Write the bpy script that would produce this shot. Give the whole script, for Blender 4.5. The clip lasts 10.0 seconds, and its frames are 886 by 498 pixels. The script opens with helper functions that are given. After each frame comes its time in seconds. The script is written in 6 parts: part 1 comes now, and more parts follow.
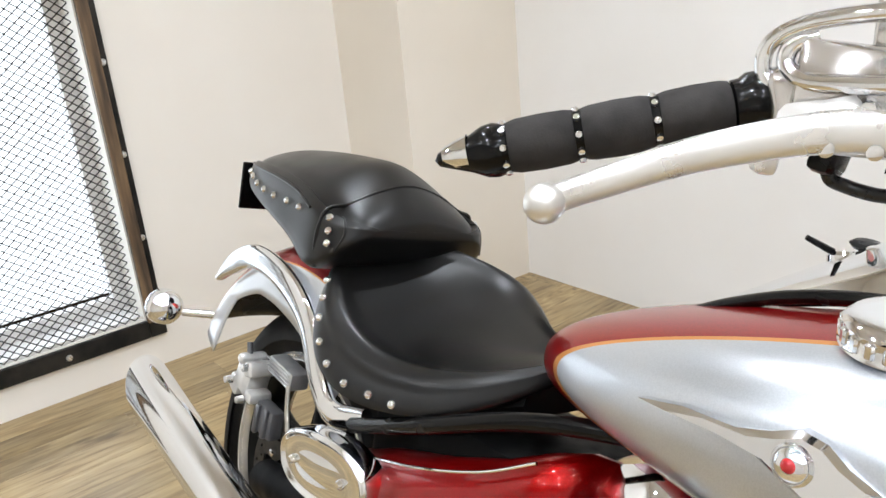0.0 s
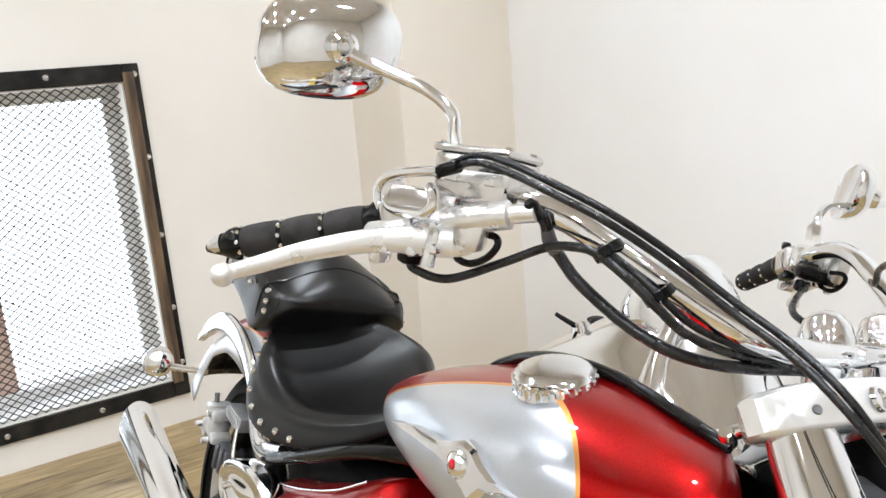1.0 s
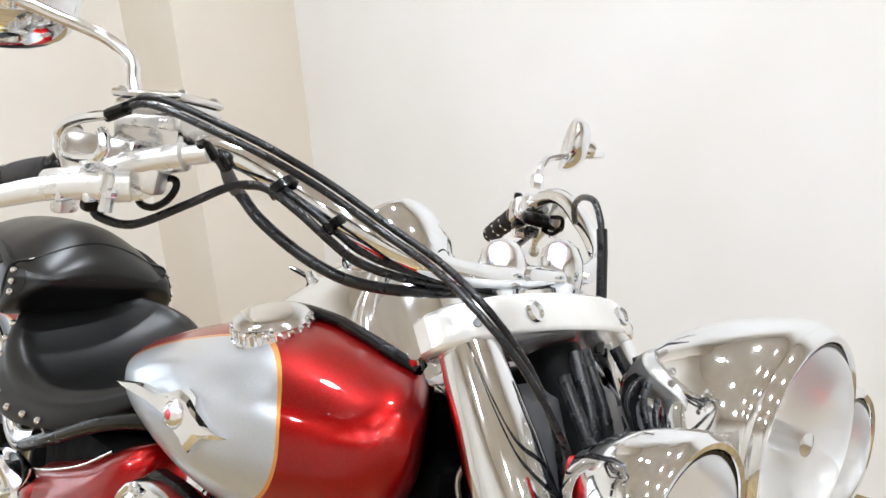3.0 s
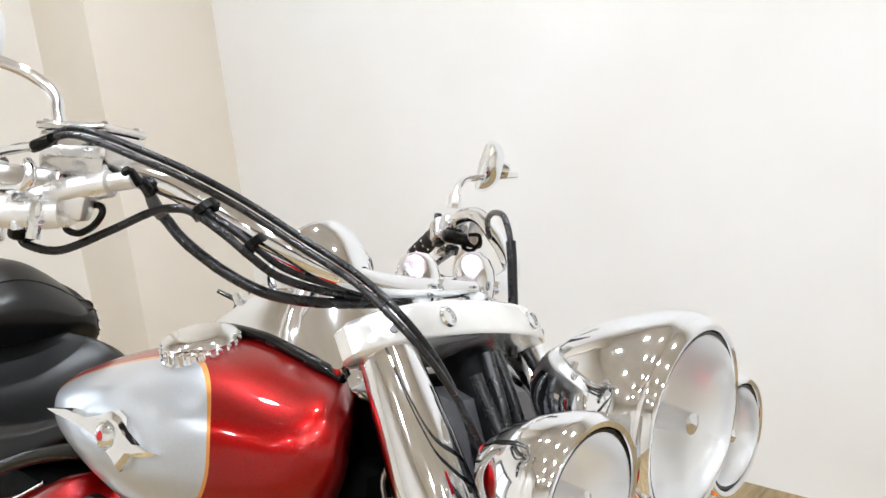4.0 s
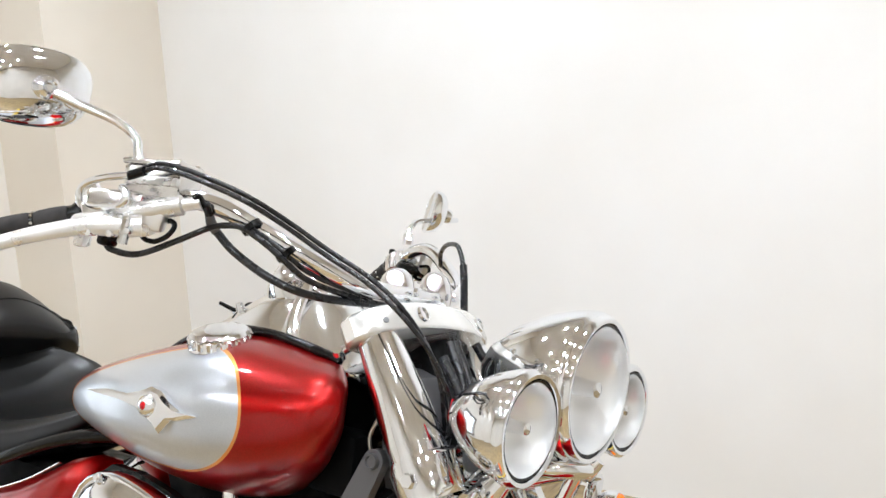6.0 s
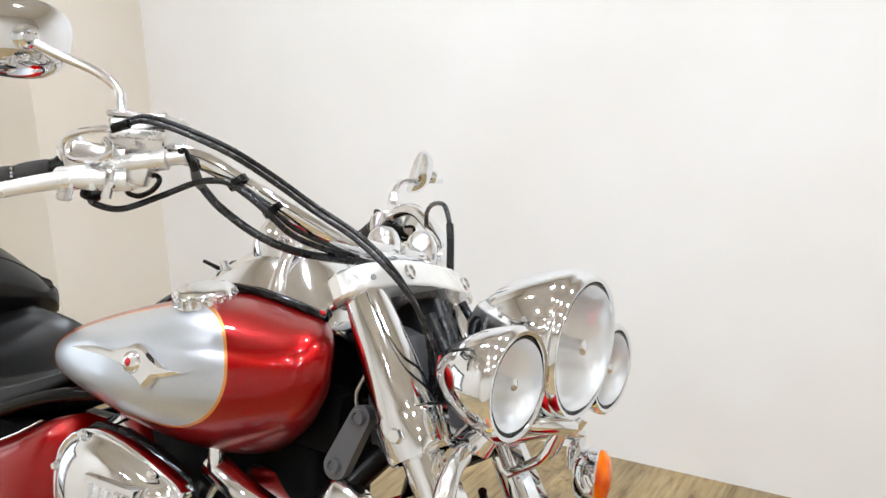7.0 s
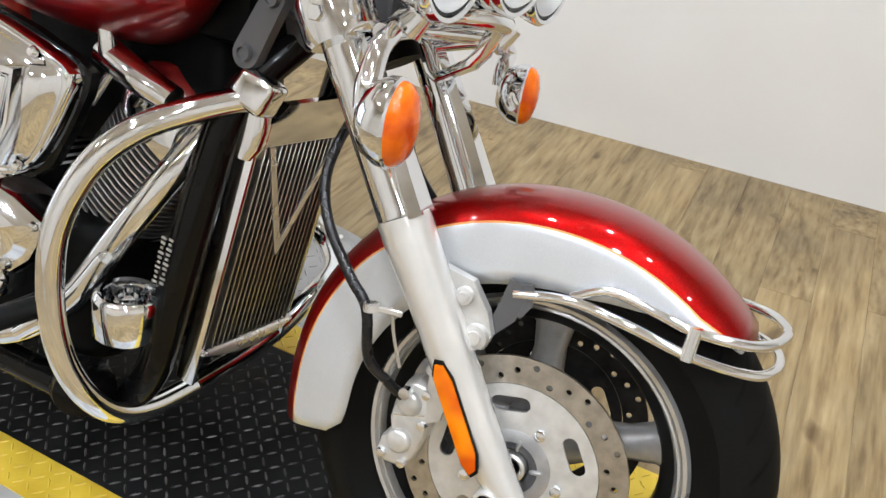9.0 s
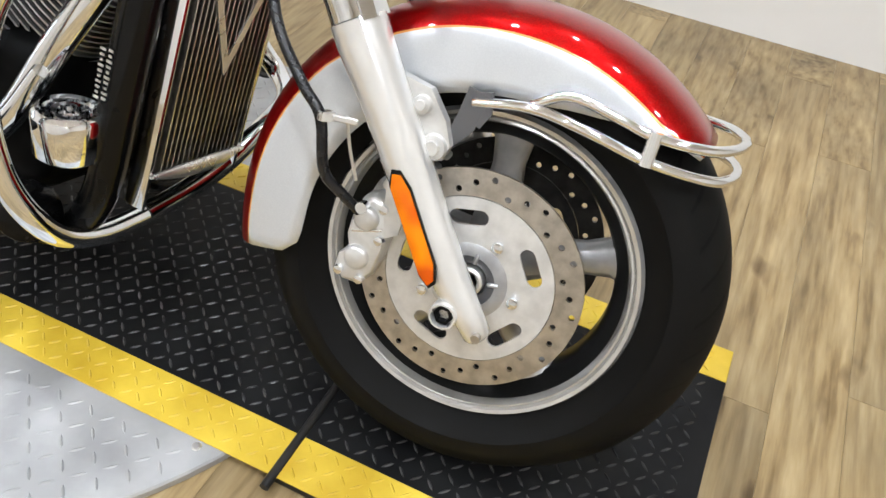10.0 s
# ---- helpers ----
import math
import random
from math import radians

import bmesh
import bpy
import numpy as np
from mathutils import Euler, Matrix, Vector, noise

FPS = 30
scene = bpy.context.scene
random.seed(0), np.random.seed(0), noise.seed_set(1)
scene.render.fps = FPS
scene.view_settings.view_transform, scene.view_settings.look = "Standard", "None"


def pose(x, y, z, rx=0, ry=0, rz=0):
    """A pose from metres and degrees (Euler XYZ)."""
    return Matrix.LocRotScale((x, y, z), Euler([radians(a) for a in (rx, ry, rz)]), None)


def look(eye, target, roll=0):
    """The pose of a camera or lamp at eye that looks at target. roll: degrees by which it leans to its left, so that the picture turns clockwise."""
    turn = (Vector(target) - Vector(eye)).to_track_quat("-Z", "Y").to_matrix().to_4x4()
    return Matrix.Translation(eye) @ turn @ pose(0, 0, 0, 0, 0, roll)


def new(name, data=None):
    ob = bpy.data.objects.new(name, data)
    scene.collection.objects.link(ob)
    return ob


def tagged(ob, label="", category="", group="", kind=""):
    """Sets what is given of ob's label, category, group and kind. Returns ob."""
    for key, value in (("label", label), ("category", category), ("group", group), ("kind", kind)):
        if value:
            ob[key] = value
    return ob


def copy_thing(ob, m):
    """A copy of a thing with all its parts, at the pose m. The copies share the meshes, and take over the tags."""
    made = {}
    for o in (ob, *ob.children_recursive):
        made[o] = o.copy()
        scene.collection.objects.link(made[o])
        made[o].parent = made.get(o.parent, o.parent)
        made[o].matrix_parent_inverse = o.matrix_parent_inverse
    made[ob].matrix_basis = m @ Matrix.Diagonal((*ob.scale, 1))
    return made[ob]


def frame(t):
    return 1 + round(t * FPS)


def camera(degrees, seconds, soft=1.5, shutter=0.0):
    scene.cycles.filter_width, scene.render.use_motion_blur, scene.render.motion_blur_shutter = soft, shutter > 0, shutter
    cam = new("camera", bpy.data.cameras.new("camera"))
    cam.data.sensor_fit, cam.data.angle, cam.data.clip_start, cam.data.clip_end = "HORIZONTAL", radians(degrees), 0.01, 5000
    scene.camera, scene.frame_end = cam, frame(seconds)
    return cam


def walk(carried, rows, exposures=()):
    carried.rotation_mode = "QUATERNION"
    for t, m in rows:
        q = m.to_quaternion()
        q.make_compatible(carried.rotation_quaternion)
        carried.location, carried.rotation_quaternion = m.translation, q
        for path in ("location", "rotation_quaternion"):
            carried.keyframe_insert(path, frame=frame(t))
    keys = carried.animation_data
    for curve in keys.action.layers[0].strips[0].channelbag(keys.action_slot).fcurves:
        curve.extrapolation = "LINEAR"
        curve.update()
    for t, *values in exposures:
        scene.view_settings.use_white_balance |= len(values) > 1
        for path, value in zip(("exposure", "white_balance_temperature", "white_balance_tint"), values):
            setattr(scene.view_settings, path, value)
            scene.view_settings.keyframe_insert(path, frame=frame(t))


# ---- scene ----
cam = camera(57.25, 10.0)
PATH = [
    (0, (-0.4796, -0.6174, 1.2857), (-1.2272, -0.0441, 0.9503), -5.37),
    (0.5, (-0.1821, -0.5815, 1.3276), (-1.0124, -0.0877, 1.0693), -6.05),
    (1, (-0.0381, -0.5378, 1.3365), (-0.8617, -0.0176, 1.1106), -4.80),
    (1.5, (-0.0178, -0.5042, 1.3192), (-0.8040, 0.0645, 1.0773), -4.04),
    (2, (0.0086, -0.4880, 1.3105), (-0.7502, 0.1151, 1.0647), -4.17),
    (2.5, (0.0431, -0.4735, 1.2957), (-0.6858, 0.1611, 1.0384), -4.59),
    (3, (0.0807, -0.4608, 1.2903), (-0.6081, 0.2154, 1.0290), -4.73),
    (3.2, (0.1006, -0.4568, 1.2867), (-0.5763, 0.2316, 1.0260), -5.20),
    (4.5, (0.1661, -0.6153, 1.2887), (-0.4232, 0.1640, 1.0754), -4.90),
    (5, (0.2179, -0.7734, 1.3023), (-0.3289, 0.0418, 1.1113), -3.50),
    (6.3, (0.2613, -0.8048, 1.3104), (-0.2847, 0.0150, 1.1381), -2.61),
    (6.5, (0.2546, -0.8114, 1.3140), (-0.2846, 0.0108, 1.1313), -2.40),
    (7, (0.2507, -0.8027, 1.2958), (-0.2728, 0.0219, 1.0812), -2.11),
    (7.5, (0.2313, -0.7943, 1.2596), (-0.2635, 0.0213, 0.9597), -0.66),
    (8, (0.2114, -0.7860, 1.2227), (-0.2473, 0.0153, 0.8387), 1.37),
    (8.5, (0.2009, -0.7848, 1.1884), (-0.2050, -0.0010, 0.7183), 4.22),
    (9, (0.2054, -0.7791, 1.1473), (-0.1422, -0.0281, 0.5859), 4.46),
    (9.5, (0.2137, -0.7868, 1.1018), (-0.0715, -0.0744, 0.4606), 6.06),
    (10, (0.2233, -0.8082, 1.0709), (-0.0260, -0.1130, 0.3967), 7.56),
]
# the clip's camera darkens a little as it leaves the bright wall and looks down
EXPOSURES = [(0.0, 0.0), (0.5, 0.05), (1.5, 0.0), (3.0, 0.04), (5.0, 0.05), (6.5, 0.02), (7.5, -0.07), (8.0, -0.09), (9.0, -0.16), (10.0, -0.02)]
walk(cam, [(t, look(eye, target, roll)) for t, eye, target, roll in PATH], EXPOSURES)

# ---- world and lamps ----
world = bpy.data.worlds.new("world")
scene.world = world
world.use_nodes = True
wn = world.node_tree.nodes
sky = wn.new("ShaderNodeTexSky")
sky.sky_type = "NISHITA"
sky.sun_disc = False
sky.sun_elevation = radians(35)
sky.sun_rotation = radians(-90)
world.node_tree.links.new(sky.outputs[0], wn["Background"].inputs[0])
wn["Background"].inputs[1].default_value = 0.12

# ceiling spots, scattered over the room
CEILING = 3.0
SPOTS = [(-2.6, -1.9), (-2.3, 0.55), (-1.75, -0.75), (-1.5, -2.4), (-1.2, 0.85), (-0.75, -1.55), (-0.55, -0.15), (0.0, -2.35), (0.25, 0.72), (0.5, -0.95), (0.95, -0.1), (1.3, -1.75), (1.75, -2.6), (2.0, -0.85)]
for sx, sy in SPOTS:
    lamp = bpy.data.lights.new("spot_lamp", "AREA")
    lamp.shape, lamp.size, lamp.energy, lamp.color = "DISK", 0.11, 14.9, (0.86, 0.92, 1.0)
    lamp.spread = radians(150)
    new("spot_lamp", lamp).matrix_world = pose(sx, sy, CEILING - 0.045)
# daylight that comes in at the window
lamp = bpy.data.lights.new("window_light", "AREA")
lamp.shape, lamp.size, lamp.size_y, lamp.energy, lamp.color = "RECTANGLE", 1.1, 1.1, 6.5, (0.82, 0.91, 1.0)
new("window_light", lamp).matrix_world = pose(-3.52, -0.42, 0.78, 0, -90, 0)

# ---- materials ----
def material(name, color, rough=0.5, metal=0.0, coat=0.0, spec=0.5):
    m = bpy.data.materials.new(name)
    m.use_nodes = True
    b = m.node_tree.nodes["Principled BSDF"]
    b.inputs["Base Color"].default_value = (*color, 1)
    b.inputs["Roughness"].default_value = rough
    b.inputs["Metallic"].default_value = metal
    b.inputs["Coat Weight"].default_value = coat
    b.inputs["Coat Roughness"].default_value = 0.03
    b.inputs["Specular IOR Level"].default_value = spec
    return m


def nodes_of(m):
    return m.node_tree.nodes, m.node_tree.links, m.node_tree.nodes["Principled BSDF"]


def noise_tex(m, scale, detail=4.0, stretch=(1, 1, 1), coords="Object"):
    n, l, _ = nodes_of(m)
    tc, mp, tx = n.new("ShaderNodeTexCoord"), n.new("ShaderNodeMapping"), n.new("ShaderNodeTexNoise")
    mp.inputs["Scale"].default_value = stretch
    tx.inputs["Scale"].default_value, tx.inputs["Detail"].default_value = scale, detail
    l.new(tc.outputs[coords], mp.inputs[0])
    l.new(mp.outputs[0], tx.inputs["Vector"])
    return tx.outputs["Fac"]


def ramp(m, fac, stops):
    n, l, _ = nodes_of(m)
    r = n.new("ShaderNodeValToRGB")
    while len(r.color_ramp.elements) < len(stops):
        r.color_ramp.elements.new(0.5)
    for e, (at, c) in zip(r.color_ramp.elements, stops):
        e.position, e.color = at, (*c, 1)
    l.new(fac, r.inputs[0])
    return r.outputs[0]


def vary(m, scale, low, high, detail=4.0, stretch=(1, 1, 1), socket="Base Color", spread=(0.35, 0.65)):
    """Noise that runs from low to high into a socket."""
    lo, hi = (low, high) if isinstance(low, tuple) else ((low,) * 3, (high,) * 3)
    out = ramp(m, noise_tex(m, scale, detail, stretch), [(spread[0], lo), (spread[1], hi)])
    nodes_of(m)[1].new(out, nodes_of(m)[2].inputs[socket])
    return m


def bump(m, scale, strength=0.2, distance=0.002, detail=4.0, stretch=(1, 1, 1)):
    n, l, b = nodes_of(m)
    k = n.new("ShaderNodeBump")
    k.inputs["Strength"].default_value, k.inputs["Distance"].default_value = strength, distance
    l.new(noise_tex(m, scale, detail, stretch), k.inputs["Height"])
    l.new(k.outputs[0], b.inputs["Normal"])
    return m


class Sum:
    """Arithmetic on shader values."""

    def __init__(self, m, out):
        self.m, self.out = m, out

    def op(self, kind, other=None):
        n, l, _ = nodes_of(self.m)
        k = n.new("ShaderNodeMath")
        k.operation = kind
        l.new(self.out, k.inputs[0])
        if isinstance(other, Sum):
            l.new(other.out, k.inputs[1])
        elif other is not None:
            k.inputs[1].default_value = other
        return Sum(self.m, k.outputs[0])

    def __add__(self, o):
        return self.op("ADD", o)

    def __sub__(self, o):
        return self.op("SUBTRACT", o)

    def __mul__(self, o):
        return self.op("MULTIPLY", o)

    def __truediv__(self, o):
        return self.op("DIVIDE", o)


CHROME = vary(material("chrome", (0.86, 0.88, 0.91), 0.05, 1.0), 9, 0.03, 0.075, socket="Roughness")
POLISHED = vary(material("polished_alloy", (0.72, 0.71, 0.70), 0.16, 1.0), 25, 0.12, 0.22, socket="Roughness")
RIM_BLACK = vary(material("black_rim_paint", (0.012, 0.012, 0.012), 0.35, 0.2, 0.0, 0.2), 20, 0.3, 0.45, socket="Roughness")
SATIN = bump(vary(material("satin_aluminium", (0.78, 0.77, 0.75), 0.3, 0.85), 40, 0.24, 0.36, socket="Roughness"), 300, 0.05, 0.0005)
WHITE_ALLOY = vary(material("clear_coated_alloy", (0.80, 0.79, 0.77), 0.22, 0.6, 0.6), 14, (0.74, 0.73, 0.71), (0.84, 0.83, 0.81))
STEEL = bump(vary(material("drilled_steel", (0.5, 0.47, 0.43), 0.32, 1.0), 60, (0.42, 0.39, 0.35), (0.58, 0.55, 0.5)), 200, 0.08, 0.0005)
CAST = bump(vary(material("cast_grey_alloy", (0.42, 0.42, 0.42), 0.38, 0.7), 30, (0.36, 0.36, 0.37), (0.5, 0.5, 0.5)), 350, 0.12, 0.0006)
DARK_ALLOY = bump(material("dark_grey_alloy", (0.13, 0.13, 0.135), 0.4, 0.5), 260, 0.12, 0.0005)
FIN = bump(vary(material("machined_fin_alloy", (0.5, 0.5, 0.5), 0.35, 0.85), 30, (0.42, 0.42, 0.42), (0.56, 0.56, 0.56)), 250, 0.1, 0.0006)
RIM_SILVER = vary(material("silver_rim_lacquer", (0.62, 0.61, 0.59), 0.26, 0.7, 0.3), 20, (0.56, 0.55, 0.53), (0.68, 0.67, 0.65))
CALIPER = bump(vary(material("silver_cast_caliper", (0.66, 0.65, 0.63), 0.34, 0.55), 40, (0.58, 0.57, 0.55), (0.72, 0.71, 0.69)), 300, 0.15, 0.0006)
# darkened copy of the disc steel: shade painted into far and rear discs
SHADED_STEEL = vary(material("dark_disc_steel", (0.035, 0.034, 0.033), 0.4, 0.6, 0.0, 0.2), 50, (0.025, 0.024, 0.023), (0.05, 0.048, 0.046))
RED = vary(material("candy_red_paint", (0.29, 0.002, 0.003), 0.34, 0.78, 0.7, 0.05), 500, (0.255, 0.0010, 0.0015), (0.335, 0.0022, 0.0030), detail=2)
nodes_of(RED)[2].inputs["Coat IOR"].default_value = 1.52
SILVER = vary(material("silver_paint", (0.62, 0.64, 0.67), 0.3, 0.5, 1.0), 600, (0.605, 0.625, 0.65), (0.645, 0.665, 0.69), detail=2)
STRIPE = material("orange_pinstripe", (0.72, 0.28, 0.06), 0.3, 0.0, 0.8)
LEATHER = bump(vary(material("black_leather", (0.0040, 0.0038, 0.0037), 0.3, 0.0, 0.0, 0.42), 9, 0.29, 0.37, socket="Roughness"), 420, 0.05, 0.0006, 6)
RUBBER = bump(vary(material("black_rubber", (0.009, 0.009, 0.009), 0.55, 0.0, 0.0, 0.3), 60, 0.45, 0.65, socket="Roughness"), 300, 0.1, 0.0006)
CABLE = vary(material("black_cable_sleeve", (0.008, 0.008, 0.009), 0.28, 0.0, 0.0, 0.45), 60, 0.22, 0.34, socket="Roughness")
FOAM = bump(vary(material("grey_grip_foam", (0.035, 0.033, 0.033), 0.8), 40, (0.026, 0.024, 0.023), (0.042, 0.039, 0.037)), 700, 0.3, 0.0008)
TYRE = bump(vary(material("tyre_rubber", (0.008, 0.008, 0.008), 0.62, 0.0, 0.0, 0.28), 25, (0.004, 0.0038, 0.0036), (0.010, 0.0092, 0.0085)), 250, 0.12, 0.0008)
# front tyre: slanting tread grooves round the wheel's axle
TYRE_TREAD = TYRE.copy()
TYRE_TREAD.name = "grooved_tyre_rubber"
yn, yl, yb = nodes_of(TYRE_TREAD)
ytc, ysep = yn.new("ShaderNodeTexCoord"), yn.new("ShaderNodeSeparateXYZ")
yl.new(ytc.outputs["Object"], ysep.inputs[0])
wx, wy, wz = (Sum(TYRE_TREAD, ysep.outputs[k]) for k in range(3))
turn_ = (wz - 0.322).op("ARCTAN2", wx)
across = wy.op("ABSOLUTE")
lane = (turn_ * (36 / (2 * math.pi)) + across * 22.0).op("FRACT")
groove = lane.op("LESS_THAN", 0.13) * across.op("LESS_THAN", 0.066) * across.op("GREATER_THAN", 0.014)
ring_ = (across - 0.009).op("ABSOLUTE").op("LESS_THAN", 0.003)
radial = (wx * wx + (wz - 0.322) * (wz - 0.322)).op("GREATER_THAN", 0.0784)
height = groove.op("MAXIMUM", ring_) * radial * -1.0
yk = yn.new("ShaderNodeBump")
yk.inputs["Strength"].default_value, yk.inputs["Distance"].default_value = 1.0, 0.004
yl.new(height.out, yk.inputs["Height"])
yl.new(yk.outputs[0], yb.inputs["Normal"])
# groove bottoms get a darker colour too: the shade inside them is painted
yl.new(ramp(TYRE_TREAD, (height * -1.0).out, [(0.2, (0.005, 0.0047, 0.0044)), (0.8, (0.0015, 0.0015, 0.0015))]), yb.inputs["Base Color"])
BLACK = vary(material("gloss_black_paint", (0.003, 0.003, 0.003), 0.2, 0.0, 0.6), 20, 0.16, 0.3, socket="Roughness")
ENGINE = bump(vary(material("black_engine_paint", (0.0035, 0.0035, 0.0035), 0.5, 0.0, 0.0, 0.28), 30, 0.4, 0.6, socket="Roughness"), 250, 0.15, 0.0008)
ORANGE = bump(vary(material("orange_lens", (0.75, 0.13, 0.002), 0.14, 0.0, 0.5, 0.25), 25, (0.58, 0.06, 0.001), (0.92, 0.19, 0.002)), 140, 0.4, 0.002)
AMBER = bump(vary(material("amber_reflector_plastic", (0.85, 0.17, 0.001), 0.2, 0.0, 0.25, 0.2), 22, (0.62, 0.085, 0.0005), (0.92, 0.25, 0.001), 1.0), 900, 0.15, 0.0006, 1)
DARK_RED = material("red_lens", (0.4, 0.005, 0.01), 0.12, 0.0, 1.0)
WALL = bump(vary(material("cream_wall_paint", (0.82, 0.805, 0.785), 0.7), 1.3, (0.80, 0.78, 0.75), (0.84, 0.83, 0.815)), 120, 0.08, 0.001)
BEIGE = bump(vary(material("warm_beige_wall_paint", (0.78, 0.72, 0.63), 0.7), 1.3, (0.76, 0.695, 0.60), (0.80, 0.745, 0.66)), 120, 0.08, 0.001)
CREAM = bump(vary(material("pale_cream_wall_paint", (0.81, 0.775, 0.72), 0.7), 1.3, (0.79, 0.75, 0.69), (0.83, 0.80, 0.75)), 120, 0.08, 0.001)
TAUPE = bump(vary(material("beige_wall_paint", (0.67, 0.635, 0.58), 0.7), 1.3, (0.64, 0.605, 0.55), (0.70, 0.665, 0.61)), 120, 0.08, 0.001)
CEIL = bump(vary(material("beige_ceiling_paint", (0.70, 0.66, 0.60), 0.8), 2.0, (0.67, 0.63, 0.57), (0.73, 0.69, 0.63)), 90, 0.1, 0.001)
TRIM = vary(material("white_trim_paint", (0.80, 0.79, 0.77), 0.45), 6, (0.76, 0.75, 0.73), (0.83, 0.82, 0.80))
nodes_of(LEATHER)[2].inputs["Specular IOR Level"].default_value = 0.38
nodes_of(RUBBER)[2].inputs["Specular IOR Level"].default_value = 0.15
nodes_of(FOAM)[2].inputs["Specular IOR Level"].default_value = 0.1
nodes_of(TYRE)[2].inputs["Specular IOR Level"].default_value = 0.09
nodes_of(ENGINE)[2].inputs["Specular IOR Level"].default_value = 0.08
nodes_of(BLACK)[2].inputs["Specular IOR Level"].default_value = 0.15
nodes_of(BLACK)[2].inputs["Coat Weight"].default_value = 0.15
FRAME_BLACK = bump(vary(material("worn_black_steel", (0.02, 0.02, 0.02), 0.45, 0.2), 12, (0.012, 0.012, 0.012), (0.035, 0.032, 0.028)), 160, 0.15, 0.0008)
MIRROR = material("lamp_reflector", (0.95, 0.95, 0.94), 0.16, 0.35)
GLASS = material("clear_lamp_glass", (1.0, 1.0, 1.0), 0.02)
nodes_of(GLASS)[2].inputs["Transmission Weight"].default_value = 1.0
nodes_of(GLASS)[2].inputs["IOR"].default_value = 1.18
PANE = material("window_glass", (1, 1, 1), 0.0)
nodes_of(PANE)[2].inputs["Transmission Weight"].default_value = 1.0
nodes_of(PANE)[2].inputs["IOR"].default_value = 1.02

# wood: grain along the plank, each plank with its own tone
WOOD = material("worn_oak_planks", (0.4, 0.3, 0.18), 0.33)
wn_, wl_, wb_ = nodes_of(WOOD)
info = wn_.new("ShaderNodeObjectInfo")
grain = ramp(WOOD, noise_tex(WOOD, 11, 9, (5, 0.55, 1)), [(0.30, (0.185, 0.124, 0.055)), (0.45, (0.295, 0.212, 0.104)), (0.58, (0.350, 0.262, 0.138)), (0.72, (0.42, 0.325, 0.182))])
streak = ramp(WOOD, noise_tex(WOOD, 17, 6, (4.0, 0.16, 1)), [(0.34, (0.80, 0.77, 0.73)), (0.48, (0.97, 0.96, 0.94)), (0.70, (1.05, 1.05, 1.04))])
knot = ramp(WOOD, noise_tex(WOOD, 5.5, 3, (2.0, 0.8, 1)), [(0.27, (0.50, 0.45, 0.40)), (0.36, (1.0, 1.0, 1.0))])
blot = ramp(WOOD, noise_tex(WOOD, 2.2, 5, (2.2, 1, 1)), [(0.32, (0.70, 0.69, 0.68)), (0.62, (1.06, 1.04, 1.0))])
mixn = wn_.new("ShaderNodeMix")
mixn.data_type, mixn.blend_type = "RGBA", "MULTIPLY"
mixn.inputs[0].default_value = 1.0
wl_.new(grain, mixn.inputs["A"])
wl_.new(blot, mixn.inputs["B"])
for layer in (streak, knot):
    below, mixn = mixn, wn_.new("ShaderNodeMix")
    mixn.data_type, mixn.blend_type = "RGBA", "MULTIPLY"
    mixn.inputs[0].default_value = 1.0
    wl_.new(below.outputs["Result"], mixn.inputs["A"])
    wl_.new(layer, mixn.inputs["B"])
hsv = wn_.new("ShaderNodeHueSaturation")
tone = Sum(WOOD, info.outputs["Random"]) * 0.24 + 0.86
wl_.new(tone.out, hsv.inputs["Value"])
wl_.new(mixn.outputs["Result"], hsv.inputs["Color"])
wl_.new(hsv.outputs[0], wb_.inputs["Base Color"])
bump(WOOD, 9, 0.15, 0.001, 7, (9, 0.7, 1))
shift = wn_.new("ShaderNodeCombineXYZ")
for k in range(3):
    wl_.new((Sum(WOOD, info.outputs["Random"]) * (37.0 + 11 * k)).out, shift.inputs[k])
for node in [n for n in wn_ if n.bl_idname == "ShaderNodeMapping"]:
    wl_.new(shift.outputs[0], node.inputs["Location"])

PLATE_SILVER = bump(vary(material("aluminium_tread_plate", (0.55, 0.54, 0.52), 0.45, 0.35), 8, (0.30, 0.30, 0.30), (0.44, 0.44, 0.44)), 60, 0.12, 0.0008)
PLATE_BLACK = bump(vary(material("black_painted_tread_plate", (0.03, 0.03, 0.032), 0.45, 0.0, 0.0, 0.2), 7, (0.004, 0.004, 0.0045), (0.012, 0.012, 0.012)), 60, 0.2, 0.0008)
PLATE_YELLOW = bump(vary(material("yellow_painted_tread_plate", (0.75, 0.52, 0.04), 0.42), 9, (0.50, 0.33, 0.02), (0.70, 0.50, 0.05)), 60, 0.2, 0.0008)
LUG_WORN = vary(material("worn_lug_edges", (0.10, 0.10, 0.10), 0.35, 0.5), 30, (0.006, 0.006, 0.006), (0.08, 0.08, 0.08))

for m_, s_ in ((PLATE_BLACK, 0.14), (FRAME_BLACK, 0.2), (TYRE, 0.16), (TYRE_TREAD, 0.12), (RIM_BLACK, 0.1)):
    nodes_of(m_)[2].inputs["Specular IOR Level"].default_value = s_

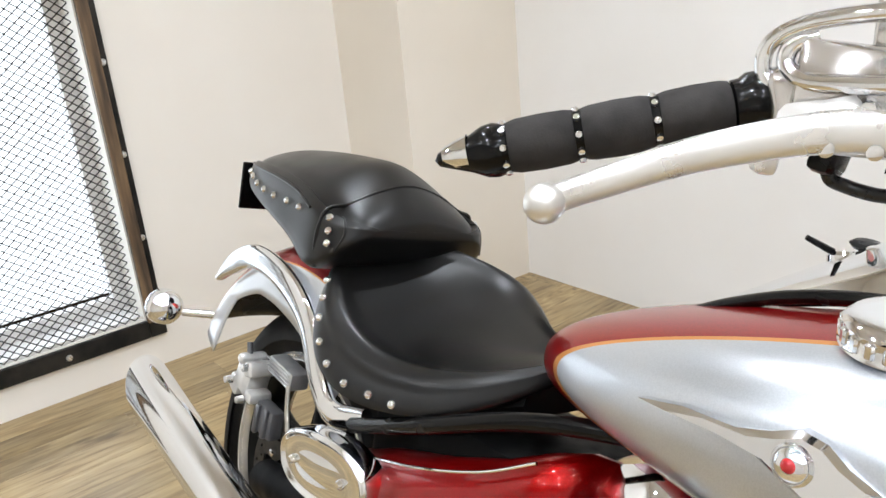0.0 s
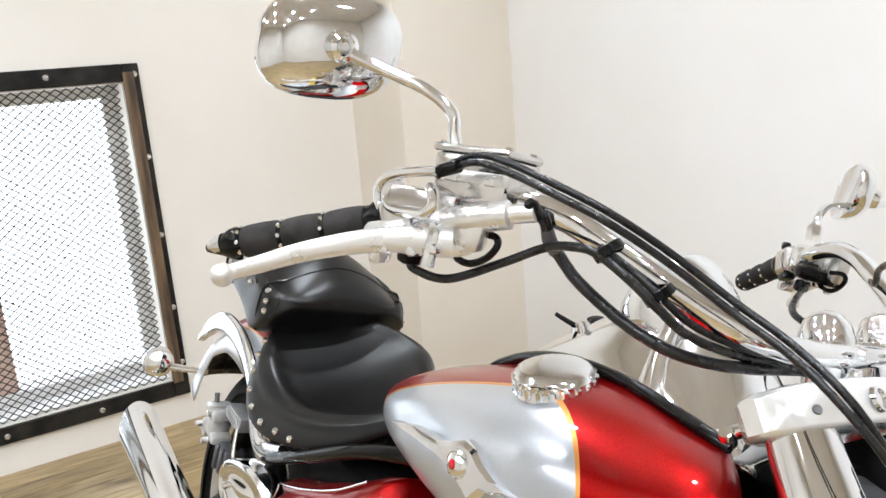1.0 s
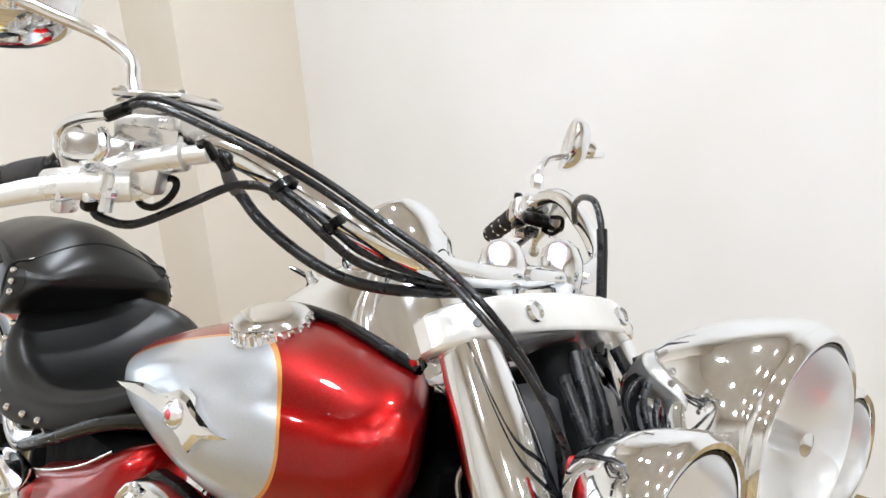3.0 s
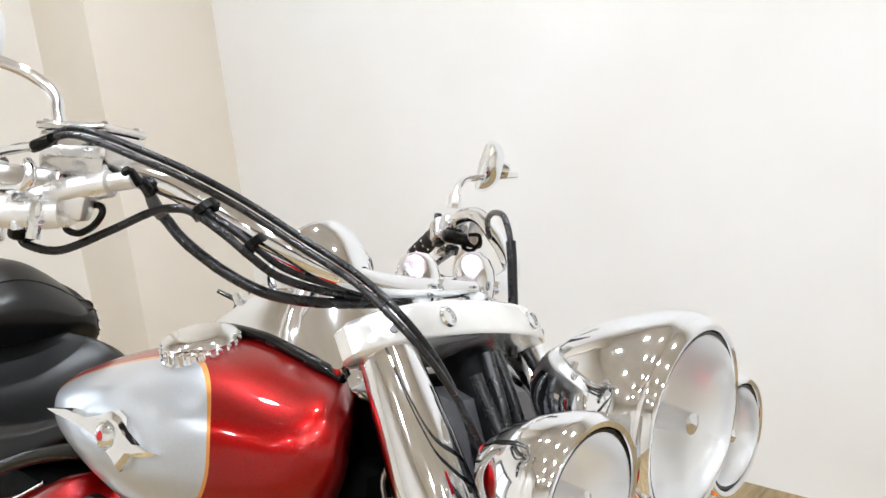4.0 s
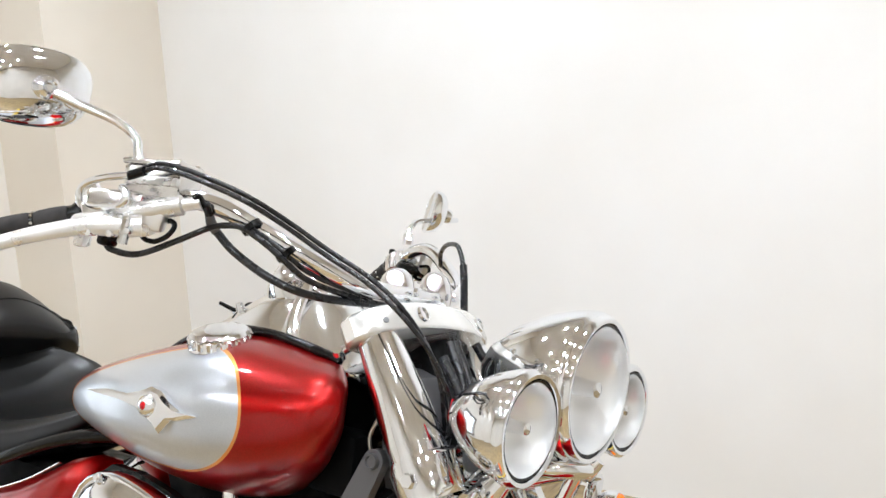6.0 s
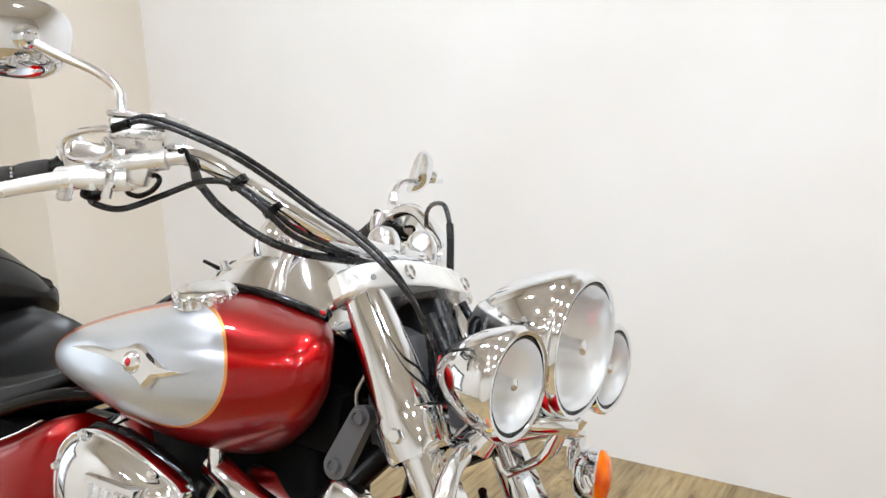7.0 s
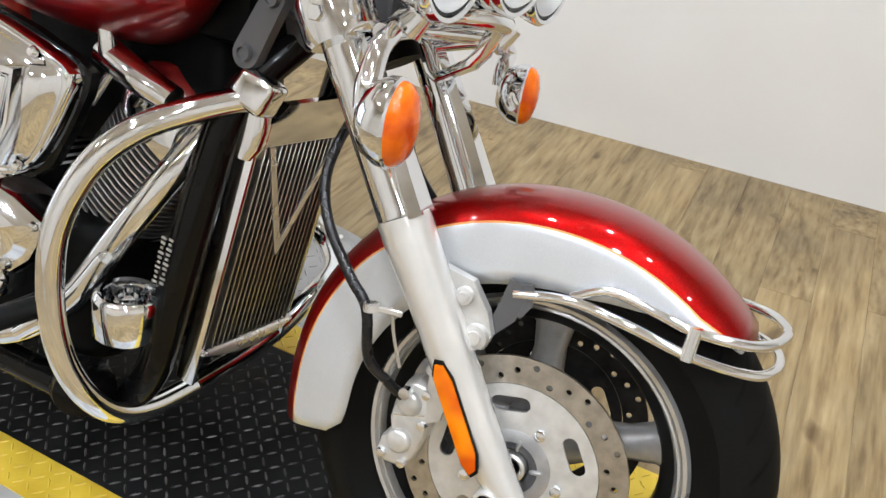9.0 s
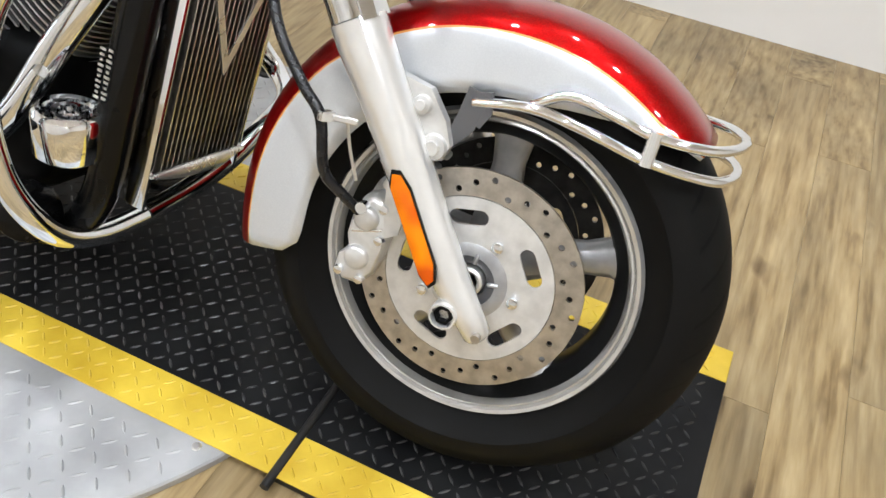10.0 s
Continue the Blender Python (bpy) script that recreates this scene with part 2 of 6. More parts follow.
# tank: silver egg-shaped panel with an orange edge on candy red
TANK = RED.copy()
TANK.name = "two_tone_tank_paint"
tn, tl, tb = nodes_of(TANK)
tc = tn.new("ShaderNodeTexCoord")
sep = tn.new("ShaderNodeSeparateXYZ")
tl.new(tc.outputs["Object"], sep.inputs[0])
px, pz = Sum(TANK, sep.outputs[0]), Sum(TANK, sep.outputs[2])
dx = px + 0.72
fwd, aft = dx.op("MAXIMUM", 0.0), dx.op("MINIMUM", 0.0)
u = fwd / 0.146 + aft / 0.348
mid = aft * 0.115 + 0.858
half = aft * 0.072 + 0.090
v = (pz - mid) / half
egg = u * u + v * v
inside = egg.op("LESS_THAN", 1.0)
edge = egg.op("LESS_THAN", 1.07)
red_out = tb.inputs["Base Color"].links[0].from_socket
m1, m2 = tn.new("ShaderNodeMix"), tn.new("ShaderNodeMix")
for k in (m1, m2):
    k.data_type = "RGBA"
tl.new(edge.out, m1.inputs[0])
tl.new(red_out, m1.inputs["A"])
m1.inputs["B"].default_value = (0.72, 0.30, 0.08, 1)
tl.new(inside.out, m2.inputs[0])
tl.new(m1.outputs["Result"], m2.inputs["A"])
flake = ramp(TANK, noise_tex(TANK, 600, 2), [(0.35, (0.525, 0.555, 0.595)), (0.65, (0.575, 0.605, 0.645))])
tl.new(flake, m2.inputs["B"])
tl.new(m2.outputs["Result"], tb.inputs["Base Color"])
tl.new((inside * 0.07 + 0.78).out, tb.inputs["Metallic"])
tl.new((inside * -0.02 + 0.34).out, tb.inputs["Roughness"])

# ---- building helpers ----
def vec(p):
    return Vector(p)


def finish(bm, smooth=True):
    bmesh.ops.recalc_face_normals(bm, faces=bm.faces)
    for f in bm.faces:
        f.smooth = smooth
    return bm


def part(name, bm, mats, parent=None, label="", sharp=40.0):
    """Links a bmesh as one mesh object under a thing or a part."""
    me = bpy.data.meshes.new(name)
    bm.normal_update()
    lim = radians(sharp)
    for e in bm.edges:
        e.smooth = not (len(e.link_faces) == 2 and e.calc_face_angle(0.0) > lim)
    bm.to_mesh(me)
    bm.free()
    for m in mats if isinstance(mats, (list, tuple)) else [mats]:
        me.materials.append(m)
    ob = new(name, me)
    if parent is not None:
        ob.parent = parent
    if label:
        tagged(ob, label)
    return ob


def share(ob, m, parent=None):
    """A second object on the same mesh."""
    o = new(ob.name.split(".")[0], ob.data)
    o.parent = parent if parent is not None else ob.parent
    o.matrix_basis = m
    if "label" in ob:
        o["label"] = ob["label"]
    return o


def empty(name, m=None):
    o = new(name)
    o.empty_display_size = 0.1
    if m is not None:
        o.matrix_world = m
    return o


def spline(pts, n=8):
    """A smooth curve through the points."""
    p = [vec(q) for q in pts]
    p = [2 * p[0] - p[1], *p, 2 * p[-1] - p[-2]]
    out = []
    for a, b, c, d in zip(p, p[1:], p[2:], p[3:]):
        for k in range(n):
            t = k / n
            out.append(0.5 * (2 * b + (c - a) * t + (2 * a - 5 * b + 4 * c - d) * t * t + (3 * b - a - 3 * c + d) * t ** 3))
    return out + [p[-2]]


def rings_to(bm, rings, closed=True, cap=True, mat=0):
    rows = [[bm.verts.new(q) for q in r] for r in rings]
    for r, s in zip(rows, rows[1:]):
        k = len(r)
        for i in range(k if closed else k - 1):
            f = bm.faces.new((r[i], r[(i + 1) % k], s[(i + 1) % k], s[i]))
            f.material_index = mat
    if cap and closed:
        for r in (rows[0][::-1], rows[-1]):
            f = bm.faces.new(r)
            f.material_index = mat
    return rows


def loft(rings, closed=True, cap=True, bm=None, mat=0):
    bm = bm or bmesh.new()
    rings_to(bm, rings, closed, cap, mat)
    return finish(bm)


def tube(pts, r, seg=14, n=6, bm=None, smooth=True, mat=0):
    """A tube of radius r (one, or one a point) along a smooth curve."""
    bm = bm or bmesh.new()
    c = spline(pts, n) if smooth else [vec(q) for q in pts]
    rs = r if isinstance(r, (list, tuple)) else [r] * len(pts)
    rad = np.interp(np.linspace(0, len(pts) - 1, len(c)), range(len(pts)), rs)
    side = None
    rings = []
    for i, q in enumerate(c):
        d = (c[min(i + 1, len(c) - 1)] - c[max(i - 1, 0)]).normalized()
        if side is None:
            side = d.orthogonal().normalized()
        side = (side - d * side.dot(d)).normalized()
        up = d.cross(side)
        rings.append([q + (side * math.cos(a) + up * math.sin(a)) * rad[i] for a in np.linspace(0, 2 * math.pi, seg, endpoint=False)])
    rings_to(bm, rings, True, True, mat)
    return finish(bm)


def frame_of(origin, axis, up=(0, 0, 1)):
    """A pose whose z runs along axis."""
    z = vec(axis).normalized()
    x = vec(up).cross(z)
    x = x.normalized() if x.length > 1e-4 else z.orthogonal().normalized()
    y = z.cross(x)
    return Matrix(((x.x, y.x, z.x, origin[0]), (x.y, y.y, z.y, origin[1]), (x.z, y.z, z.z, origin[2]), (0, 0, 0, 1)))


def lathe(profile, m=Matrix(), seg=32, bm=None, squash=(1, 1), mat=0):
    """Turns (radius, height) rows round z, laid at the pose m. A first or last radius of zero closes it."""
    bm = bm or bmesh.new()
    rows = []
    for r, h in profile:
        if r < 1e-6:
            rows.append([bm.verts.new(m @ Vector((0, 0, h)))])
        else:
            rows.append([bm.verts.new(m @ Vector((r * squash[0] * math.cos(a), r * squash[1] * math.sin(a), h))) for a in np.linspace(0, 2 * math.pi, seg, endpoint=False)])
    for r, s in zip(rows, rows[1:]):
        for i in range(seg):
            j = (i + 1) % seg
            q = [r[i % len(r)], r[j % len(r)], s[j % len(s)], s[i % len(s)]]
            q = list(dict.fromkeys(q))
            if len(q) > 2:
                bm.faces.new(q).material_index = mat
    return finish(bm)


def rbox(size, m=Matrix(), bevel=0.004, seg=2, bm=None, taper=None, mat=0):
    """A box with rounded edges at the pose m. taper: the top's scale in x and y."""
    tmp = bmesh.new()
    bmesh.ops.create_cube(tmp, size=1.0)
    for v_ in tmp.verts:
        if taper and v_.co.z > 0:
            v_.co.x *= taper[0]
            v_.co.y *= taper[1]
        v_.co = Vector((v_.co.x * size[0], v_.co.y * size[1], v_.co.z * size[2]))
    if bevel > 0:
        bmesh.ops.bevel(tmp, geom=tmp.edges[:] + tmp.verts[:], offset=bevel, segments=seg, affect="EDGES", profile=0.5)
    bmesh.ops.transform(tmp, matrix=m, verts=tmp.verts)
    if bm is None:
        return finish(tmp)
    me = bpy.data.meshes.new("tmp")
    tmp.to_mesh(me)
    tmp.free()
    bm.from_mesh(me)
    bpy.data.meshes.remove(me)
    return finish(bm)


def plate(outer, holes, thick, m=Matrix(), bm=None, mat=0):
    """A flat plate with holes: 2D outlines, given a thickness along z, at the pose m."""
    tmp = bmesh.new()
    edges = []
    for loop in [outer, *holes]:
        vs = [tmp.verts.new((x, y, 0)) for x, y in loop]
        edges += [tmp.edges.new((a, b)) for a, b in zip(vs, vs[1:] + vs[:1])]
    bmesh.ops.triangle_fill(tmp, use_beauty=True, use_dissolve=False, edges=edges)
    ext = bmesh.ops.extrude_face_region(tmp, geom=tmp.faces[:])
    for v_ in ext["geom"]:
        if isinstance(v_, bmesh.types.BMVert):
            v_.co.z += thick
    bmesh.ops.transform(tmp, matrix=m @ Matrix.Translation((0, 0, -thick / 2)), verts=tmp.verts)
    if bm is None:
        return finish(tmp, False)
    me = bpy.data.meshes.new("tmp")
    tmp.to_mesh(me)
    tmp.free()
    bm.from_mesh(me)
    bpy.data.meshes.remove(me)
    return finish(bm, False)


def circle(r, n=32, c=(0, 0), a0=0.0):
    return [(c[0] + r * math.cos(a0 + 2 * math.pi * i / n), c[1] + r * math.sin(a0 + 2 * math.pi * i / n)) for i in range(n)]


def slot(c, ang, length, width, n=6):
    """An oblong hole at c whose long side runs at the angle."""
    out = []
    ca, sa = math.cos(ang), math.sin(ang)
    for end in (1, -1):
        for i in range(n + 1):
            t = -math.pi / 2 + math.pi * i / n
            lx, ly = end * (length / 2 - width / 2) + end * math.cos(t) * width / 2, end * math.sin(t) * width / 2
            out.append((c[0] + lx * ca - ly * sa, c[1] + lx * sa + ly * ca))
    return out


def oval(c, ux, uy, rx, ry, n=28, power=2.0):
    """A superellipse ring round c in the plane of ux and uy."""
    out = []
    for a in np.linspace(0, 2 * math.pi, n, endpoint=False):
        ca, sa = math.cos(a), math.sin(a)
        s = (abs(ca) ** power + abs(sa) ** power) ** (-1 / power)
        out.append(vec(c) + vec(ux) * (rx * ca * s) + vec(uy) * (ry * sa * s))
    return out


def mirror(p):
    return (p[0], -p[1], p[2])


# ---- the room ----
FLOOR_Z = -0.02
X0, X1, Y0, Y1 = -3.27, 2.7, -3.3, 1.66
PIER_X, PIER_Y = -2.85, 1.10
WIN_Y0, WIN_Y1, WIN_Z0, WIN_Z1 = -1.10, 0.155, 0.17, 1.35


def block(lo, hi, bm=None, bevel=0.0):
    size = [b - a for a, b in zip(lo, hi)]
    mid = [(a + b) / 2 for a, b in zip(lo, hi)]
    return rbox(size, pose(*mid), bevel, 1, bm)


def wall(name, lo, hi, label, mat=WALL):
    return tagged(part(name, block(lo, hi), mat), label, "wall", kind="structure")


wall("wall_north", (X0 - 0.2, Y1, FLOOR_Z - 0.1), (X1 + 0.2, Y1 + 0.2, CEILING), "long cream painted wall behind the motorcycle")
wall("wall_south", (X0 - 0.2, Y0 - 0.2, FLOOR_Z - 0.1), (X1 + 0.2, Y0, CEILING), "plain taupe painted wall opposite the motorcycle", TAUPE)
wall("wall_east", (X1, Y0, FLOOR_Z - 0.1), (X1 + 0.2, Y1, CEILING), "plain taupe painted end wall of the room", TAUPE)
west = block((X0 - 0.2, Y0, FLOOR_Z - 0.1), (X0, WIN_Y0, CEILING))
block((X0 - 0.2, WIN_Y1, FLOOR_Z - 0.1), (X0, PIER_Y, CEILING), west)
block((X0 - 0.2, WIN_Y0, FLOOR_Z - 0.1), (X0, WIN_Y1, WIN_Z0), west)
block((X0 - 0.2, WIN_Y0, WIN_Z1), (X0, WIN_Y1, CEILING), west)
tagged(part("wall_west", west, CREAM), "cream painted wall with a low window opening", "wall", kind="structure")
wall("pier", (X0 - 0.2, PIER_Y, FLOOR_Z - 0.1), (PIER_X, Y1, CEILING), "beige painted pier in the corner of the room", BEIGE)
tagged(part("ceiling", block((X0 - 0.2, Y0 - 0.2, CEILING), (X1 + 0.2, Y1 + 0.2, CEILING + 0.15)), CEIL), "plain beige painted ceiling with round spotlights", "ceiling", kind="structure")

# ceiling lights
fixture = empty("ceiling_light", pose(SPOTS[0][0], SPOTS[0][1], CEILING))
part("housing", lathe([(0.0, -0.001), (0.085, -0.001), (0.085, -0.012), (0.075, -0.03), (0.062, -0.032), (0.058, -0.012), (0.0, -0.012)], seg=24), TRIM, fixture)
tagged(fixture, "small round white ceiling spotlight", "ceiling light", "ceiling spotlights")
for sx, sy in SPOTS[1:]:
    copy_thing(fixture, pose(sx, sy, CEILING))

# window: steel frame, timber inner frame, expanded metal screen, glass
win = tagged(empty("window_1", pose(X0, 0, 0)), "low window with a bolted black steel frame and metal screen", "window", kind="structure")
FO = (WIN_Y0 - 0.065, WIN_Y1 + 0.065, WIN_Z0 - 0.07, WIN_Z1 + 0.07)


def bar(lo, hi, mat, name, parent, bevel=0.003):
    return part(name, block(lo, hi, None, bevel), mat, parent)


for lo, hi in (((0, FO[0], FO[2]), (0.016, FO[0] + 0.06, FO[3])), ((0, FO[1] - 0.06, FO[2]), (0.016, FO[1], FO[3])),
               ((0, FO[0] + 0.06, FO[2]), (0.016, FO[1] - 0.06, FO[2] + 0.065)), ((0, FO[0] + 0.06, FO[3] - 0.065), (0.016, FO[1] - 0.06, FO[3]))):
    bar(lo, hi, FRAME_BLACK, "steel_frame", win)
TIMBER = bump(vary(material("dark_brown_timber", (0.12, 0.075, 0.04), 0.6), 5, (0.05, 0.032, 0.02), (0.22, 0.14, 0.075), 6, (1, 6, 0.6)), 20, 0.2, 0.001)
for lo, hi in (((0.016, FO[1] - 0.062, FO[2] + 0.06), (0.030, FO[1] - 0.022, FO[3] - 0.03)), ((0.016, FO[0] + 0.02, FO[2] + 0.06), (0.030, FO[0] + 0.06, FO[3] - 0.03))):
    bar(lo, hi, TIMBER, "timber_strip", win)
nut = lathe([(0.0, 0.008), (0.008, 0.007), (0.011, 0.003), (0.011, 0.0), (0.0, 0.0)], frame_of((0, 0, 0), (1, 0, 0)), 10)
bolt0 = part("bolt", nut, SATIN, win, "zinc bolt head")
bolt0.matrix_basis = pose(0.016, FO[1] - 0.018, 1.38)
for by, bz in [(FO[1] - 0.016, z) for z in (1.07, 0.765, 0.47, 0.24)] + [(y, FO[2] + 0.03) for y in (-0.12, -0.45, -0.8)] + [(y, FO[3] - 0.03) for y in (-0.1, -0.4, -0.8)]:
    share(bolt0, pose(0.0165, by, bz))
# diamond screen: zigzag strands that touch at their knuckles
sc_v, sc_f = [], []
SW, SH, ST = 0.036, 0.0145, 0.0025


def strand(points):
    base = len(sc_v)
    for yy, zz in points:
        for dy, dz in ((-1, 0), (0, 1), (1, 0), (0, -1)):
            sc_v.append((dy * ST * 0.8, yy, zz + dz * ST))
    for i in range(len(points) - 1):
        for k in range(4):
            a, b = base + 4 * i + k, base + 4 * i + (k + 1) % 4
            sc_f.append((a, b, b + 4, a + 4))


rows_n = int((WIN_Z1 - WIN_Z0) / SH)
cols_n = int((WIN_Y1 - WIN_Y0) / (SW / 2))
for r in range(rows_n):
    z0 = WIN_Z0 + 0.004 + r * SH
    flip = r % 2
    strand([(WIN_Y0 + i * SW / 2, z0 + (SH if (i + flip) % 2 else 0.0) * 0.92) for i in range(cols_n + 1)])
me = bpy.data.meshes.new("screen")
me.from_pydata(sc_v, [], sc_f)
me.materials.append(FRAME_BLACK)
screen = new("screen", me)
screen.parent = win
screen.matrix_basis = pose(-0.006, 0, 0)
tagged(screen, "black expanded metal screen", kind="stuff")
part("window_sill", block((-0.195, WIN_Y0 + 0.002, WIN_Z0 + 0.001), (-0.012, WIN_Y1 - 0.002, WIN_Z0 + 0.012)), TRIM, win)
wf = block((-0.19, WIN_Y0 + 0.002, WIN_Z0 + 0.013), (-0.15, WIN_Y0 + 0.05, WIN_Z1 - 0.002))
block((-0.19, WIN_Y1 - 0.05, WIN_Z0 + 0.013), (-0.15, WIN_Y1 - 0.002, WIN_Z1 - 0.002), wf)
block((-0.19, WIN_Y0 + 0.05, WIN_Z0 + 0.013), (-0.15, WIN_Y1 - 0.05, WIN_Z0 + 0.06), wf)
block((-0.19, WIN_Y0 + 0.05, WIN_Z1 - 0.05), (-0.15, WIN_Y1 - 0.05, WIN_Z1 - 0.002), wf)
part("window_frame", wf, TRIM, win)
POST = bump(vary(material("reddish_brown_timber", (0.62, 0.45, 0.37), 0.6), 6, (0.54, 0.37, 0.30), (0.70, 0.53, 0.45), 5, (1, 5, 0.6)), 30, 0.15, 0.001)
POST_Y = (-0.460, -0.372)
part("mullion", block((-0.19, POST_Y[0], WIN_Z0 + 0.062), (-0.15, POST_Y[1], WIN_Z1 - 0.052), None, 0.004), POST, win, "reddish brown timber post between the panes")
for pane_y0, pane_y1 in ((WIN_Y0 + 0.05, POST_Y[0]), (POST_Y[1], WIN_Y1 - 0.05)):
    pane = part("pane", block((-0.175, pane_y0, WIN_Z0 + 0.06), (-0.170, pane_y1, WIN_Z1 - 0.05)), PANE, win)
    pane.visible_shadow = False

# bright overcast daylight outside the window
GLOW = bpy.data.materials.new("bright_daylight")
GLOW.use_nodes = True
gn = GLOW.node_tree.nodes
gn.clear()
em, go = gn.new("ShaderNodeEmission"), gn.new("ShaderNodeOutputMaterial")
em.inputs[0].default_value, em.inputs[1].default_value = (0.93, 0.97, 1.0, 1), 1.25
GLOW.node_tree.links.new(em.outputs[0], go.inputs[0])
back = bmesh.new()
back.faces.new([back.verts.new(p) for p in ((-7, -6, -1), (-7, 6, -1), (-7, 6, 5), (-7, -6, 5))])
tagged(part("backdrop", back, GLOW), "bright white daylight outside the window", "backdrop", kind="structure")

# turntable: round tread plate disc crossed by a black strip with yellow borders
DISC = (-0.90, 0.02, 0.70)
STRIP_Y = (-0.279, -0.199, 0.240, 0.320)
HINGE, STRIP_X = -0.184, (-1.9, 0.397)
table = tagged(empty("turntable", pose(0, 0, FLOOR_Z)), "round aluminium tread plate turntable under the motorcycle", "turntable")
part("disc", lathe([(0.0, 0.0), (DISC[2], 0.0), (DISC[2], 0.012), (DISC[2] - 0.003, 0.0155), (0.0, 0.0155)], pose(DISC[0], DISC[1], 0.001), 96), PLATE_SILVER, table)
strip = tagged(empty("wheel_strip", pose(0, 0, FLOOR_Z)), "black tread plate strip with yellow painted borders", "ramp")


def strip_part(name, xs, ys, mat):
    return part(name, block((xs[0], ys[0], 0.0168), (xs[1], ys[1], 0.0198), None, 0.001), mat, strip)


for xs in ((STRIP_X[0], HINGE - 0.004), (HINGE + 0.004, STRIP_X[1])):
    strip_part("yellow_border", xs, (STRIP_Y[0], STRIP_Y[1] - 0.0003), PLATE_YELLOW)
    strip_part("black_plate", xs, (STRIP_Y[1], STRIP_Y[2]), PLATE_BLACK)
    strip_part("yellow_border", xs, (STRIP_Y[2] + 0.0003, STRIP_Y[3]), PLATE_YELLOW)
part("backing", block((HINGE, STRIP_Y[0] + 0.002, 0.001), (STRIP_X[1] - 0.002, STRIP_Y[3] - 0.002, 0.0166)), FRAME_BLACK, strip)
part("hinge", tube([(HINGE, STRIP_Y[0] - 0.022, 0.019), (HINGE, STRIP_Y[3] + 0.022, 0.019)], 0.0075, 10, smooth=False), FRAME_BLACK, strip, "black hinge rod across the strip")


def lugs(name, inside, x_range, y_range, z, mat, parent, pitch=0.031, size=1.0):
    """Raised tread lugs, set crosswise, as one mesh."""
    vs, fs = [], []
    nx, ny = int((x_range[1] - x_range[0]) / pitch), int((y_range[1] - y_range[0]) / pitch)
    shape = [(-0.0125, 0.0, 0.0), (-0.005, -0.0026, 0.0), (0.005, -0.0026, 0.0), (0.0125, 0.0, 0.0), (0.005, 0.0026, 0.0), (-0.005, 0.0026, 0.0), (-0.007, 0, 0.0017), (0.007, 0, 0.0017)]
    faces = [(0, 1, 6), (1, 2, 7, 6), (2, 3, 7), (3, 4, 7), (4, 5, 6, 7), (5, 0, 6)]
    for i in range(nx):
        for j in range(ny):
            cx, cy = x_range[0] + (i + 0.5) * pitch, y_range[0] + (j + 0.5) * pitch
            if not inside(cx, cy):
                continue
            a = radians(45 if (i + j) % 2 else -45)
            base = len(vs)
            vs.extend((cx + size * (p * math.cos(a) - q * math.sin(a)), cy + size * (p * math.sin(a) + q * math.cos(a)), z + h) for p, q, h in shape)
            fs.extend(tuple(base + k for k in f) for f in faces)
    me_ = bpy.data.meshes.new(name)
    me_.from_pydata(vs, [], fs)
    me_.materials.append(mat)
    o = new(name, me_)
    o.parent = parent
    return tagged(o, "raised tread lugs", kind="stuff")


def in_disc(x, y):
    return math.hypot(x - DISC[0], y - DISC[1]) < DISC[2] - 0.02 and not STRIP_Y[0] - 0.01 < y < STRIP_Y[3] + 0.01


lugs("tread", in_disc, (-1.62, -0.18), (-0.70, 0.74), 0.0165, PLATE_SILVER, table)
lugs("tread", lambda x, y: abs(x - HINGE) > 0.02, (-1.3, 0.39), (STRIP_Y[1] + 0.004, STRIP_Y[2] - 0.004), 0.0198, LUG_WORN, strip, 0.0235, 0.86)
lugs("tread", lambda x, y: abs(x - HINGE) > 0.02, (-1.3, 0.39), (STRIP_Y[0] + 0.006, STRIP_Y[1] - 0.003), 0.0198, PLATE_YELLOW, strip, 0.0235, 0.86)
lugs("tread", lambda x, y: abs(x - HINGE) > 0.02, (-1.3, 0.39), (STRIP_Y[2] + 0.006, STRIP_Y[3] - 0.003), 0.0198, PLATE_YELLOW, strip, 0.0235, 0.86)

part("knob", lathe([(0.0, 0.030), (0.016, 0.030), (0.020, 0.026), (0.022, 0.010), (0.030, 0.006), (0.031, 0.0), (0.0, 0.0)], pose(-0.82, 0.664, 0.0165), 28), FRAME_BLACK, table, "round black knob on the tread plate")
for a in (0.55, 1.35, 2.2, 3.6, 4.35, 5.1, 5.8):
    part("screw", lathe([(0.0, 0.0025), (0.006, 0.002), (0.008, 0.0)], pose(DISC[0] + 0.665 * math.cos(a), DISC[1] + 0.665 * math.sin(a), 0.0166), 12), SATIN, table)
# ---- the motorcycle, built upright and leaned on its stand ----
LEAN_DEG = 17.5
bike = tagged(empty("motorcycle", Matrix.Translation((0, -0.099, 0)) @ pose(0, 0, 0, -LEAN_DEG)),
              "red and silver chrome-laden cruiser motorcycle leaning on its stand", "motorcycle")
RAKE = radians(32)
FD = Vector((-math.sin(RAKE), 0, math.cos(RAKE)))  # up along the fork
FN = Vector((math.cos(RAKE), 0, math.sin(RAKE)))  # forward, square to the fork
F0 = Vector((-0.183, 0, 0.612))


STEER = Matrix.Translation(F0) @ Matrix.Rotation(radians(4.0), 4, FD) @ Matrix.Translation(-F0)


def fork_at(s, y, n=0.0):
    """A point s up the fork from its slider top, y across, n ahead of its axis."""
    return F0 + FD * s + FN * n + Vector((0, y, 0))


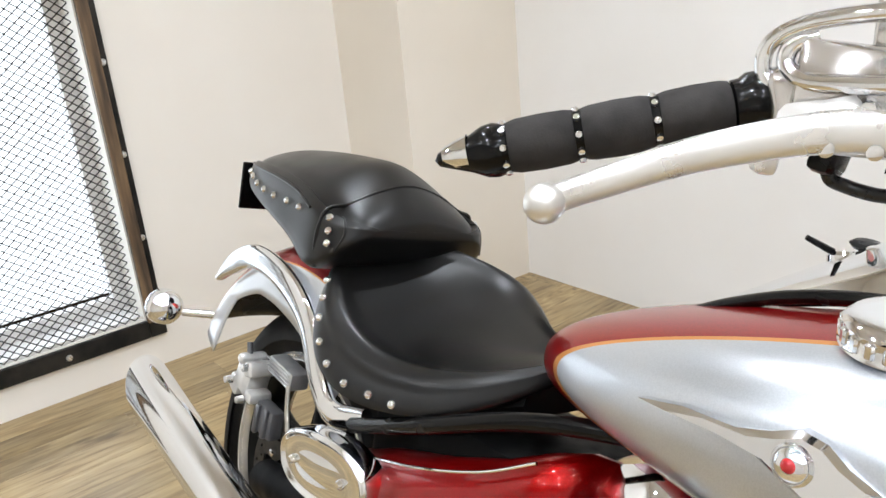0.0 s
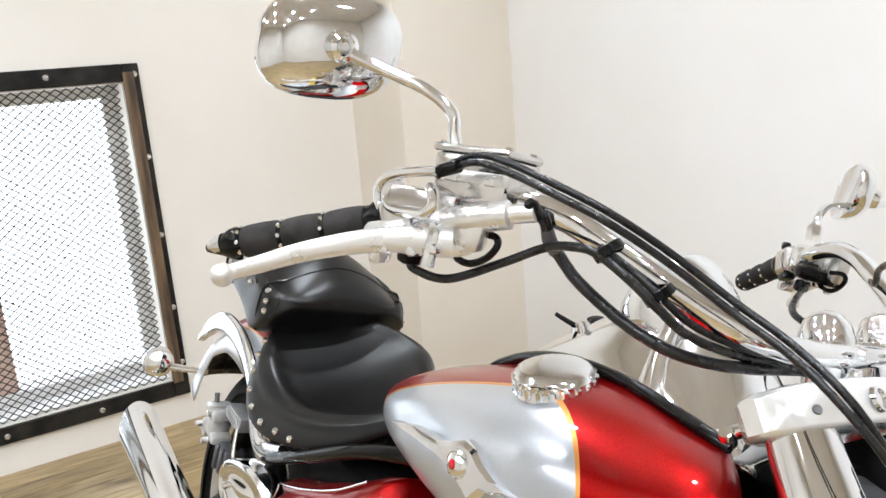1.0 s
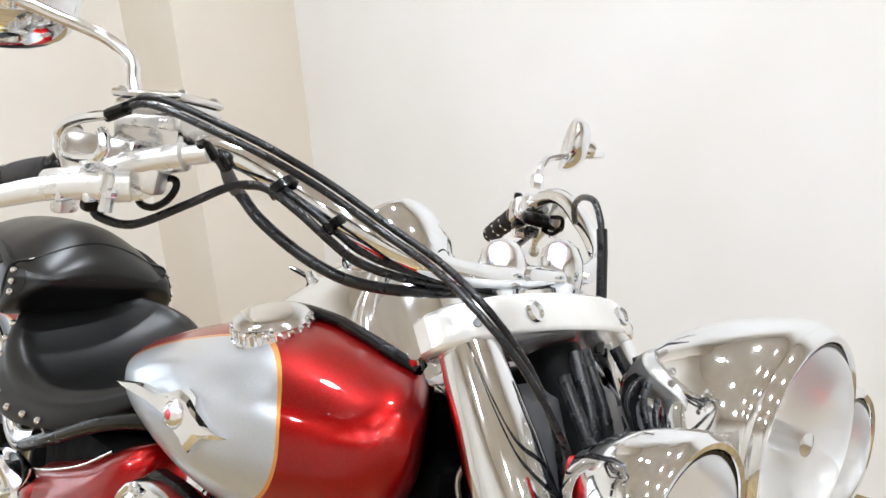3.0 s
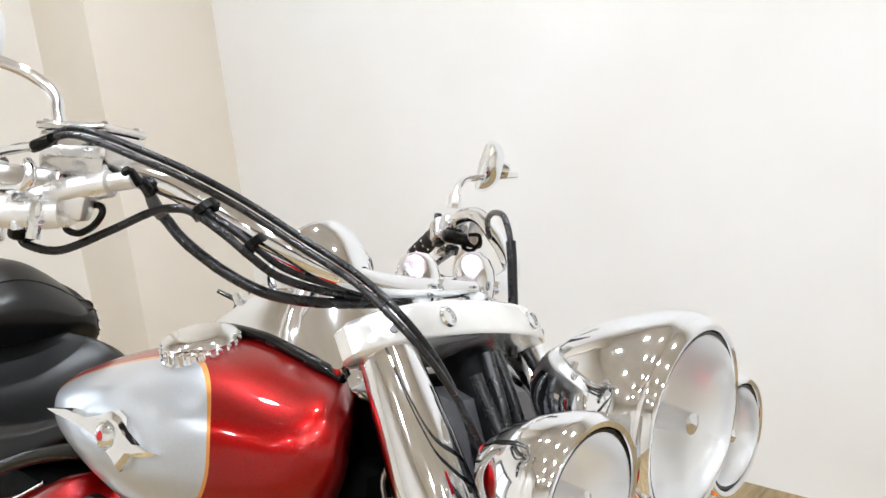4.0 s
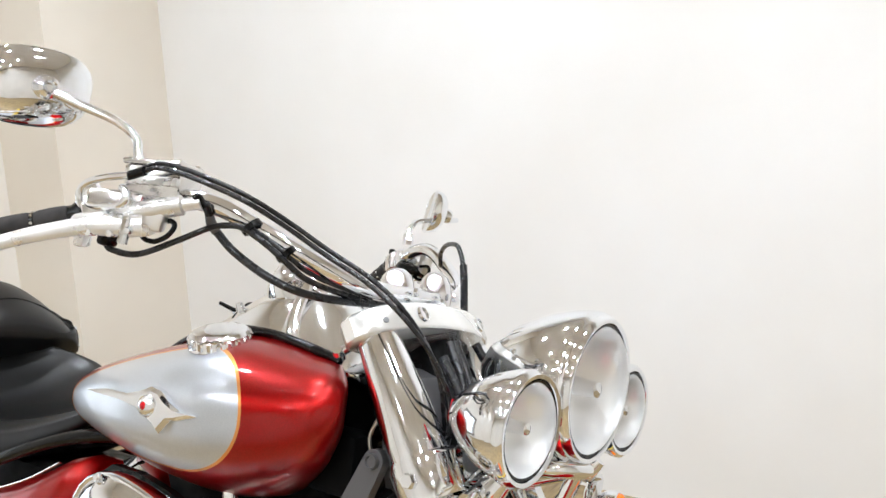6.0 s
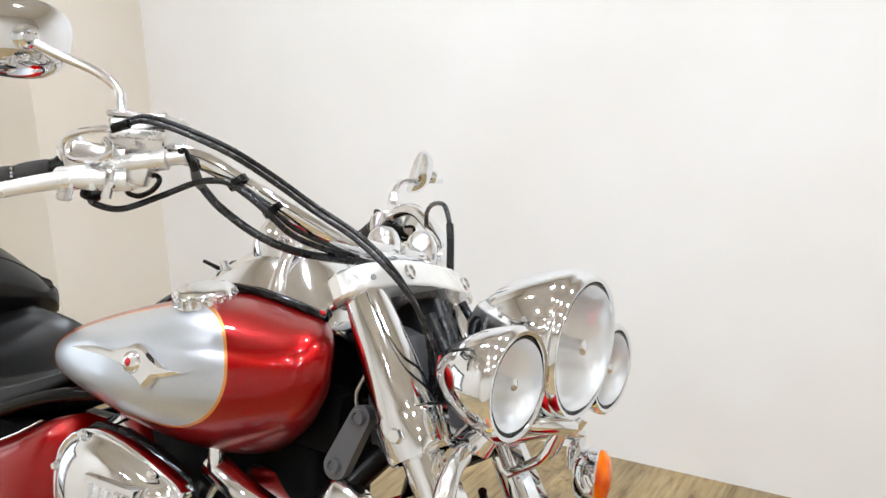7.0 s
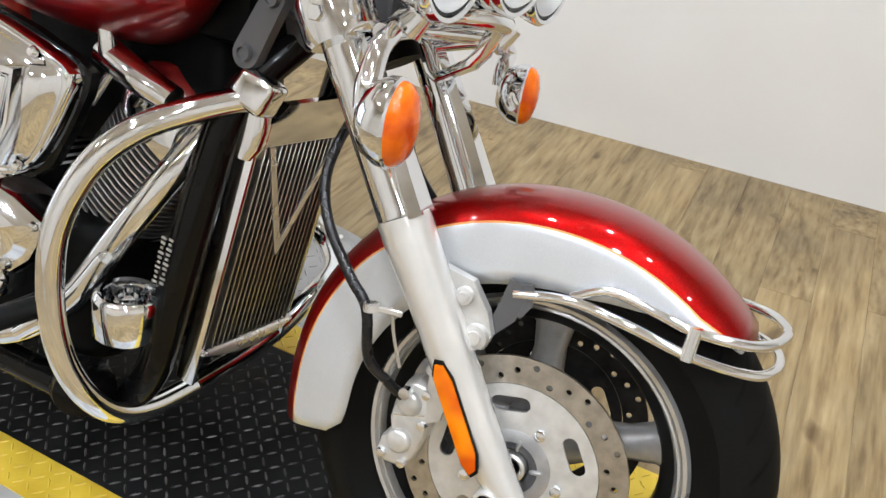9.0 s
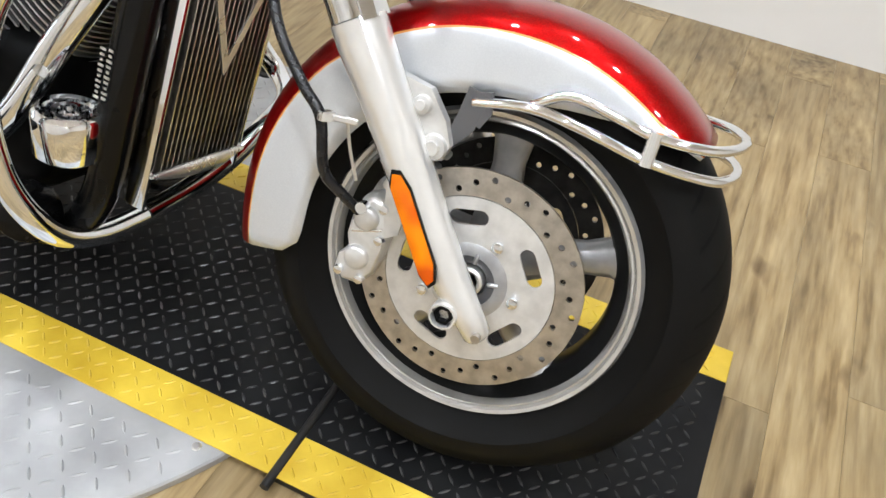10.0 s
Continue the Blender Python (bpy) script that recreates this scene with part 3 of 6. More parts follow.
def upper_at(s, sy, n=0.0):
    """A point on the upper fork leg, a little behind the steering axis."""
    return fork_at(s, (0.131 + 0.016 * s) * sy, n - 0.019)


# ---- wheels ----
def wheel_thing(name, centre, radius, width, rim_r, half, steer_label):
    c = vec(centre)
    m = frame_of(c, (0, -1, 0))  # z to the right side of the bike
    hubm = m
    # cast wheel: hub, spokes
    bm = lathe([(0.0, -0.07), (0.03, -0.07), (0.034, -0.05), (0.052, -0.035), (0.052, 0.035), (0.034, 0.05), (0.03, 0.066), (0.021, 0.068), (0.021, 0.0), (0.0, 0.0)], hubm, 36)
    wh = part(name, bm, CAST, bike, steer_label)
    n_sp = 5
    for k in range(n_sp):
        a = 2 * math.pi * k / n_sp + 0.35
        p0 = Vector((0.045 * math.cos(a), 0.045 * math.sin(a), 0))
        p1 = Vector(((rim_r - 0.03) * math.cos(a), (rim_r - 0.03) * math.sin(a), 0))
        d = (p1 - p0).normalized()
        s = Vector((-d.y, d.x, 0))
        rings = []
        for t_, w, h in ((0, 0.034, 0.030), (0.3, 0.026, 0.026), (0.65, 0.021, 0.024), (0.88, 0.026, 0.024), (1.0, 0.042, 0.026)):
            q = p0.lerp(p1, t_)
            rings.append([hubm @ v_ for v_ in oval(q, s, (0, 0, 1), w, h, 12, 3.0)])
        part("spoke", loft(rings), CAST if name == "front_wheel" else RIM_BLACK, wh)
    rim = part("rim", lathe([(rim_r - 0.034, -half + 0.02), (rim_r - 0.020, -half + 0.008), (rim_r - 0.017, -half + 0.012), (rim_r - 0.024, -0.02), (rim_r - 0.024, 0.02), (rim_r - 0.017, half - 0.012),
                             (rim_r - 0.020, half - 0.008), (rim_r - 0.034, half - 0.02), (rim_r - 0.040, 0.02), (rim_r - 0.040, -0.02), (rim_r - 0.034, -half + 0.02)], m, 72), RIM_BLACK, wh, "black painted rim barrel")
    for sgn in (-1, 1):
        part("rim_lip", lathe([(rim_r - 0.021, sgn * (half - 0.010)), (rim_r - 0.018, sgn * (half - 0.001)), (rim_r - 0.0155, sgn * (half + 0.003)), (rim_r - 0.0125, sgn * (half + 0.002)), (rim_r - 0.0115, sgn * (half - 0.001)), (rim_r - 0.0100, sgn * (half + 0.001)), (rim_r - 0.0085, sgn * (half + 0.006)), (rim_r - 0.0035, sgn * (half + 0.007)), (rim_r + 0.001, sgn * half), (rim_r - 0.010, sgn * (half - 0.012)), (rim_r - 0.021, sgn * (half - 0.010))],
                              m, 72), RIM_SILVER, rim, "bright machined rim lip", 30)
    prof = []
    tw = width / 2
    for a in np.linspace(-1, 1, 25):
        h = a * tw
        r = radius - (abs(a) ** 2.6) * 0.050
        prof.append((r, h))
    side = [(rim_r - 0.004, -half + 0.006), (rim_r + 0.008, -half - 0.004), (rim_r + 0.030, -tw + 0.006), (radius - 0.068, -tw - 0.001)]
    prof = side + prof + [(r, -h) for r, h in side[::-1]]
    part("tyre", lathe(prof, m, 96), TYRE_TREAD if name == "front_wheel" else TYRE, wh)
    return wh, m


front_wheel, FWM = wheel_thing("front_wheel", (0, 0, 0.322), 0.322, 0.150, 0.2185, 0.052, "cast alloy front wheel")
rear_wheel, RWM = wheel_thing("rear_wheel", (-1.765, 0, 0.345), 0.345, 0.140, 0.252, 0.052, "cast alloy rear wheel")


def brake_disc(m, z, r_out, parent, n_holes=36, bolts=5, slots=5, steel=STEEL, centre=CALIPER):
    """A drilled disc ring on a slotted carrier."""
    holes = []
    for k in range(n_holes):
        a = 2 * math.pi * k / n_holes
        r = r_out - (0.010, 0.018, 0.027)[k % 3]
        holes.append(circle(0.0042, 10, (r * math.cos(a), r * math.sin(a))))
    mm = m @ Matrix.Translation((0, 0, z))
    d = part("brake_disc", plate(circle(r_out, 72), [circle(r_out - 0.036, 60), *holes], 0.005, mm), steel, parent, "drilled steel brake disc")
    sl = []
    for k in range(slots):
        a = 2 * math.pi * k / slots + 0.55
        sl.append(slot((0.086 * math.cos(a), 0.086 * math.sin(a)), a + math.pi / 2, 0.052, 0.020))
    part("carrier", plate(circle(r_out - 0.037, 60), [circle(0.046, 32), *sl], 0.004, mm @ Matrix.Translation((0, 0, 0.001))), centre, d)
    for k in range(bolts):
        a = 2 * math.pi * k / bolts + 1.15
        part("bolt", lathe([(0.0, 0.010), (0.004, 0.010), (0.0075, 0.008), (0.008, 0.002), (0.0, 0.002)], mm @ pose(0.064 * math.cos(a), 0.064 * math.sin(a), 0.002), 10), CHROME, d)
    return d


brake_disc(FWM, 0.093, 0.150, front_wheel)
brake_disc(FWM, -0.093, 0.150, front_wheel, steel=SHADED_STEEL, centre=SHADED_STEEL)
brake_disc(RWM, 0.082, 0.125, rear_wheel, steel=SHADED_STEEL, centre=SHADED_STEEL)
part("hub_drum", lathe([(0.050, 0.030), (0.056, 0.050), (0.058, 0.092), (0.050, 0.098), (0.036, 0.098), (0.034, 0.060)], FWM, 36), CAST, front_wheel)
cap_ = part("hub_cover", lathe([(0.020, 0.080), (0.024, 0.092), (0.030, 0.095), (0.044, 0.098), (0.047, 0.094), (0.047, 0.080)], FWM, 32), DARK_ALLOY, front_wheel, "dark grey hub cover")
part("bearing_ring", lathe([(0.012, 0.088), (0.013, 0.098), (0.0165, 0.101), (0.020, 0.099), (0.021, 0.086)], FWM, 28), SATIN, cap_)
for k in range(5):
    a = 2 * math.pi * k / 5 + 0.2
    part("rib", rbox((0.016, 0.006, 0.006), FWM @ Matrix.Rotation(a, 4, "Z") @ Matrix.Translation((0.034, 0, 0.0985)), 0.002, 1), CAST, cap_)


# ---- fenders: a red crown, an orange line and silver sides ----
def fender(name, centre, stations, prof_of, label):
    """stations: rows of angle (degrees), outer radius, half width, side depth."""
    bm = bmesh.new()
    c = vec(centre)
    rows = []
    for ang, r, hw, depth in stations:
        a = radians(ang)
        out = Vector((math.cos(a), 0, math.sin(a)))
        ring = []
        for y, d in prof_of(hw, depth):
            ring.append(bm.verts.new(c + out * (r - d) + Vector((0, y, 0))))
        rows.append(ring)
    k = len(rows[0])
    for a_, b_ in zip(rows, rows[1:]):
        for i in range(k - 1):
            f = bm.faces.new((a_[i], a_[i + 1], b_[i + 1], b_[i]))
            j = min(i, k - 2 - i)
            f.material_index = 2 if j < 5 else 1 if j == 5 else 0
    finish(bm)
    ob = part(name, bm, [RED, STRIPE, SILVER, BLACK], bike, label, sharp=60)
    so = ob.modifiers.new("thick", "SOLIDIFY")
    so.thickness, so.offset, so.material_offset = 0.0025, -1, 3
    return ob


def fender_profile(hw, depth):
    """From the right lower edge over the crown to the left one: offsets across and down from the crown."""
    c = min(0.036, depth * 0.8)
    rim = [(1.0, depth), (1.0, c + (depth - c) * 0.75), (0.995, c + (depth - c) * 0.5), (0.985, c + (depth - c) * 0.28), (0.968, c + (depth - c) * 0.1), (0.945, c), (0.932, c * 0.93), (0.86, c * 0.64), (0.74, c * 0.36), (0.57, c * 0.16), (0.36, c * 0.05), (0.15, 0.0)]
    right = [(-hw * y, d) for y, d in rim]
    return right + [(-y, d) for y, d in right[::-1]]


FENDER = []
for ang in np.linspace(191, 47, 40):
    r = float(np.interp(ang, [44, 60, 100, 140, 160, 180, 193], [0.341, 0.343, 0.350, 0.360, 0.358, 0.354, 0.354]))
    dep = float(np.interp(ang, [47, 51, 59, 70, 83, 100, 116, 140, 157, 178, 186, 189, 191], [0.022, 0.03, 0.052, 0.080, 0.102, 0.110, 0.112, 0.120, 0.120, 0.119, 0.116, 0.108, 0.090]))
    hw = float(np.interp(ang, [44, 50, 60, 90, 150, 198], [0.070, 0.084, 0.091, 0.095, 0.098, 0.102]))
    FENDER.append((ang, r, hw, dep))
front_fender = fender("front_fender", (0, 0, 0.322), FENDER, fender_profile, "red front fender with silver sides and orange line")
REAR = []
for ang in np.linspace(58, 146, 36):
    r = float(np.interp(ang, [20, 72, 102, 132, 152, 180], [0.46, 0.49, 0.495, 0.475, 0.455, 0.43]))
    edge = float(np.interp(ang, [20, 60, 80, 95, 109, 123, 140, 149], [0.30, 0.315, 0.335, 0.364, 0.397, 0.405, 0.372, 0.362]))
    REAR.append((ang, r, 0.13, r - edge))
part("belt_pulley", lathe([(0.0, -0.085), (0.10, -0.085), (0.16, -0.078), (0.185, -0.080), (0.188, -0.098), (0.0, -0.104)], RWM, 48), ENGINE, rear_wheel, "black belt pulley")
rear_fender = fender("rear_fender", (-1.735, 0, 0.325), REAR, fender_profile, "red rear fender with silver sides")

# ---- fork ----
for sy in (-1, 1):
    y = 0.129 * sy
    b = part("fork_slider", tube([fork_at(-0.412, y, 0.006), fork_at(-0.405, y, 0.005), fork_at(-0.37, y, 0.0), fork_at(-0.33, y, -0.006), fork_at(-0.26, y, -0.012), fork_at(-0.1, y, -0.015), fork_at(-0.02, y, -0.018), fork_at(0.004, y, -0.018), fork_at(0.006, y, -0.018)], [0.012, 0.0185, 0.021, 0.0245, 0.029, 0.0315, 0.0345, 0.0345, 0.029], 24, 4, smooth=False), WHITE_ALLOY, bike, "silver fork slider")
    part("fork_cover", tube([upper_at(s, sy) for s in (0.006, 0.012, 0.20, 0.250)], [0.031, 0.0305, 0.029, 0.029], 24, 1, smooth=False), CHROME, bike, "chrome fork tube cover")
    part("fork_shroud", tube([upper_at(s, sy) for s in (0.262, 0.270, 0.285, 0.36, 0.445, 0.458)], [0.036, 0.041, 0.0415, 0.0385, 0.0315, 0.0305], 28, 1, smooth=False), CHROME, bike, "tapered chrome upper fork shroud")
    # wind guard ahead of each fork tube
    rings = []
    for s, w, n in ((0.0, 0.034, 0.033), (0.10, 0.027, 0.033), (0.22, 0.020, 0.030)):
        q = upper_at(s, sy, n) - Vector((0, 0.004 * sy, 0))
        rings.append([q + Vector((0, a * w, 0)) + FN * b_ for a, b_ in ((-1, -0.012), (-0.6, 0.0), (0.6, 0.0), (1, -0.012), (0.9, -0.015), (0.5, -0.004), (-0.5, -0.004), (-0.9, -0.015))])
    part("wind_guard", loft(rings), CHROME, bike, "chrome fork guard plate", sharp=25)
    # bottom of the slider with pinch bolts
    part("axle_clamp", lathe([(0.0, -0.022), (0.017, -0.022), (0.0185, -0.02), (0.0185, 0.019), (0.0172, 0.021), (0.0150, 0.021), (0.0140, 0.009), (0.0, 0.009)], frame_of(fork_at(-0.364, y + 0.006 * sy, -0.022), (0, sy, 0)), 28), WHITE_ALLOY, b)
    part("axle_end", lathe([(0.0, 0.006), (0.0075, 0.006), (0.0085, 0.013), (0.0130, 0.013), (0.0138, 0.008)], frame_of(fork_at(-0.364, y + 0.009 * sy, -0.022), (0, sy, 0)), 6), ENGINE, b, "dark hexagon socket of the axle")
    part("pinch_bolt", lathe([(0.0, 0.008), (0.006, 0.008), (0.007, 0.0), (0.0, 0.0)], frame_of(fork_at(-0.402, y + 0.016 * sy, 0.010), (0, sy, 0)), 8), STEEL, b)
    # orange reflector on the slider
    rp = fork_at(-0.247, y + 0.0275 * sy, -0.019)
    pl = [Vector((a, 0, b_)) for a, b_ in ((-0.013, 0.06), (-0.004, 0.077), (0.007, 0.073), (0.013, 0.05), (0.013, -0.05), (0.005, -0.072), (-0.006, -0.076), (-0.013, -0.058))]
    rot = Matrix.Rotation(-RAKE, 3, "Y")
    for nm, k, d0, d1, mt in (("reflector", 1.0, 0.001, 0.005, BLACK), ("reflector_lens", 0.84, 0.005, 0.009, AMBER)):
        rings = [[rp + rot @ Vector((q.x * k * kk, 0, q.z * (k if k == 1 else 0.93) * kk)) + Vector((0, sy * d, 0)) for q in pl] for d, kk in ((d0, 1), (d1 - 0.001, 1), (d1, 0.9))]
        if nm == "reflector":
            refl = part(nm, loft(rings), mt, bike, "orange side reflector in a black bezel", sharp=30)
        else:
            part("lens", loft(rings), mt, refl, sharp=30)

# ---- triple clamps and headstock ----
CLAMP = [(0.0, 0.044), (0.05, 0.042), (0.09, 0.036), (0.13, 0.025), (0.158, 0.010), (0.176, -0.008), (0.184, -0.026), (0.180, -0.045), (0.164, -0.059), (0.14, -0.064), (0.07, -0.062), (0.0, -0.062)]
outline = [(y, n) for y, n in CLAMP] + [(-y, n) for y, n in CLAMP[-2:0:-1]]
clamp = part("top_clamp", loft([[fork_at(s_, y * k, (n + 0.01) * k - 0.01) for y, n in outline] for s_, k in ((0.454, 0.95), (0.456, 0.985), (0.459, 1.0), (0.488, 1.0), (0.493, 0.975), (0.495, 0.94))]), WHITE_ALLOY, bike, "bright alloy top fork clamp cover", sharp=35)
for y in (-0.090, 0.090):
    part("bolt", lathe([(0.0, 0.003), (0.006, 0.0028), (0.0080, 0.0015), (0.0088, 0.0045), (0.0115, 0.0038), (0.0125, 0.0), (0.0, 0.0)], frame_of(fork_at(0.474, y, 0.0355), FN), 18), CHROME, clamp)
    part("screw_hole", lathe([(0.0, 0.001), (0.004, 0.0012), (0.0048, 0.0)], frame_of(fork_at(0.470, y * 1.73, 0.012), FN + Vector((0, y * 9, 0))), 10), DARK_ALLOY, clamp)
    part("bolt", lathe([(0.0, 0.006), (0.012, 0.005), (0.015, 0.0), (0.0, 0.0)], frame_of(fork_at(0.494, y * 1.5, -0.02), FD), 16), CHROME, clamp)
rings = []
for k in np.sin(np.linspace(-math.pi / 2, math.pi / 2, 33)):
    y = k * 0.176
    c = fork_at(0.252, y - 0.010, -0.015)
    e = 0.046 * math.sqrt(max(0.0, 1 - max(0.0, (abs(y) - 0.132) / 0.044) ** 2)) + 0.002
    rings.append([c + FN * a * e + FD * b_ for a, b_ in ((-1, -0.022), (-0.85, -0.030), (0.85, -0.030), (1, -0.022), (1, 0.022), (0.85, 0.030), (-0.85, 0.030), (-1, 0.022))])
low = part("lower_clamp", loft(rings), CHROME, bike, "chrome lower fork clamp", sharp=35)
for y in (-0.175, 0.175):
    part("bolt", lathe([(0.0, 0.012), (0.009, 0.012), (0.0105, 0.009), (0.0105, 0.0), (0.0, 0.0)], frame_of(fork_at(0.254, y * 0.995 - 0.010, -0.016), (0, math.copysign(1, y), 0.0)), 6), CHROME, low)
part("steering_head", tube([fork_at(0.20, 0, -0.02), fork_at(0.45, 0, -0.02)], 0.036, 20, smooth=False), ENGINE, bike)

# ---- fuel tank ----
TANK_ROWS = ((-1.185, 0.812, 0.790, 0.035), (-1.17, 0.834, 0.778, 0.080), (-1.13, 0.860, 0.764, 0.132), (-1.07, 0.886, 0.754, 0.175), (-1.0, 0.909, 0.745, 0.203), (-0.9, 0.938, 0.732, 0.232), (-0.8, 0.964, 0.716, 0.252),
             (-0.7, 0.984, 0.710, 0.260), (-0.62, 0.982, 0.716, 0.257), (-0.55, 0.973, 0.742, 0.246), (-0.51, 0.969, 0.762, 0.238), (-0.485, 0.965, 0.780, 0.230), (-0.469, 0.960, 0.796, 0.222), (-0.458, 0.954, 0.811, 0.213), (-0.451, 0.946, 0.827, 0.202), (-0.448, 0.934, 0.846, 0.186))
rings = []
tx = np.array([r[0] for r in TANK_ROWS])
tank_x = np.concatenate([np.linspace(-1.185, -1.07, 14), np.linspace(-1.05, -0.53, 34), np.linspace(-0.515, -0.448, 16)])
table = np.array([tank_x] + [np.interp(tank_x, tx, [r[k] for r in TANK_ROWS]) for k in (1, 2, 3)]).T
for _ in range(12):
    table[1:-1] = (table[:-2] + 2 * table[1:-1] + table[2:]) / 4
for x, zt, zb, hw in table.tolist():
    zm = zb + (zt - zb) * 0.52
    ring = []
    for a in np.linspace(0, 2 * math.pi, 56, endpoint=False):
        ca, sa = math.cos(a), math.sin(a)
        p = 2.25 if sa > 0 else 2.6
        s = (abs(ca) ** p + abs(sa) ** p) ** (-1 / p)
        y = hw * ca * s
        back = max(0.0, min(1.0, (x + 0.78) / 0.32)) ** 2.5
        ring.append(Vector((x - 0.12 * back * max(0.0, 1 - (y / 0.19) ** 2) ** 2, y, zm + (zt - zm if sa > 0 else zm - zb) * sa * s)))
    rings.append(ring)
tb_ = bmesh.new()
tank_rows = rings_to(tb_, rings, True, False)
for r in (tank_rows[0], tank_rows[-1]):
    for i in range(28):
        q = list(dict.fromkeys((r[i], r[i + 1], r[(55 - i) % 56], r[(56 - i) % 56])))
        tb_.faces.new(q)
finish(tb_)
tank = part("fuel_tank", tb_, TANK, bike, "candy red fuel tank with silver side panels", sharp=80)
sub = tank.modifiers.new("smooth", "SUBSURF")
sub.levels = sub.render_levels = 1

part("frame_gusset", rbox((0.20, 0.10, 0.17), pose(-0.50, 0, 0.865, 0, -12), 0.02, 2), ENGINE, bike)
part("frame_gusset", rbox((0.10, 0.20, 0.10), pose(-0.53, 0, 0.80), 0.02, 2), ENGINE, bike)

# ribbed neck casting behind the fork
neck_o = [(-0.425, 0.955), (-0.395, 0.945), (-0.372, 0.90), (-0.362, 0.845), (-0.370, 0.79), (-0.400, 0.765), (-0.430, 0.775), (-0.445, 0.82), (-0.452, 0.88), (-0.448, 0.93)]
for sy in (-1, 1):
    nk = part("neck_casting", loft([[Vector((-0.41 + (x + 0.41) * k, sy * y, 0.86 + (z - 0.86) * k)) for x, z in neck_o] for y, k in ((0.02, 1.0), (0.075, 1.0), (0.084, 0.92), (0.082, 0.70), (0.076, 0.62), (0.076, 0.1))]), DARK_ALLOY, bike, "dark grey ribbed neck casting", sharp=30)
    for x0, z0, x1, z1 in ((-0.44, 0.90, -0.385, 0.925), (-0.445, 0.855, -0.37, 0.87), (-0.435, 0.805, -0.37, 0.815)):
        part("rib", tube([(x0, sy * 0.078, z0), (x1, sy * 0.080, z1)], 0.006, 8, smooth=False), DARK_ALLOY, nk)
part("neck_wire", tube([(-0.455, -0.10, 0.93), (-0.440, -0.104, 0.89), (-0.452, -0.106, 0.85), (-0.436, -0.104, 0.81)], 0.0032, 8), STEEL, bike)
# filler cap
cm = frame_of((-0.722, -0.162, 0.951), (0.06, -0.34, 1))
cap = part("filler_cap", lathe([(0.0, 0.0262), (0.024, 0.0258), (0.040, 0.0246), (0.0445, 0.0225), (0.0475, 0.019), (0.0475, 0.004), (0.050, 0.0), (0.0, 0.0)], cm, 40), CHROME, bike, "round chrome filler cap with knurled edge")
for k in range(20):
    a = 2 * math.pi * k / 20
    part("knurl", rbox((0.006, 0.009, 0.015), cm @ Matrix.Rotation(a, 4, "Z") @ Matrix.Translation((0.0475, 0, 0.0105)), 0.002, 1), CHROME, cap)

# chrome tank console with speedometer
rings = []
for x, w, z, h in ((-1.03, 0.012, 0.885, 0.006), (-1.0, 0.034, 0.905, 0.020), (-0.93, 0.058, 0.937, 0.034), (-0.87, 0.076, 0.960, 0.050), (-0.82, 0.088, 0.974, 0.066), (-0.78, 0.096, 0.982, 0.084), (-0.745, 0.102, 0.985, 0.098), (-0.71, 0.108, 0.985, 0.106), (-0.67, 0.112, 0.984, 0.108),
                   (-0.63, 0.115, 0.980, 0.100), (-0.585, 0.118, 0.974, 0.080), (-0.54, 0.120, 0.966, 0.052), (-0.51, 0.114, 0.959, 0.025), (-0.495, 0.10, 0.953, 0.010)):
    ring = []
    for a in np.linspace(0, 2 * math.pi, 32, endpoint=False):
        ca, sa = math.cos(a), math.sin(a)
        p_ = 1.45 if sa > 0 else 2.0
        k_ = (abs(ca) ** p_ + abs(sa) ** p_) ** (-1 / p_)
        ring.append(Vector((x, w * ca * k_, z - 0.02 + (h if sa > 0 else 0.02) * sa * k_)))
    rings.append(ring)
console = part("tank_console", loft(rings), CHROME, bike, "chrome console on top of the tank", sharp=70)
for sy in (-1, 1):
    part("console_gasket", tube([(-1.0, 0.046 * sy, 0.895), (-0.93, 0.070 * sy, 0.928), (-0.85, 0.091 * sy, 0.957), (-0.76, 0.108 * sy, 0.975), (-0.66, 0.118 * sy, 0.977), (-0.58, 0.127 * sy, 0.968), (-0.53, 0.131 * sy, 0.960), (-0.505, 0.128 * sy, 0.953)], 0.0075, 10), BLACK, console, "black rubber edge under the console")
for sy in (-1, 1):
    part("fold", loft([oval((x, y * sy, z), (1, 0, 0), (0, 1, 0), a_, 0.010, 14) for x, y, z, a_ in ((-0.622, 0.112, 0.962, 0.030), (-0.634, 0.102, 0.984, 0.018), (-0.642, 0.090, 1.008, 0.013), (-0.648, 0.076, 1.032, 0.012), (-0.652, 0.062, 1.052, 0.010), (-0.656, 0.050, 1.066, 0.006))]), CHROME, console)
    part("front_stay", tube([(-0.560, 0.118 * sy, 0.952), (-0.530, 0.122 * sy, 0.958), (-0.500, 0.120 * sy, 0.975), (-0.476, 0.115 * sy, 0.996)], [0.010, 0.008, 0.008, 0.010], 12), CHROME, console)
    for q in ((-0.478, 0.118, 1.000), (-0.512, 0.126, 0.962)):
        part("stay_bolt", lathe([(0.0, 0.012), (0.007, 0.011), (0.010, 0.004), (0.010, -0.006), (0.0, -0.006)], frame_of((q[0], q[1] * sy, q[2]), (0.2, 0.7 * sy, 0.7)), 12), CHROME, console)
sm = frame_of((-0.694, 0, 1.056), (-1.0, 0, 0.60))
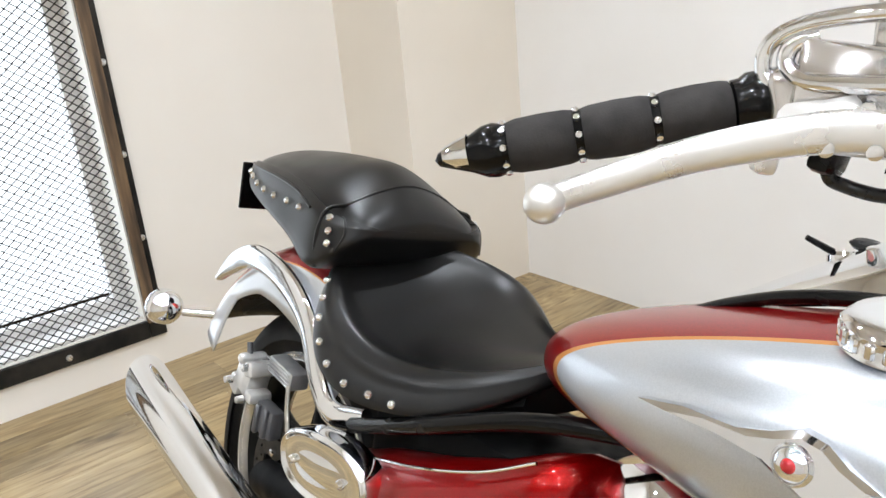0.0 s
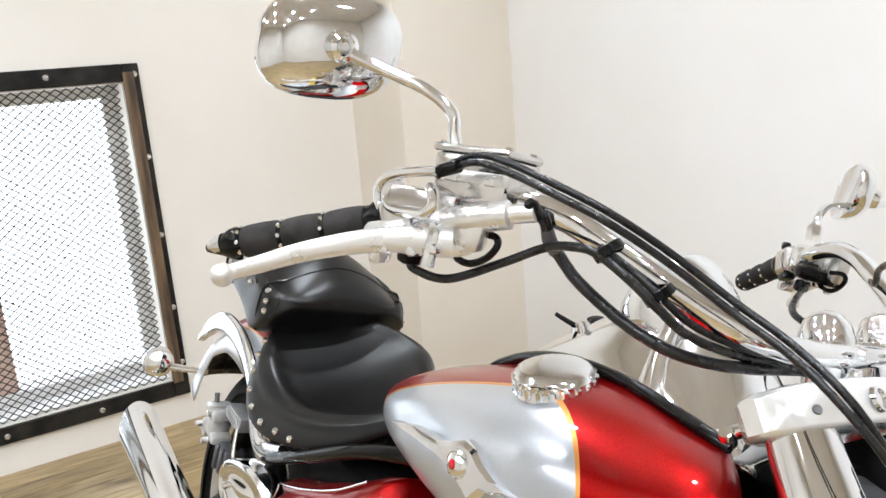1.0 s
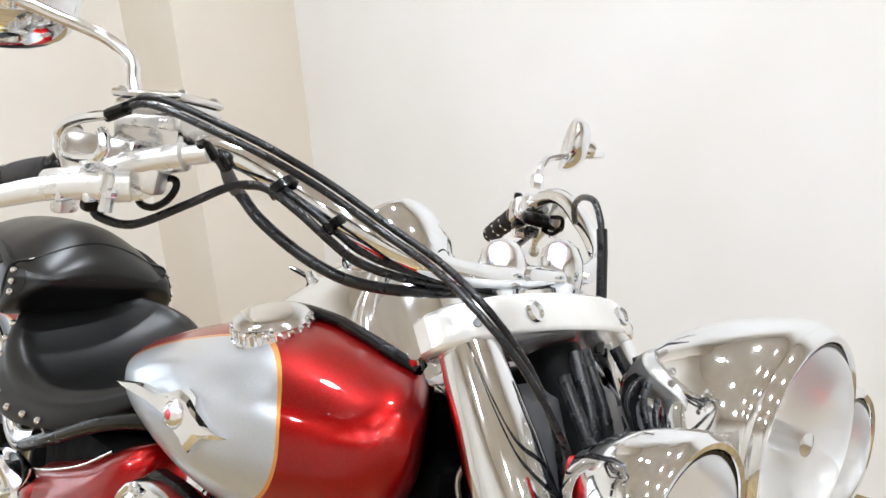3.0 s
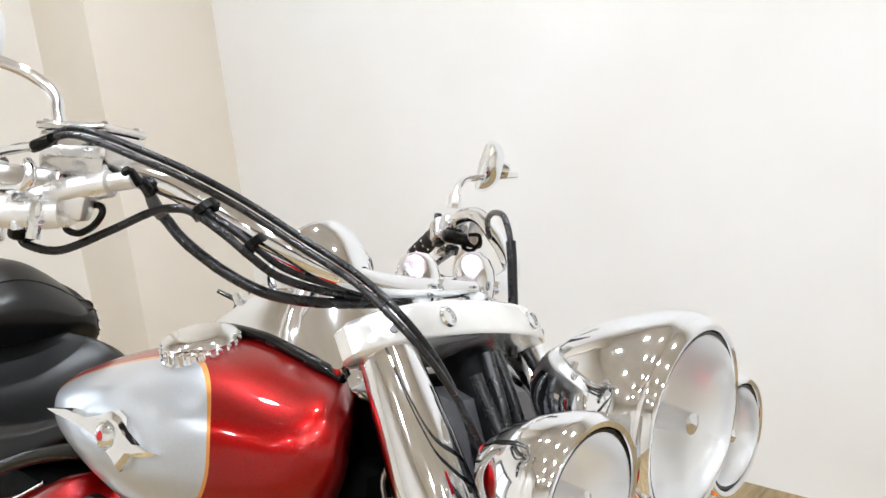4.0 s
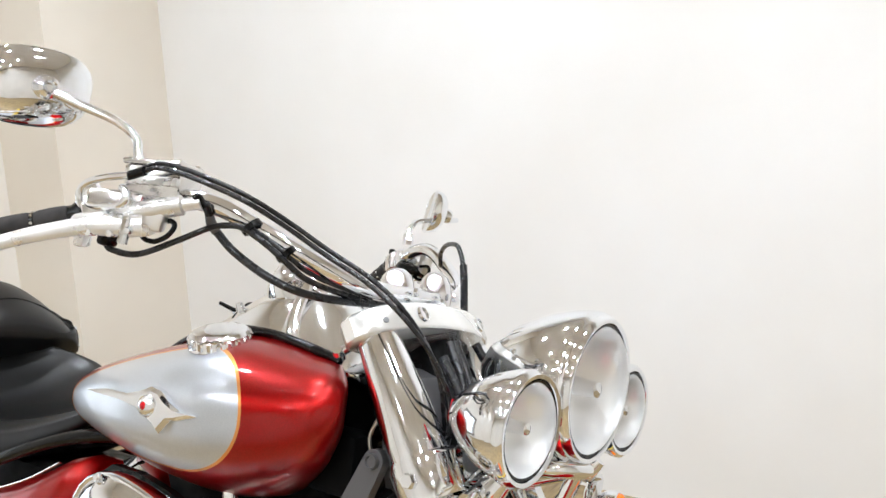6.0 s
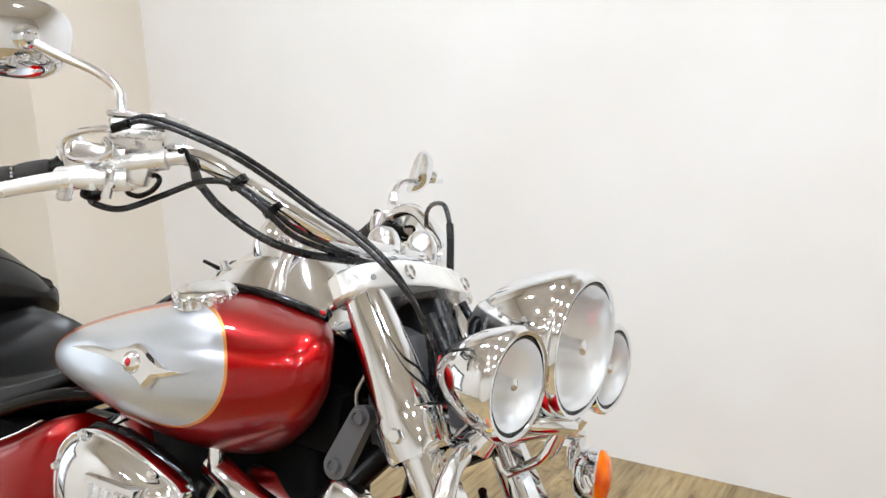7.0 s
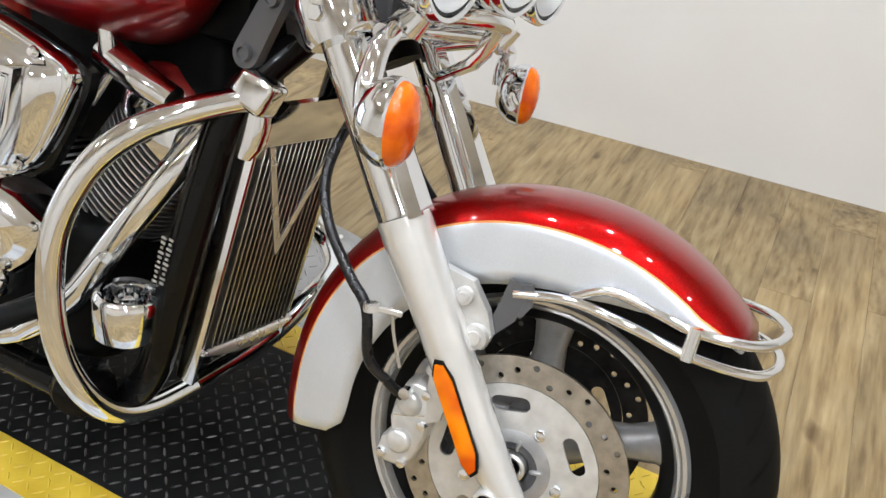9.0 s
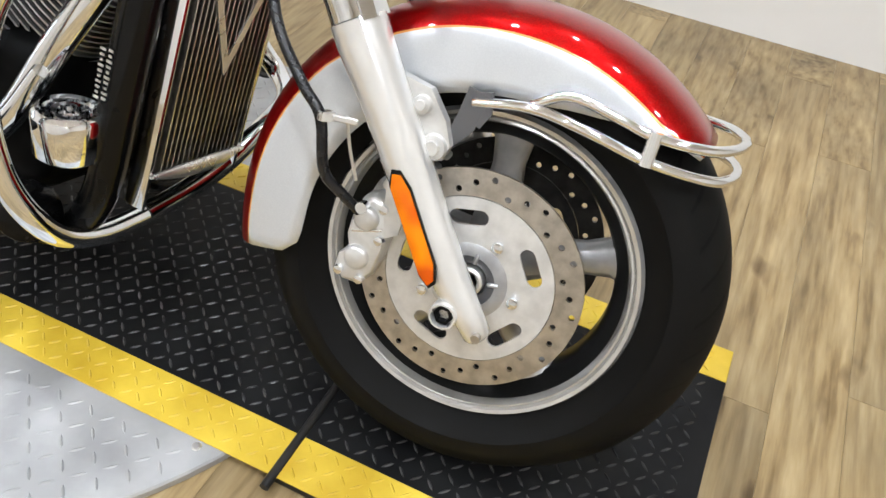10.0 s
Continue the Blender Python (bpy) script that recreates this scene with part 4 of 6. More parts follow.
speedo = part("speedometer", lathe([(0.0, 0.030), (0.058, 0.030), (0.062, 0.037), (0.068, 0.035), (0.072, 0.024), (0.071, 0.0), (0.064, -0.030), (0.050, -0.056), (0.030, -0.074), (0.0, -0.080)], sm, 48), CHROME, console, "round chrome speedometer pod", 60)
part("dial", lathe([(0.0, 0.0315), (0.057, 0.0315), (0.057, 0.030)], sm, 40), BLACK, speedo)
part("warning_lamp", lathe([(0.0, 0.016), (0.006, 0.014), (0.008, 0.0), (0.0, 0.0)], frame_of((-0.80, -0.055, 1.005), (-0.2, -0.5, 1)), 12), CHROME, console)
lock = part("ignition_lock", lathe([(0.017, -0.03), (0.017, 0.010), (0.013, 0.014), (0.0, 0.014)], frame_of((-0.850, -0.004, 0.990), (-0.2, 0, 1)), 20), CHROME, console)
part("key", tube([(-0.858, -0.016, 1.002), (-0.870, -0.027, 1.008), (-0.880, -0.036, 1.013)], [0.004, 0.0035, 0.003], 8), BLACK, lock, "black ignition key")
part("key_head", lathe([(0.0, 0.005), (0.010, 0.004), (0.013, 0.0), (0.010, -0.004), (0.0, -0.005)], frame_of((-0.836, 0.010, 1.014), (0.3, -0.3, 1)), 16, squash=(1.5, 0.9)), BLACK, lock)

# tank badge: winged chrome emblem with a red centre
bm_ = frame_of((-0.735, -0.2625, 0.853), (0.03, -1, 0.02))
badge_pts = [(-0.155, 0.004), (-0.11, 0.012), (-0.06, 0.012), (-0.032, 0.020), (-0.008, 0.030), (0.014, 0.026), (0.032, 0.014), (0.058, 0.004), (0.095, 0.002), (0.062, -0.008), (0.042, -0.012), (0.022, -0.034), (0.010, -0.026), (-0.018, -0.014), (-0.04, -0.004), (-0.09, 0.002)]

rings = [[bm_ @ Vector((x * k, y * k, h)) for x, y in badge_pts] for h, k in ((-0.012, 1.0), (0.002, 1.0), (0.006, 0.8))]
badge = part("tank_badge", loft(rings), CHROME, bike, "winged chrome tank badge", sharp=25)
part("badge_centre", lathe([(0.0, 0.012), (0.010, 0.011), (0.014, 0.007), (0.012, 0.004), (0.015, 0.008), (0.0175, 0.004), (0.0175, 0.0)], bm_ @ Matrix.Translation((-0.008, 0.002, 0.002)), 24), CHROME, badge)
part("badge_stone", lathe([(0.0, 0.0145), (0.0045, 0.0135), (0.0065, 0.011), (0.0065, 0.008)], bm_ @ Matrix.Translation((-0.008, 0.002, 0.002)), 20), DARK_RED, badge)

# ---- seats ----
CROWN = 0.55  # how round a seat's crown is: its flanks run straight below it


def seat_side(row, dished=False):
    """The right half of a seat's section, from the skirt's hem over the roll to the crown: (y, z) pairs."""
    _, ht, zt, zr, hb, zb = row
    hgt = zr - zb
    out = [(-hb * 0.90, zb - 0.002), (-hb, zb + hgt * 0.06), (-(hb * 0.72 + ht * 0.28) - 0.003, zb + hgt * 0.35), (-(hb * 0.35 + ht * 0.65) - 0.005, zb + hgt * 0.68), (-ht - 0.009, zr - hgt * 0.16), (-ht - 0.008, zr - hgt * 0.02), (-ht - 0.003, zr + (zt - zr) * 0.05)]
    for k in np.linspace(0.055, 1.0, 11):
        f = math.cos(k * math.pi / 2)
        if dished:
            low_ = min(1.0, ht / 0.15)
            out.append((-ht * 0.985 * f, zr + low_ * (0.012 + 0.009 * math.exp(-((f - 0.90) / 0.07) ** 2) - 0.016 * (1 - f * f) ** 2)))
            continue
        rise = 1 - (math.hypot(f, CROWN) - CROWN) / (math.hypot(1, CROWN) - CROWN)
        dip = 0.8 * math.exp(-((f - 0.925) / 0.06) ** 2) - 0.8 * math.exp(-((f - 1.0) / 0.03) ** 2)
        out.append((-ht * 0.985 * f, zr + (zt - zr) * (0.09 + 0.91 * rise) - dip * min(0.02, (zt - zr) * 0.2)))
    return out


def seat_row(rows, x):
    xs = [r[0] for r in rows][::-1]
    return (x,) + tuple(float(np.interp(x, xs, [r[k] for r in rows][::-1])) for k in range(1, 6))


def eased(rows, n, rounds):
    """Denser rows, with the kinks between them eased out."""
    at = np.linspace(0, len(rows) - 1, n)
    table = np.array([np.interp(at, range(len(rows)), [r[k] for r in rows]) for k in range(6)]).T
    for _ in range(rounds):
        table[1:-1] = (table[:-2] + 2 * table[1:-1] + table[2:]) / 4
    return [tuple(float(v) for v in row) for row in table]


def settle(p, ht):
    """Lays the dish of the rider's seat level while the machine leans, and narrows its left side to the oval that it has from above."""
    if p.y > 0:
        p.y *= float(np.interp(p.x, [-1.64, -1.6, -1.56, -1.52, -1.48, -1.44, -1.40, -1.36, -1.32, -1.28, -1.24, -1.2, -1.16], [0.15, 0.30, 0.58, 0.77, 0.85, 0.86, 0.80, 0.71, 0.58, 0.43, 0.28, 0.12, 0.10]))
    p.z += 0.31 * min(max(0.0, p.y + ht), 2 * ht)


def seat_mesh(rows, n, dished=False):
    rings = []
    at = np.linspace(0, len(rows) - 1, n)
    for t_ in at:
        row = tuple(float(np.interp(t_, range(len(rows)), [r[k] for r in rows])) for k in range(6))
        half_ = seat_side(row, dished)
        ring = [Vector((row[0], y, z)) for y, z in half_] + [Vector((row[0], -y, z)) for y, z in half_[-2::-1]]
        if dished:
            for q in ring:
                settle(q, row[1])
        rings.append(ring)
    return loft(rings)


def on_seat(rows, x, u, sy=-1, lift=0.0):
    """A place on a seat's side and the way out of it; u runs along the section."""
    h = seat_side(seat_row(rows, x))
    i = min(int(u), len(h) - 2)
    (y0_, z0_), (y1_, z1_) = h[i], h[i + 1]
    f = u - i
    nrm = Vector((0, -(z1_ - z0_), y1_ - y0_)).normalized()
    p = Vector((x, y0_ + (y1_ - y0_) * f, z0_ + (z1_ - z0_) * f)) + nrm * lift
    return Vector((p.x, -sy * p.y, p.z)), Vector((0, -sy * nrm.y, nrm.z))


SEAT_ROWS = [(-1.150, 0.03, 0.800, 0.785, 0.04, 0.765), (-1.17, 0.06, 0.812, 0.772, 0.075, 0.745), (-1.20, 0.096, 0.824, 0.750, 0.110, 0.712), (-1.25, 0.128, 0.838, 0.725, 0.148, 0.682), (-1.30, 0.150, 0.850, 0.708, 0.172, 0.662),
             (-1.36, 0.168, 0.862, 0.698, 0.192, 0.648), (-1.43, 0.180, 0.876, 0.697, 0.210, 0.642), (-1.50, 0.182, 0.888, 0.716, 0.212, 0.652), (-1.56, 0.174, 0.892, 0.752, 0.200, 0.684), (-1.605, 0.150, 0.890, 0.795, 0.172, 0.730),
             (-1.635, 0.11, 0.874, 0.825, 0.13, 0.780), (-1.645, 0.08, 0.860, 0.838, 0.09, 0.80)]
SEAT_ROWS = eased(SEAT_ROWS, 45, 14)
seat = part("rider_seat", seat_mesh(SEAT_ROWS, 45, True), LEATHER, bike, "broad black leather rider seat with chrome studs", sharp=80)
sub = seat.modifiers.new("smooth", "SUBSURF")
sub.levels = sub.render_levels = 1
PILLION_ROWS = [(-1.545, 0.095, 0.902, 0.886, 0.110, 0.876), (-1.552, 0.122, 0.918, 0.890, 0.138, 0.866), (-1.572, 0.146, 0.938, 0.890, 0.162, 0.842), (-1.605, 0.158, 0.962, 0.892, 0.174, 0.812), (-1.645, 0.160, 0.982, 0.902, 0.176, 0.795), (-1.685, 0.154, 0.996, 0.918, 0.170, 0.812),
                (-1.73, 0.147, 0.994, 0.930, 0.162, 0.832), (-1.80, 0.140, 0.994, 0.938, 0.155, 0.850), (-1.88, 0.129, 0.990, 0.941, 0.143, 0.868), (-1.97, 0.110, 0.981, 0.941, 0.125, 0.888), (-2.03, 0.085, 0.968, 0.940, 0.098, 0.905), (-2.055, 0.055, 0.954, 0.938, 0.065, 0.916)]
PILLION_ROWS = eased(PILLION_ROWS, 45, 6)
pillion = part("pillion_seat", seat_mesh(PILLION_ROWS, 45), LEATHER, bike, "black leather pillion seat with studded edge", sharp=80)
sub = pillion.modifiers.new("smooth", "SUBSURF")
sub.levels = sub.render_levels = 1
stud_me = lathe([(0.0, 0.0075), (0.004, 0.0065), (0.0068, 0.003), (0.007, 0.0), (0.0, -0.002)], seg=12)
stud0 = None


def along_side(rows, x, z):
    """Where along the section of a seat its side has the height z."""
    h = seat_side(seat_row(rows, x))[:8]
    return float(np.interp(z, [q[1] for q in h], range(8)))


for parent, rows, places in ((seat, SEAT_ROWS, [(-1.597, 0.792), (-1.578, 0.768), (-1.562, 0.739), (-1.533, 0.708), (-1.494, 0.685), (-1.442, 0.671), (-1.390, 0.671), (-1.345, 0.671)]),
                             (pillion, PILLION_ROWS, [(-1.985, 0.925), (-1.955, 0.919), (-1.915, 0.910), (-1.870, 0.904), (-1.815, 0.901), (-1.755, 0.900), (-1.700, 0.898), (-1.604, 0.896), (-1.596, 0.876), (-1.592, 0.856)])):
    for x, zz in places:
        u = along_side(rows, x, zz)
        for sy in (-1, 1):
            p, nrm = on_seat(rows, x, u, sy, 0.0005)
            if rows is SEAT_ROWS:
                settle(p, seat_row(rows, x)[1])
            m = frame_of(p, nrm)
            if stud0 is None:
                stud0 = part("stud", stud_me, CHROME, parent, "domed chrome stud")
                stud0.matrix_basis = m
            else:
                share(stud0, m, parent)
part("seat_bracket", rbox((0.008, 0.10, 0.10), pose(-2.075, -0.04, 0.885), 0.003, 2), BLACK, bike, "black bracket behind the pillion seat")


def welt(rows, along, r, parent):
    """A raised seam over a seat from one hem to the other: rows of x and place along the section."""
    right = [on_seat(rows, x, u, -1, -0.001)[0] for x, u in along]
    return part("seam", tube(right + [Vector((p.x, -p.y, p.z)) for p in right[-2::-1]], r, 8, 4), LEATHER, parent)


welt(PILLION_ROWS, [(-1.622, 0.6), (-1.624, 2.5), (-1.622, 4.5), (-1.618, 7), (-1.612, 11), (-1.606, 14), (-1.604, 16.9)], 0.0034, pillion)
for sy in (-1, 1):
    part("seam", tube([on_seat(PILLION_ROWS, x, u, sy, -0.001)[0] for x, u in ((-1.578, 1.2), (-1.570, 2.5), (-1.571, 4.0), (-1.574, 5.5), (-1.585, 7.5), (-1.602, 8.6))], 0.0022, 8, 4), LEATHER, pillion)
for rows, parent, xs in ((PILLION_ROWS, pillion, (-1.66, -1.72, -1.80, -1.88, -1.96, -2.03)),):
    for sy in (-1, 1):
        part("seam", tube([on_seat(rows, x, 4.9, sy, 0.0)[0] for x in xs], 0.0028, 8, 5), LEATHER, parent)

# ---- under the seat ----
for sy in (-1, 1):
    part("frame_rail", tube([(-1.47, 0.155 * sy, 0.588), (-1.3, 0.168 * sy, 0.655), (-1.1, 0.15 * sy, 0.735), (-0.9, 0.10 * sy, 0.77), (-0.6, 0.06 * sy, 0.80), (-0.42, 0.03 * sy, 0.86)], 0.0125, 16), BLACK, bike)
    rings = []
    for x, zt, zb, w in ((-1.50, 0.525, 0.40, 0.12), (-1.47, 0.545, 0.37, 0.155), (-1.38, 0.583, 0.36, 0.18), (-1.26, 0.622, 0.37, 0.19), (-1.15, 0.665, 0.40, 0.189), (-1.08, 0.702, 0.44, 0.185), (-1.04, 0.715, 0.50, 0.17), (-1.02, 0.705, 0.55, 0.14)):
        rings.append([Vector((x, sy * (w - 0.055 + 0.055 * math.cos(a)), (zt + zb) / 2 + (zt - zb) / 2 * (abs(math.sin(a)) ** 0.6) * math.copysign(1, math.sin(a)))) for a in np.linspace(0, 2 * math.pi, 24, endpoint=False)])
    cover = part("side_cover", loft(rings), RED, bike, "candy red side cover with an added highlight strip along its edge", sharp=60)
    # thin chrome strip added to imitate the highlight on the cover's top edge
    part("trim_strip", tube([(-1.47, sy * 0.146, 0.540), (-1.38, sy * 0.173, 0.574), (-1.26, sy * 0.184, 0.612), (-1.15, sy * 0.183, 0.655), (-1.07, sy * 0.176, 0.700)], 0.0022, 8), CHROME, cover)
    # fender strut
    cs = spline([(-1.455, 0, 0.600), (-1.55, 0, 0.576), (-1.605, 0, 0.615), (-1.665, 0, 0.705), (-1.765, 0, 0.757), (-1.885, 0, 0.770), (-1.97, 0, 0.735), (-2.02, 0, 0.695)], 5)
    rings = []
    for i, q in enumerate(cs):
        t_ = i / (len(cs) - 1)
        d_ = (cs[min(i + 1, len(cs) - 1)] - cs[max(i - 1, 0)]).normalized()
        h_ = float(np.interp(t_, [0, 0.15, 0.5, 0.85, 1], [0.018, 0.024, 0.028, 0.022, 0.006]))
        rings.append(oval(q + Vector((0, sy * 0.140, 0)), (0, 1, 0), Vector((-d_.z, 0, d_.x)), 0.011, h_, 16, 2.6))
    part("fender_strut", loft(rings), CHROME, bike, "curved chrome fender strut", sharp=60)
part("seat_pan", loft([[Vector((x, y, z)) for y, z in ((-w, zl), (-w * 0.9, zl + 0.03), (w * 0.6, zl + 0.03 + 0.26 * w), (w * 0.65, zl + 0.22 * w), (w * 0.5, zl - 0.02), (-w * 0.8, zl - 0.02))] for x, w, zl in ((-1.19, 0.08, 0.715), (-1.3, 0.14, 0.675), (-1.43, 0.17, 0.655), (-1.55, 0.16, 0.69), (-1.60, 0.12, 0.73))]), ENGINE, bike, "black seat pan")
part("battery_box", rbox((0.42, 0.24, 0.26), pose(-1.26, 0, 0.53), 0.02, 2), ENGINE, bike)
part("swingarm", tube([(-1.80, -0.105, 0.345), (-1.4, -0.125, 0.40), (-1.15, -0.10, 0.38)], [0.036, 0.045, 0.045], 16), ENGINE, bike)
part("swingarm", tube([(-1.80, 0.105, 0.345), (-1.4, 0.125, 0.40), (-1.15, 0.10, 0.38)], [0.036, 0.045, 0.045], 16), ENGINE, bike)
# rear caliper: bright casting with a dark finned block behind it, on a grey bracket
rear_cal = part("rear_caliper", rbox((0.060, 0.052, 0.062), pose(-1.872, -0.120, 0.528, 0, 20), 0.012, 2), CALIPER, bike, "silver alloy rear brake caliper", sharp=30)
for size_, at_, ang_ in (((0.040, 0.046, 0.036), (-1.905, -0.122, 0.506), 30), ((0.036, 0.058, 0.030), (-1.838, -0.124, 0.556), -12), ((0.030, 0.05, 0.024), (-1.838, -0.122, 0.500), 10), ((0.022, 0.060, 0.020), (-1.872, -0.124, 0.568), 24)):
    part("lobe", rbox(size_, pose(at_[0], at_[1], at_[2], 0, ang_), 0.008, 2), CALIPER, rear_cal, sharp=30)
block_ = part("finned_block", rbox((0.090, 0.040, 0.034), pose(-1.745, -0.116, 0.580, 0, 8), 0.005, 2), CAST, rear_cal, "grey cast block with shallow fins", sharp=30)
for k in range(4):
    part("fin", rbox((0.084, 0.006, 0.003), pose(-1.745 - 0.002 * k, -0.136, 0.569 + 0.0075 * k, 0, 8), 0.001, 1), CAST, block_)
part("bracket", rbox((0.065, 0.030, 0.060), pose(-1.792, -0.118, 0.468, 0, 6), 0.007, 2), DARK_ALLOY, rear_cal, "grey bracket plate", sharp=30)
part("bracket_rib", rbox((0.012, 0.012, 0.060), pose(-1.808, -0.136, 0.468, 0, 6), 0.003, 1), DARK_ALLOY, rear_cal)
part("bracket_rib", rbox((0.012, 0.012, 0.060), pose(-1.776, -0.136, 0.468, 0, 6), 0.003, 1), DARK_ALLOY, rear_cal)
for q in ((-1.905, 0.515), (-1.850, 0.492), (-1.838, 0.560)):
    part("bolt", lathe([(0, 0.016), (0.007, 0.014), (0.009, 0.0), (0, 0.0)], frame_of((q[0], -0.148, q[1]), (0, -1, 0)), 8), SATIN, rear_cal)
part("bleeder", tube([(-1.872, -0.13, 0.57), (-1.880, -0.13, 0.598)], 0.006, 10, smooth=False), DARK_ALLOY, rear_cal)
part("brake_line", tube([(-1.70, -0.14, 0.57), (-1.675, -0.15, 0.52), (-1.64, -0.15, 0.47), (-1.5, -0.14, 0.42)], 0.0045, 8), STEEL, bike, "steel rear brake line")
# long rounded chrome cover low beside the side cover
cover_c, cover_u, cover_v, cover_n = Vector((-1.470, -0.200, 0.518)), Vector((1, 0, 0.13)).normalized(), Vector((-0.13, -0.10, 1)).normalized(), Vector((0, -1, -0.10)).normalized()
chrome_cover = part("chrome_cover", loft([oval(cover_c + cover_n * d_, cover_u, cover_v, 0.122 * k, 0.060 * (1.9 * k - 0.9) if k > 0.7 else 0.060 * k * 0.6, 40, 2.5) for k, d_ in ((0.98, -0.035), (1.0, -0.02), (1.0, 0.0), (0.985, 0.006), (0.955, 0.009), (0.925, 0.008), (0.905, 0.004), (0.88, 0.003), (0.6, 0.006), (0.2, 0.008))]), CHROME, bike, "long rounded chrome cover with a raised rim", sharp=50)
for du in (-0.078, 0.062):
    part("bolt", lathe([(0, 0.012), (0.005, 0.0115), (0.008, 0.008), (0.0085, 0.0), (0, 0)], frame_of(cover_c + cover_u * du + cover_n * 0.003, cover_n), 14), CHROME, chrome_cover)
# rear turn signals
for sy in (-1, 1):
    st = part("rear_turn_signal", tube([(-2.06, sy * 0.10, 0.60), (-2.12, sy * 0.17, 0.595)], 0.009, 12, smooth=False), CHROME, bike, "round chrome rear turn signal on a stalk")
    part("shell", lathe([(0.0, -0.035), (0.02, -0.03), (0.036, -0.012), (0.040, 0.012), (0.038, 0.018), (0.0, 0.018)], frame_of((-2.145, sy * 0.20, 0.60), (-1, sy * 0.1, 0)), 24), CHROME, st)
    part("lens", lathe([(0.037, 0.018), (0.030, 0.030), (0.015, 0.036), (0.0, 0.038)], frame_of((-2.145, sy * 0.20, 0.60), (-1, sy * 0.1, 0)), 24), DARK_RED, st)

# ---- exhaust ----
c0, c1 = Vector((-1.05, -0.235, 0.245)), Vector((-2.095, -0.235, 0.435))
ax = (c1 - c0).normalized()
rings = []
for s_, r in ((0.0, 0.030), (0.05, 0.038), (0.4, 0.043), (0.8, 0.048), (1.0, 0.051)):
    rings.append(oval(c0.lerp(c1, s_), (0, 1, 0), (0.18, 0, 1), r, r * 1.08, 32))
end = [q + ax * (0.05 * (q.z - c1.z) / 0.056) for q in rings[-1]]
inner = [c1 + (q - c1) * 0.87 for q in end]
deep = [c1 + (q - c1) * 0.8 - ax * 0.15 for q in rings[-1]]
part("silencer", loft(rings[:-1] + [end, inner, deep]), CHROME, bike, "long slash-cut chrome silencer", sharp=35)
part("header_pipe", tube([(-0.52, -0.115, 0.625), (-0.545, -0.155, 0.555), (-0.60, -0.172, 0.46), (-0.68, -0.180, 0.335), (-0.78, -0.195, 0.255), (-0.92, -0.225, 0.235), (-1.06, -0.235, 0.245)], 0.021, 18), CHROME, bike, "chrome exhaust header pipe")
part("heat_shield", tube([(-0.60, -0.192, 0.435), (-0.66, -0.198, 0.345), (-0.74, -0.21, 0.272)], [0.012, 0.016, 0.012], 12), CHROME, bike)
part("header_pipe", tube([(-1.00, -0.12, 0.56), (-1.04, -0.18, 0.50), (-1.02, -0.215, 0.40), (-1.03, -0.232, 0.30), (-1.10, -0.236, 0.255)], 0.021, 16), CHROME, bike, "chrome exhaust header pipe")

# ---- handlebar ----
def other(p):
    """The same place on the left side of the bar, which is turned back a little."""
    k = abs(p[1]) / 0.42
    return (p[0] - 0.092 * k, -p[1], p[2] + 0.022 * k)


BAR = [(-0.455, -0.06, 1.062), (-0.458, -0.13, 1.063), (-0.474, -0.195, 1.075), (-0.512, -0.245, 1.100), (-0.556, -0.283, 1.126), (-0.600, -0.315, 1.148), (-0.655, -0.355, 1.151), (-0.738, -0.404, 1.1180), (-0.898, -0.536, 1.0475)]
inner = BAR[:-1] + [tuple(vec(BAR[-2]).lerp(vec(BAR[-1]), 0.75))]
full = [other(p) for p in inner[::-1]] + inner
part("handlebar", tube(full, 0.0135, 16), CHROME, bike, "wide pulled-back chrome handlebar")
for y in (-0.055, 0.052):
    r_ = part("riser", lathe([(0.021, -0.02), (0.021, 0.006), (0.0245, 0.014), (0.027, 0.030), (0.0265, 0.046), (0.022, 0.060), (0.013, 0.069), (0.0, 0.072)], frame_of((-0.468, y, 1.034 + 0.06 * y), (-0.15, 0, 1)), 28), CHROME, bike, "domed chrome handlebar riser", 50)
    for dx, dz in ((0.026, 0.012), (0.030, 0.034)):
        part("bolt", lathe([(0.0, 0.008), (0.006, 0.007), (0.0075, 0.0), (0.0, -0.004)], frame_of((-0.468 + dx, y, 1.034 + dz), (1, 0, 0.1)), 10), CHROME, r_)
    part("collar", lathe([(0.024, -0.022), (0.027, -0.020), (0.027, -0.008), (0.022, -0.004)], frame_of((-0.468, y, 1.034 + 0.06 * y), (-0.15, 0, 1)), 24), BLACK, r_)
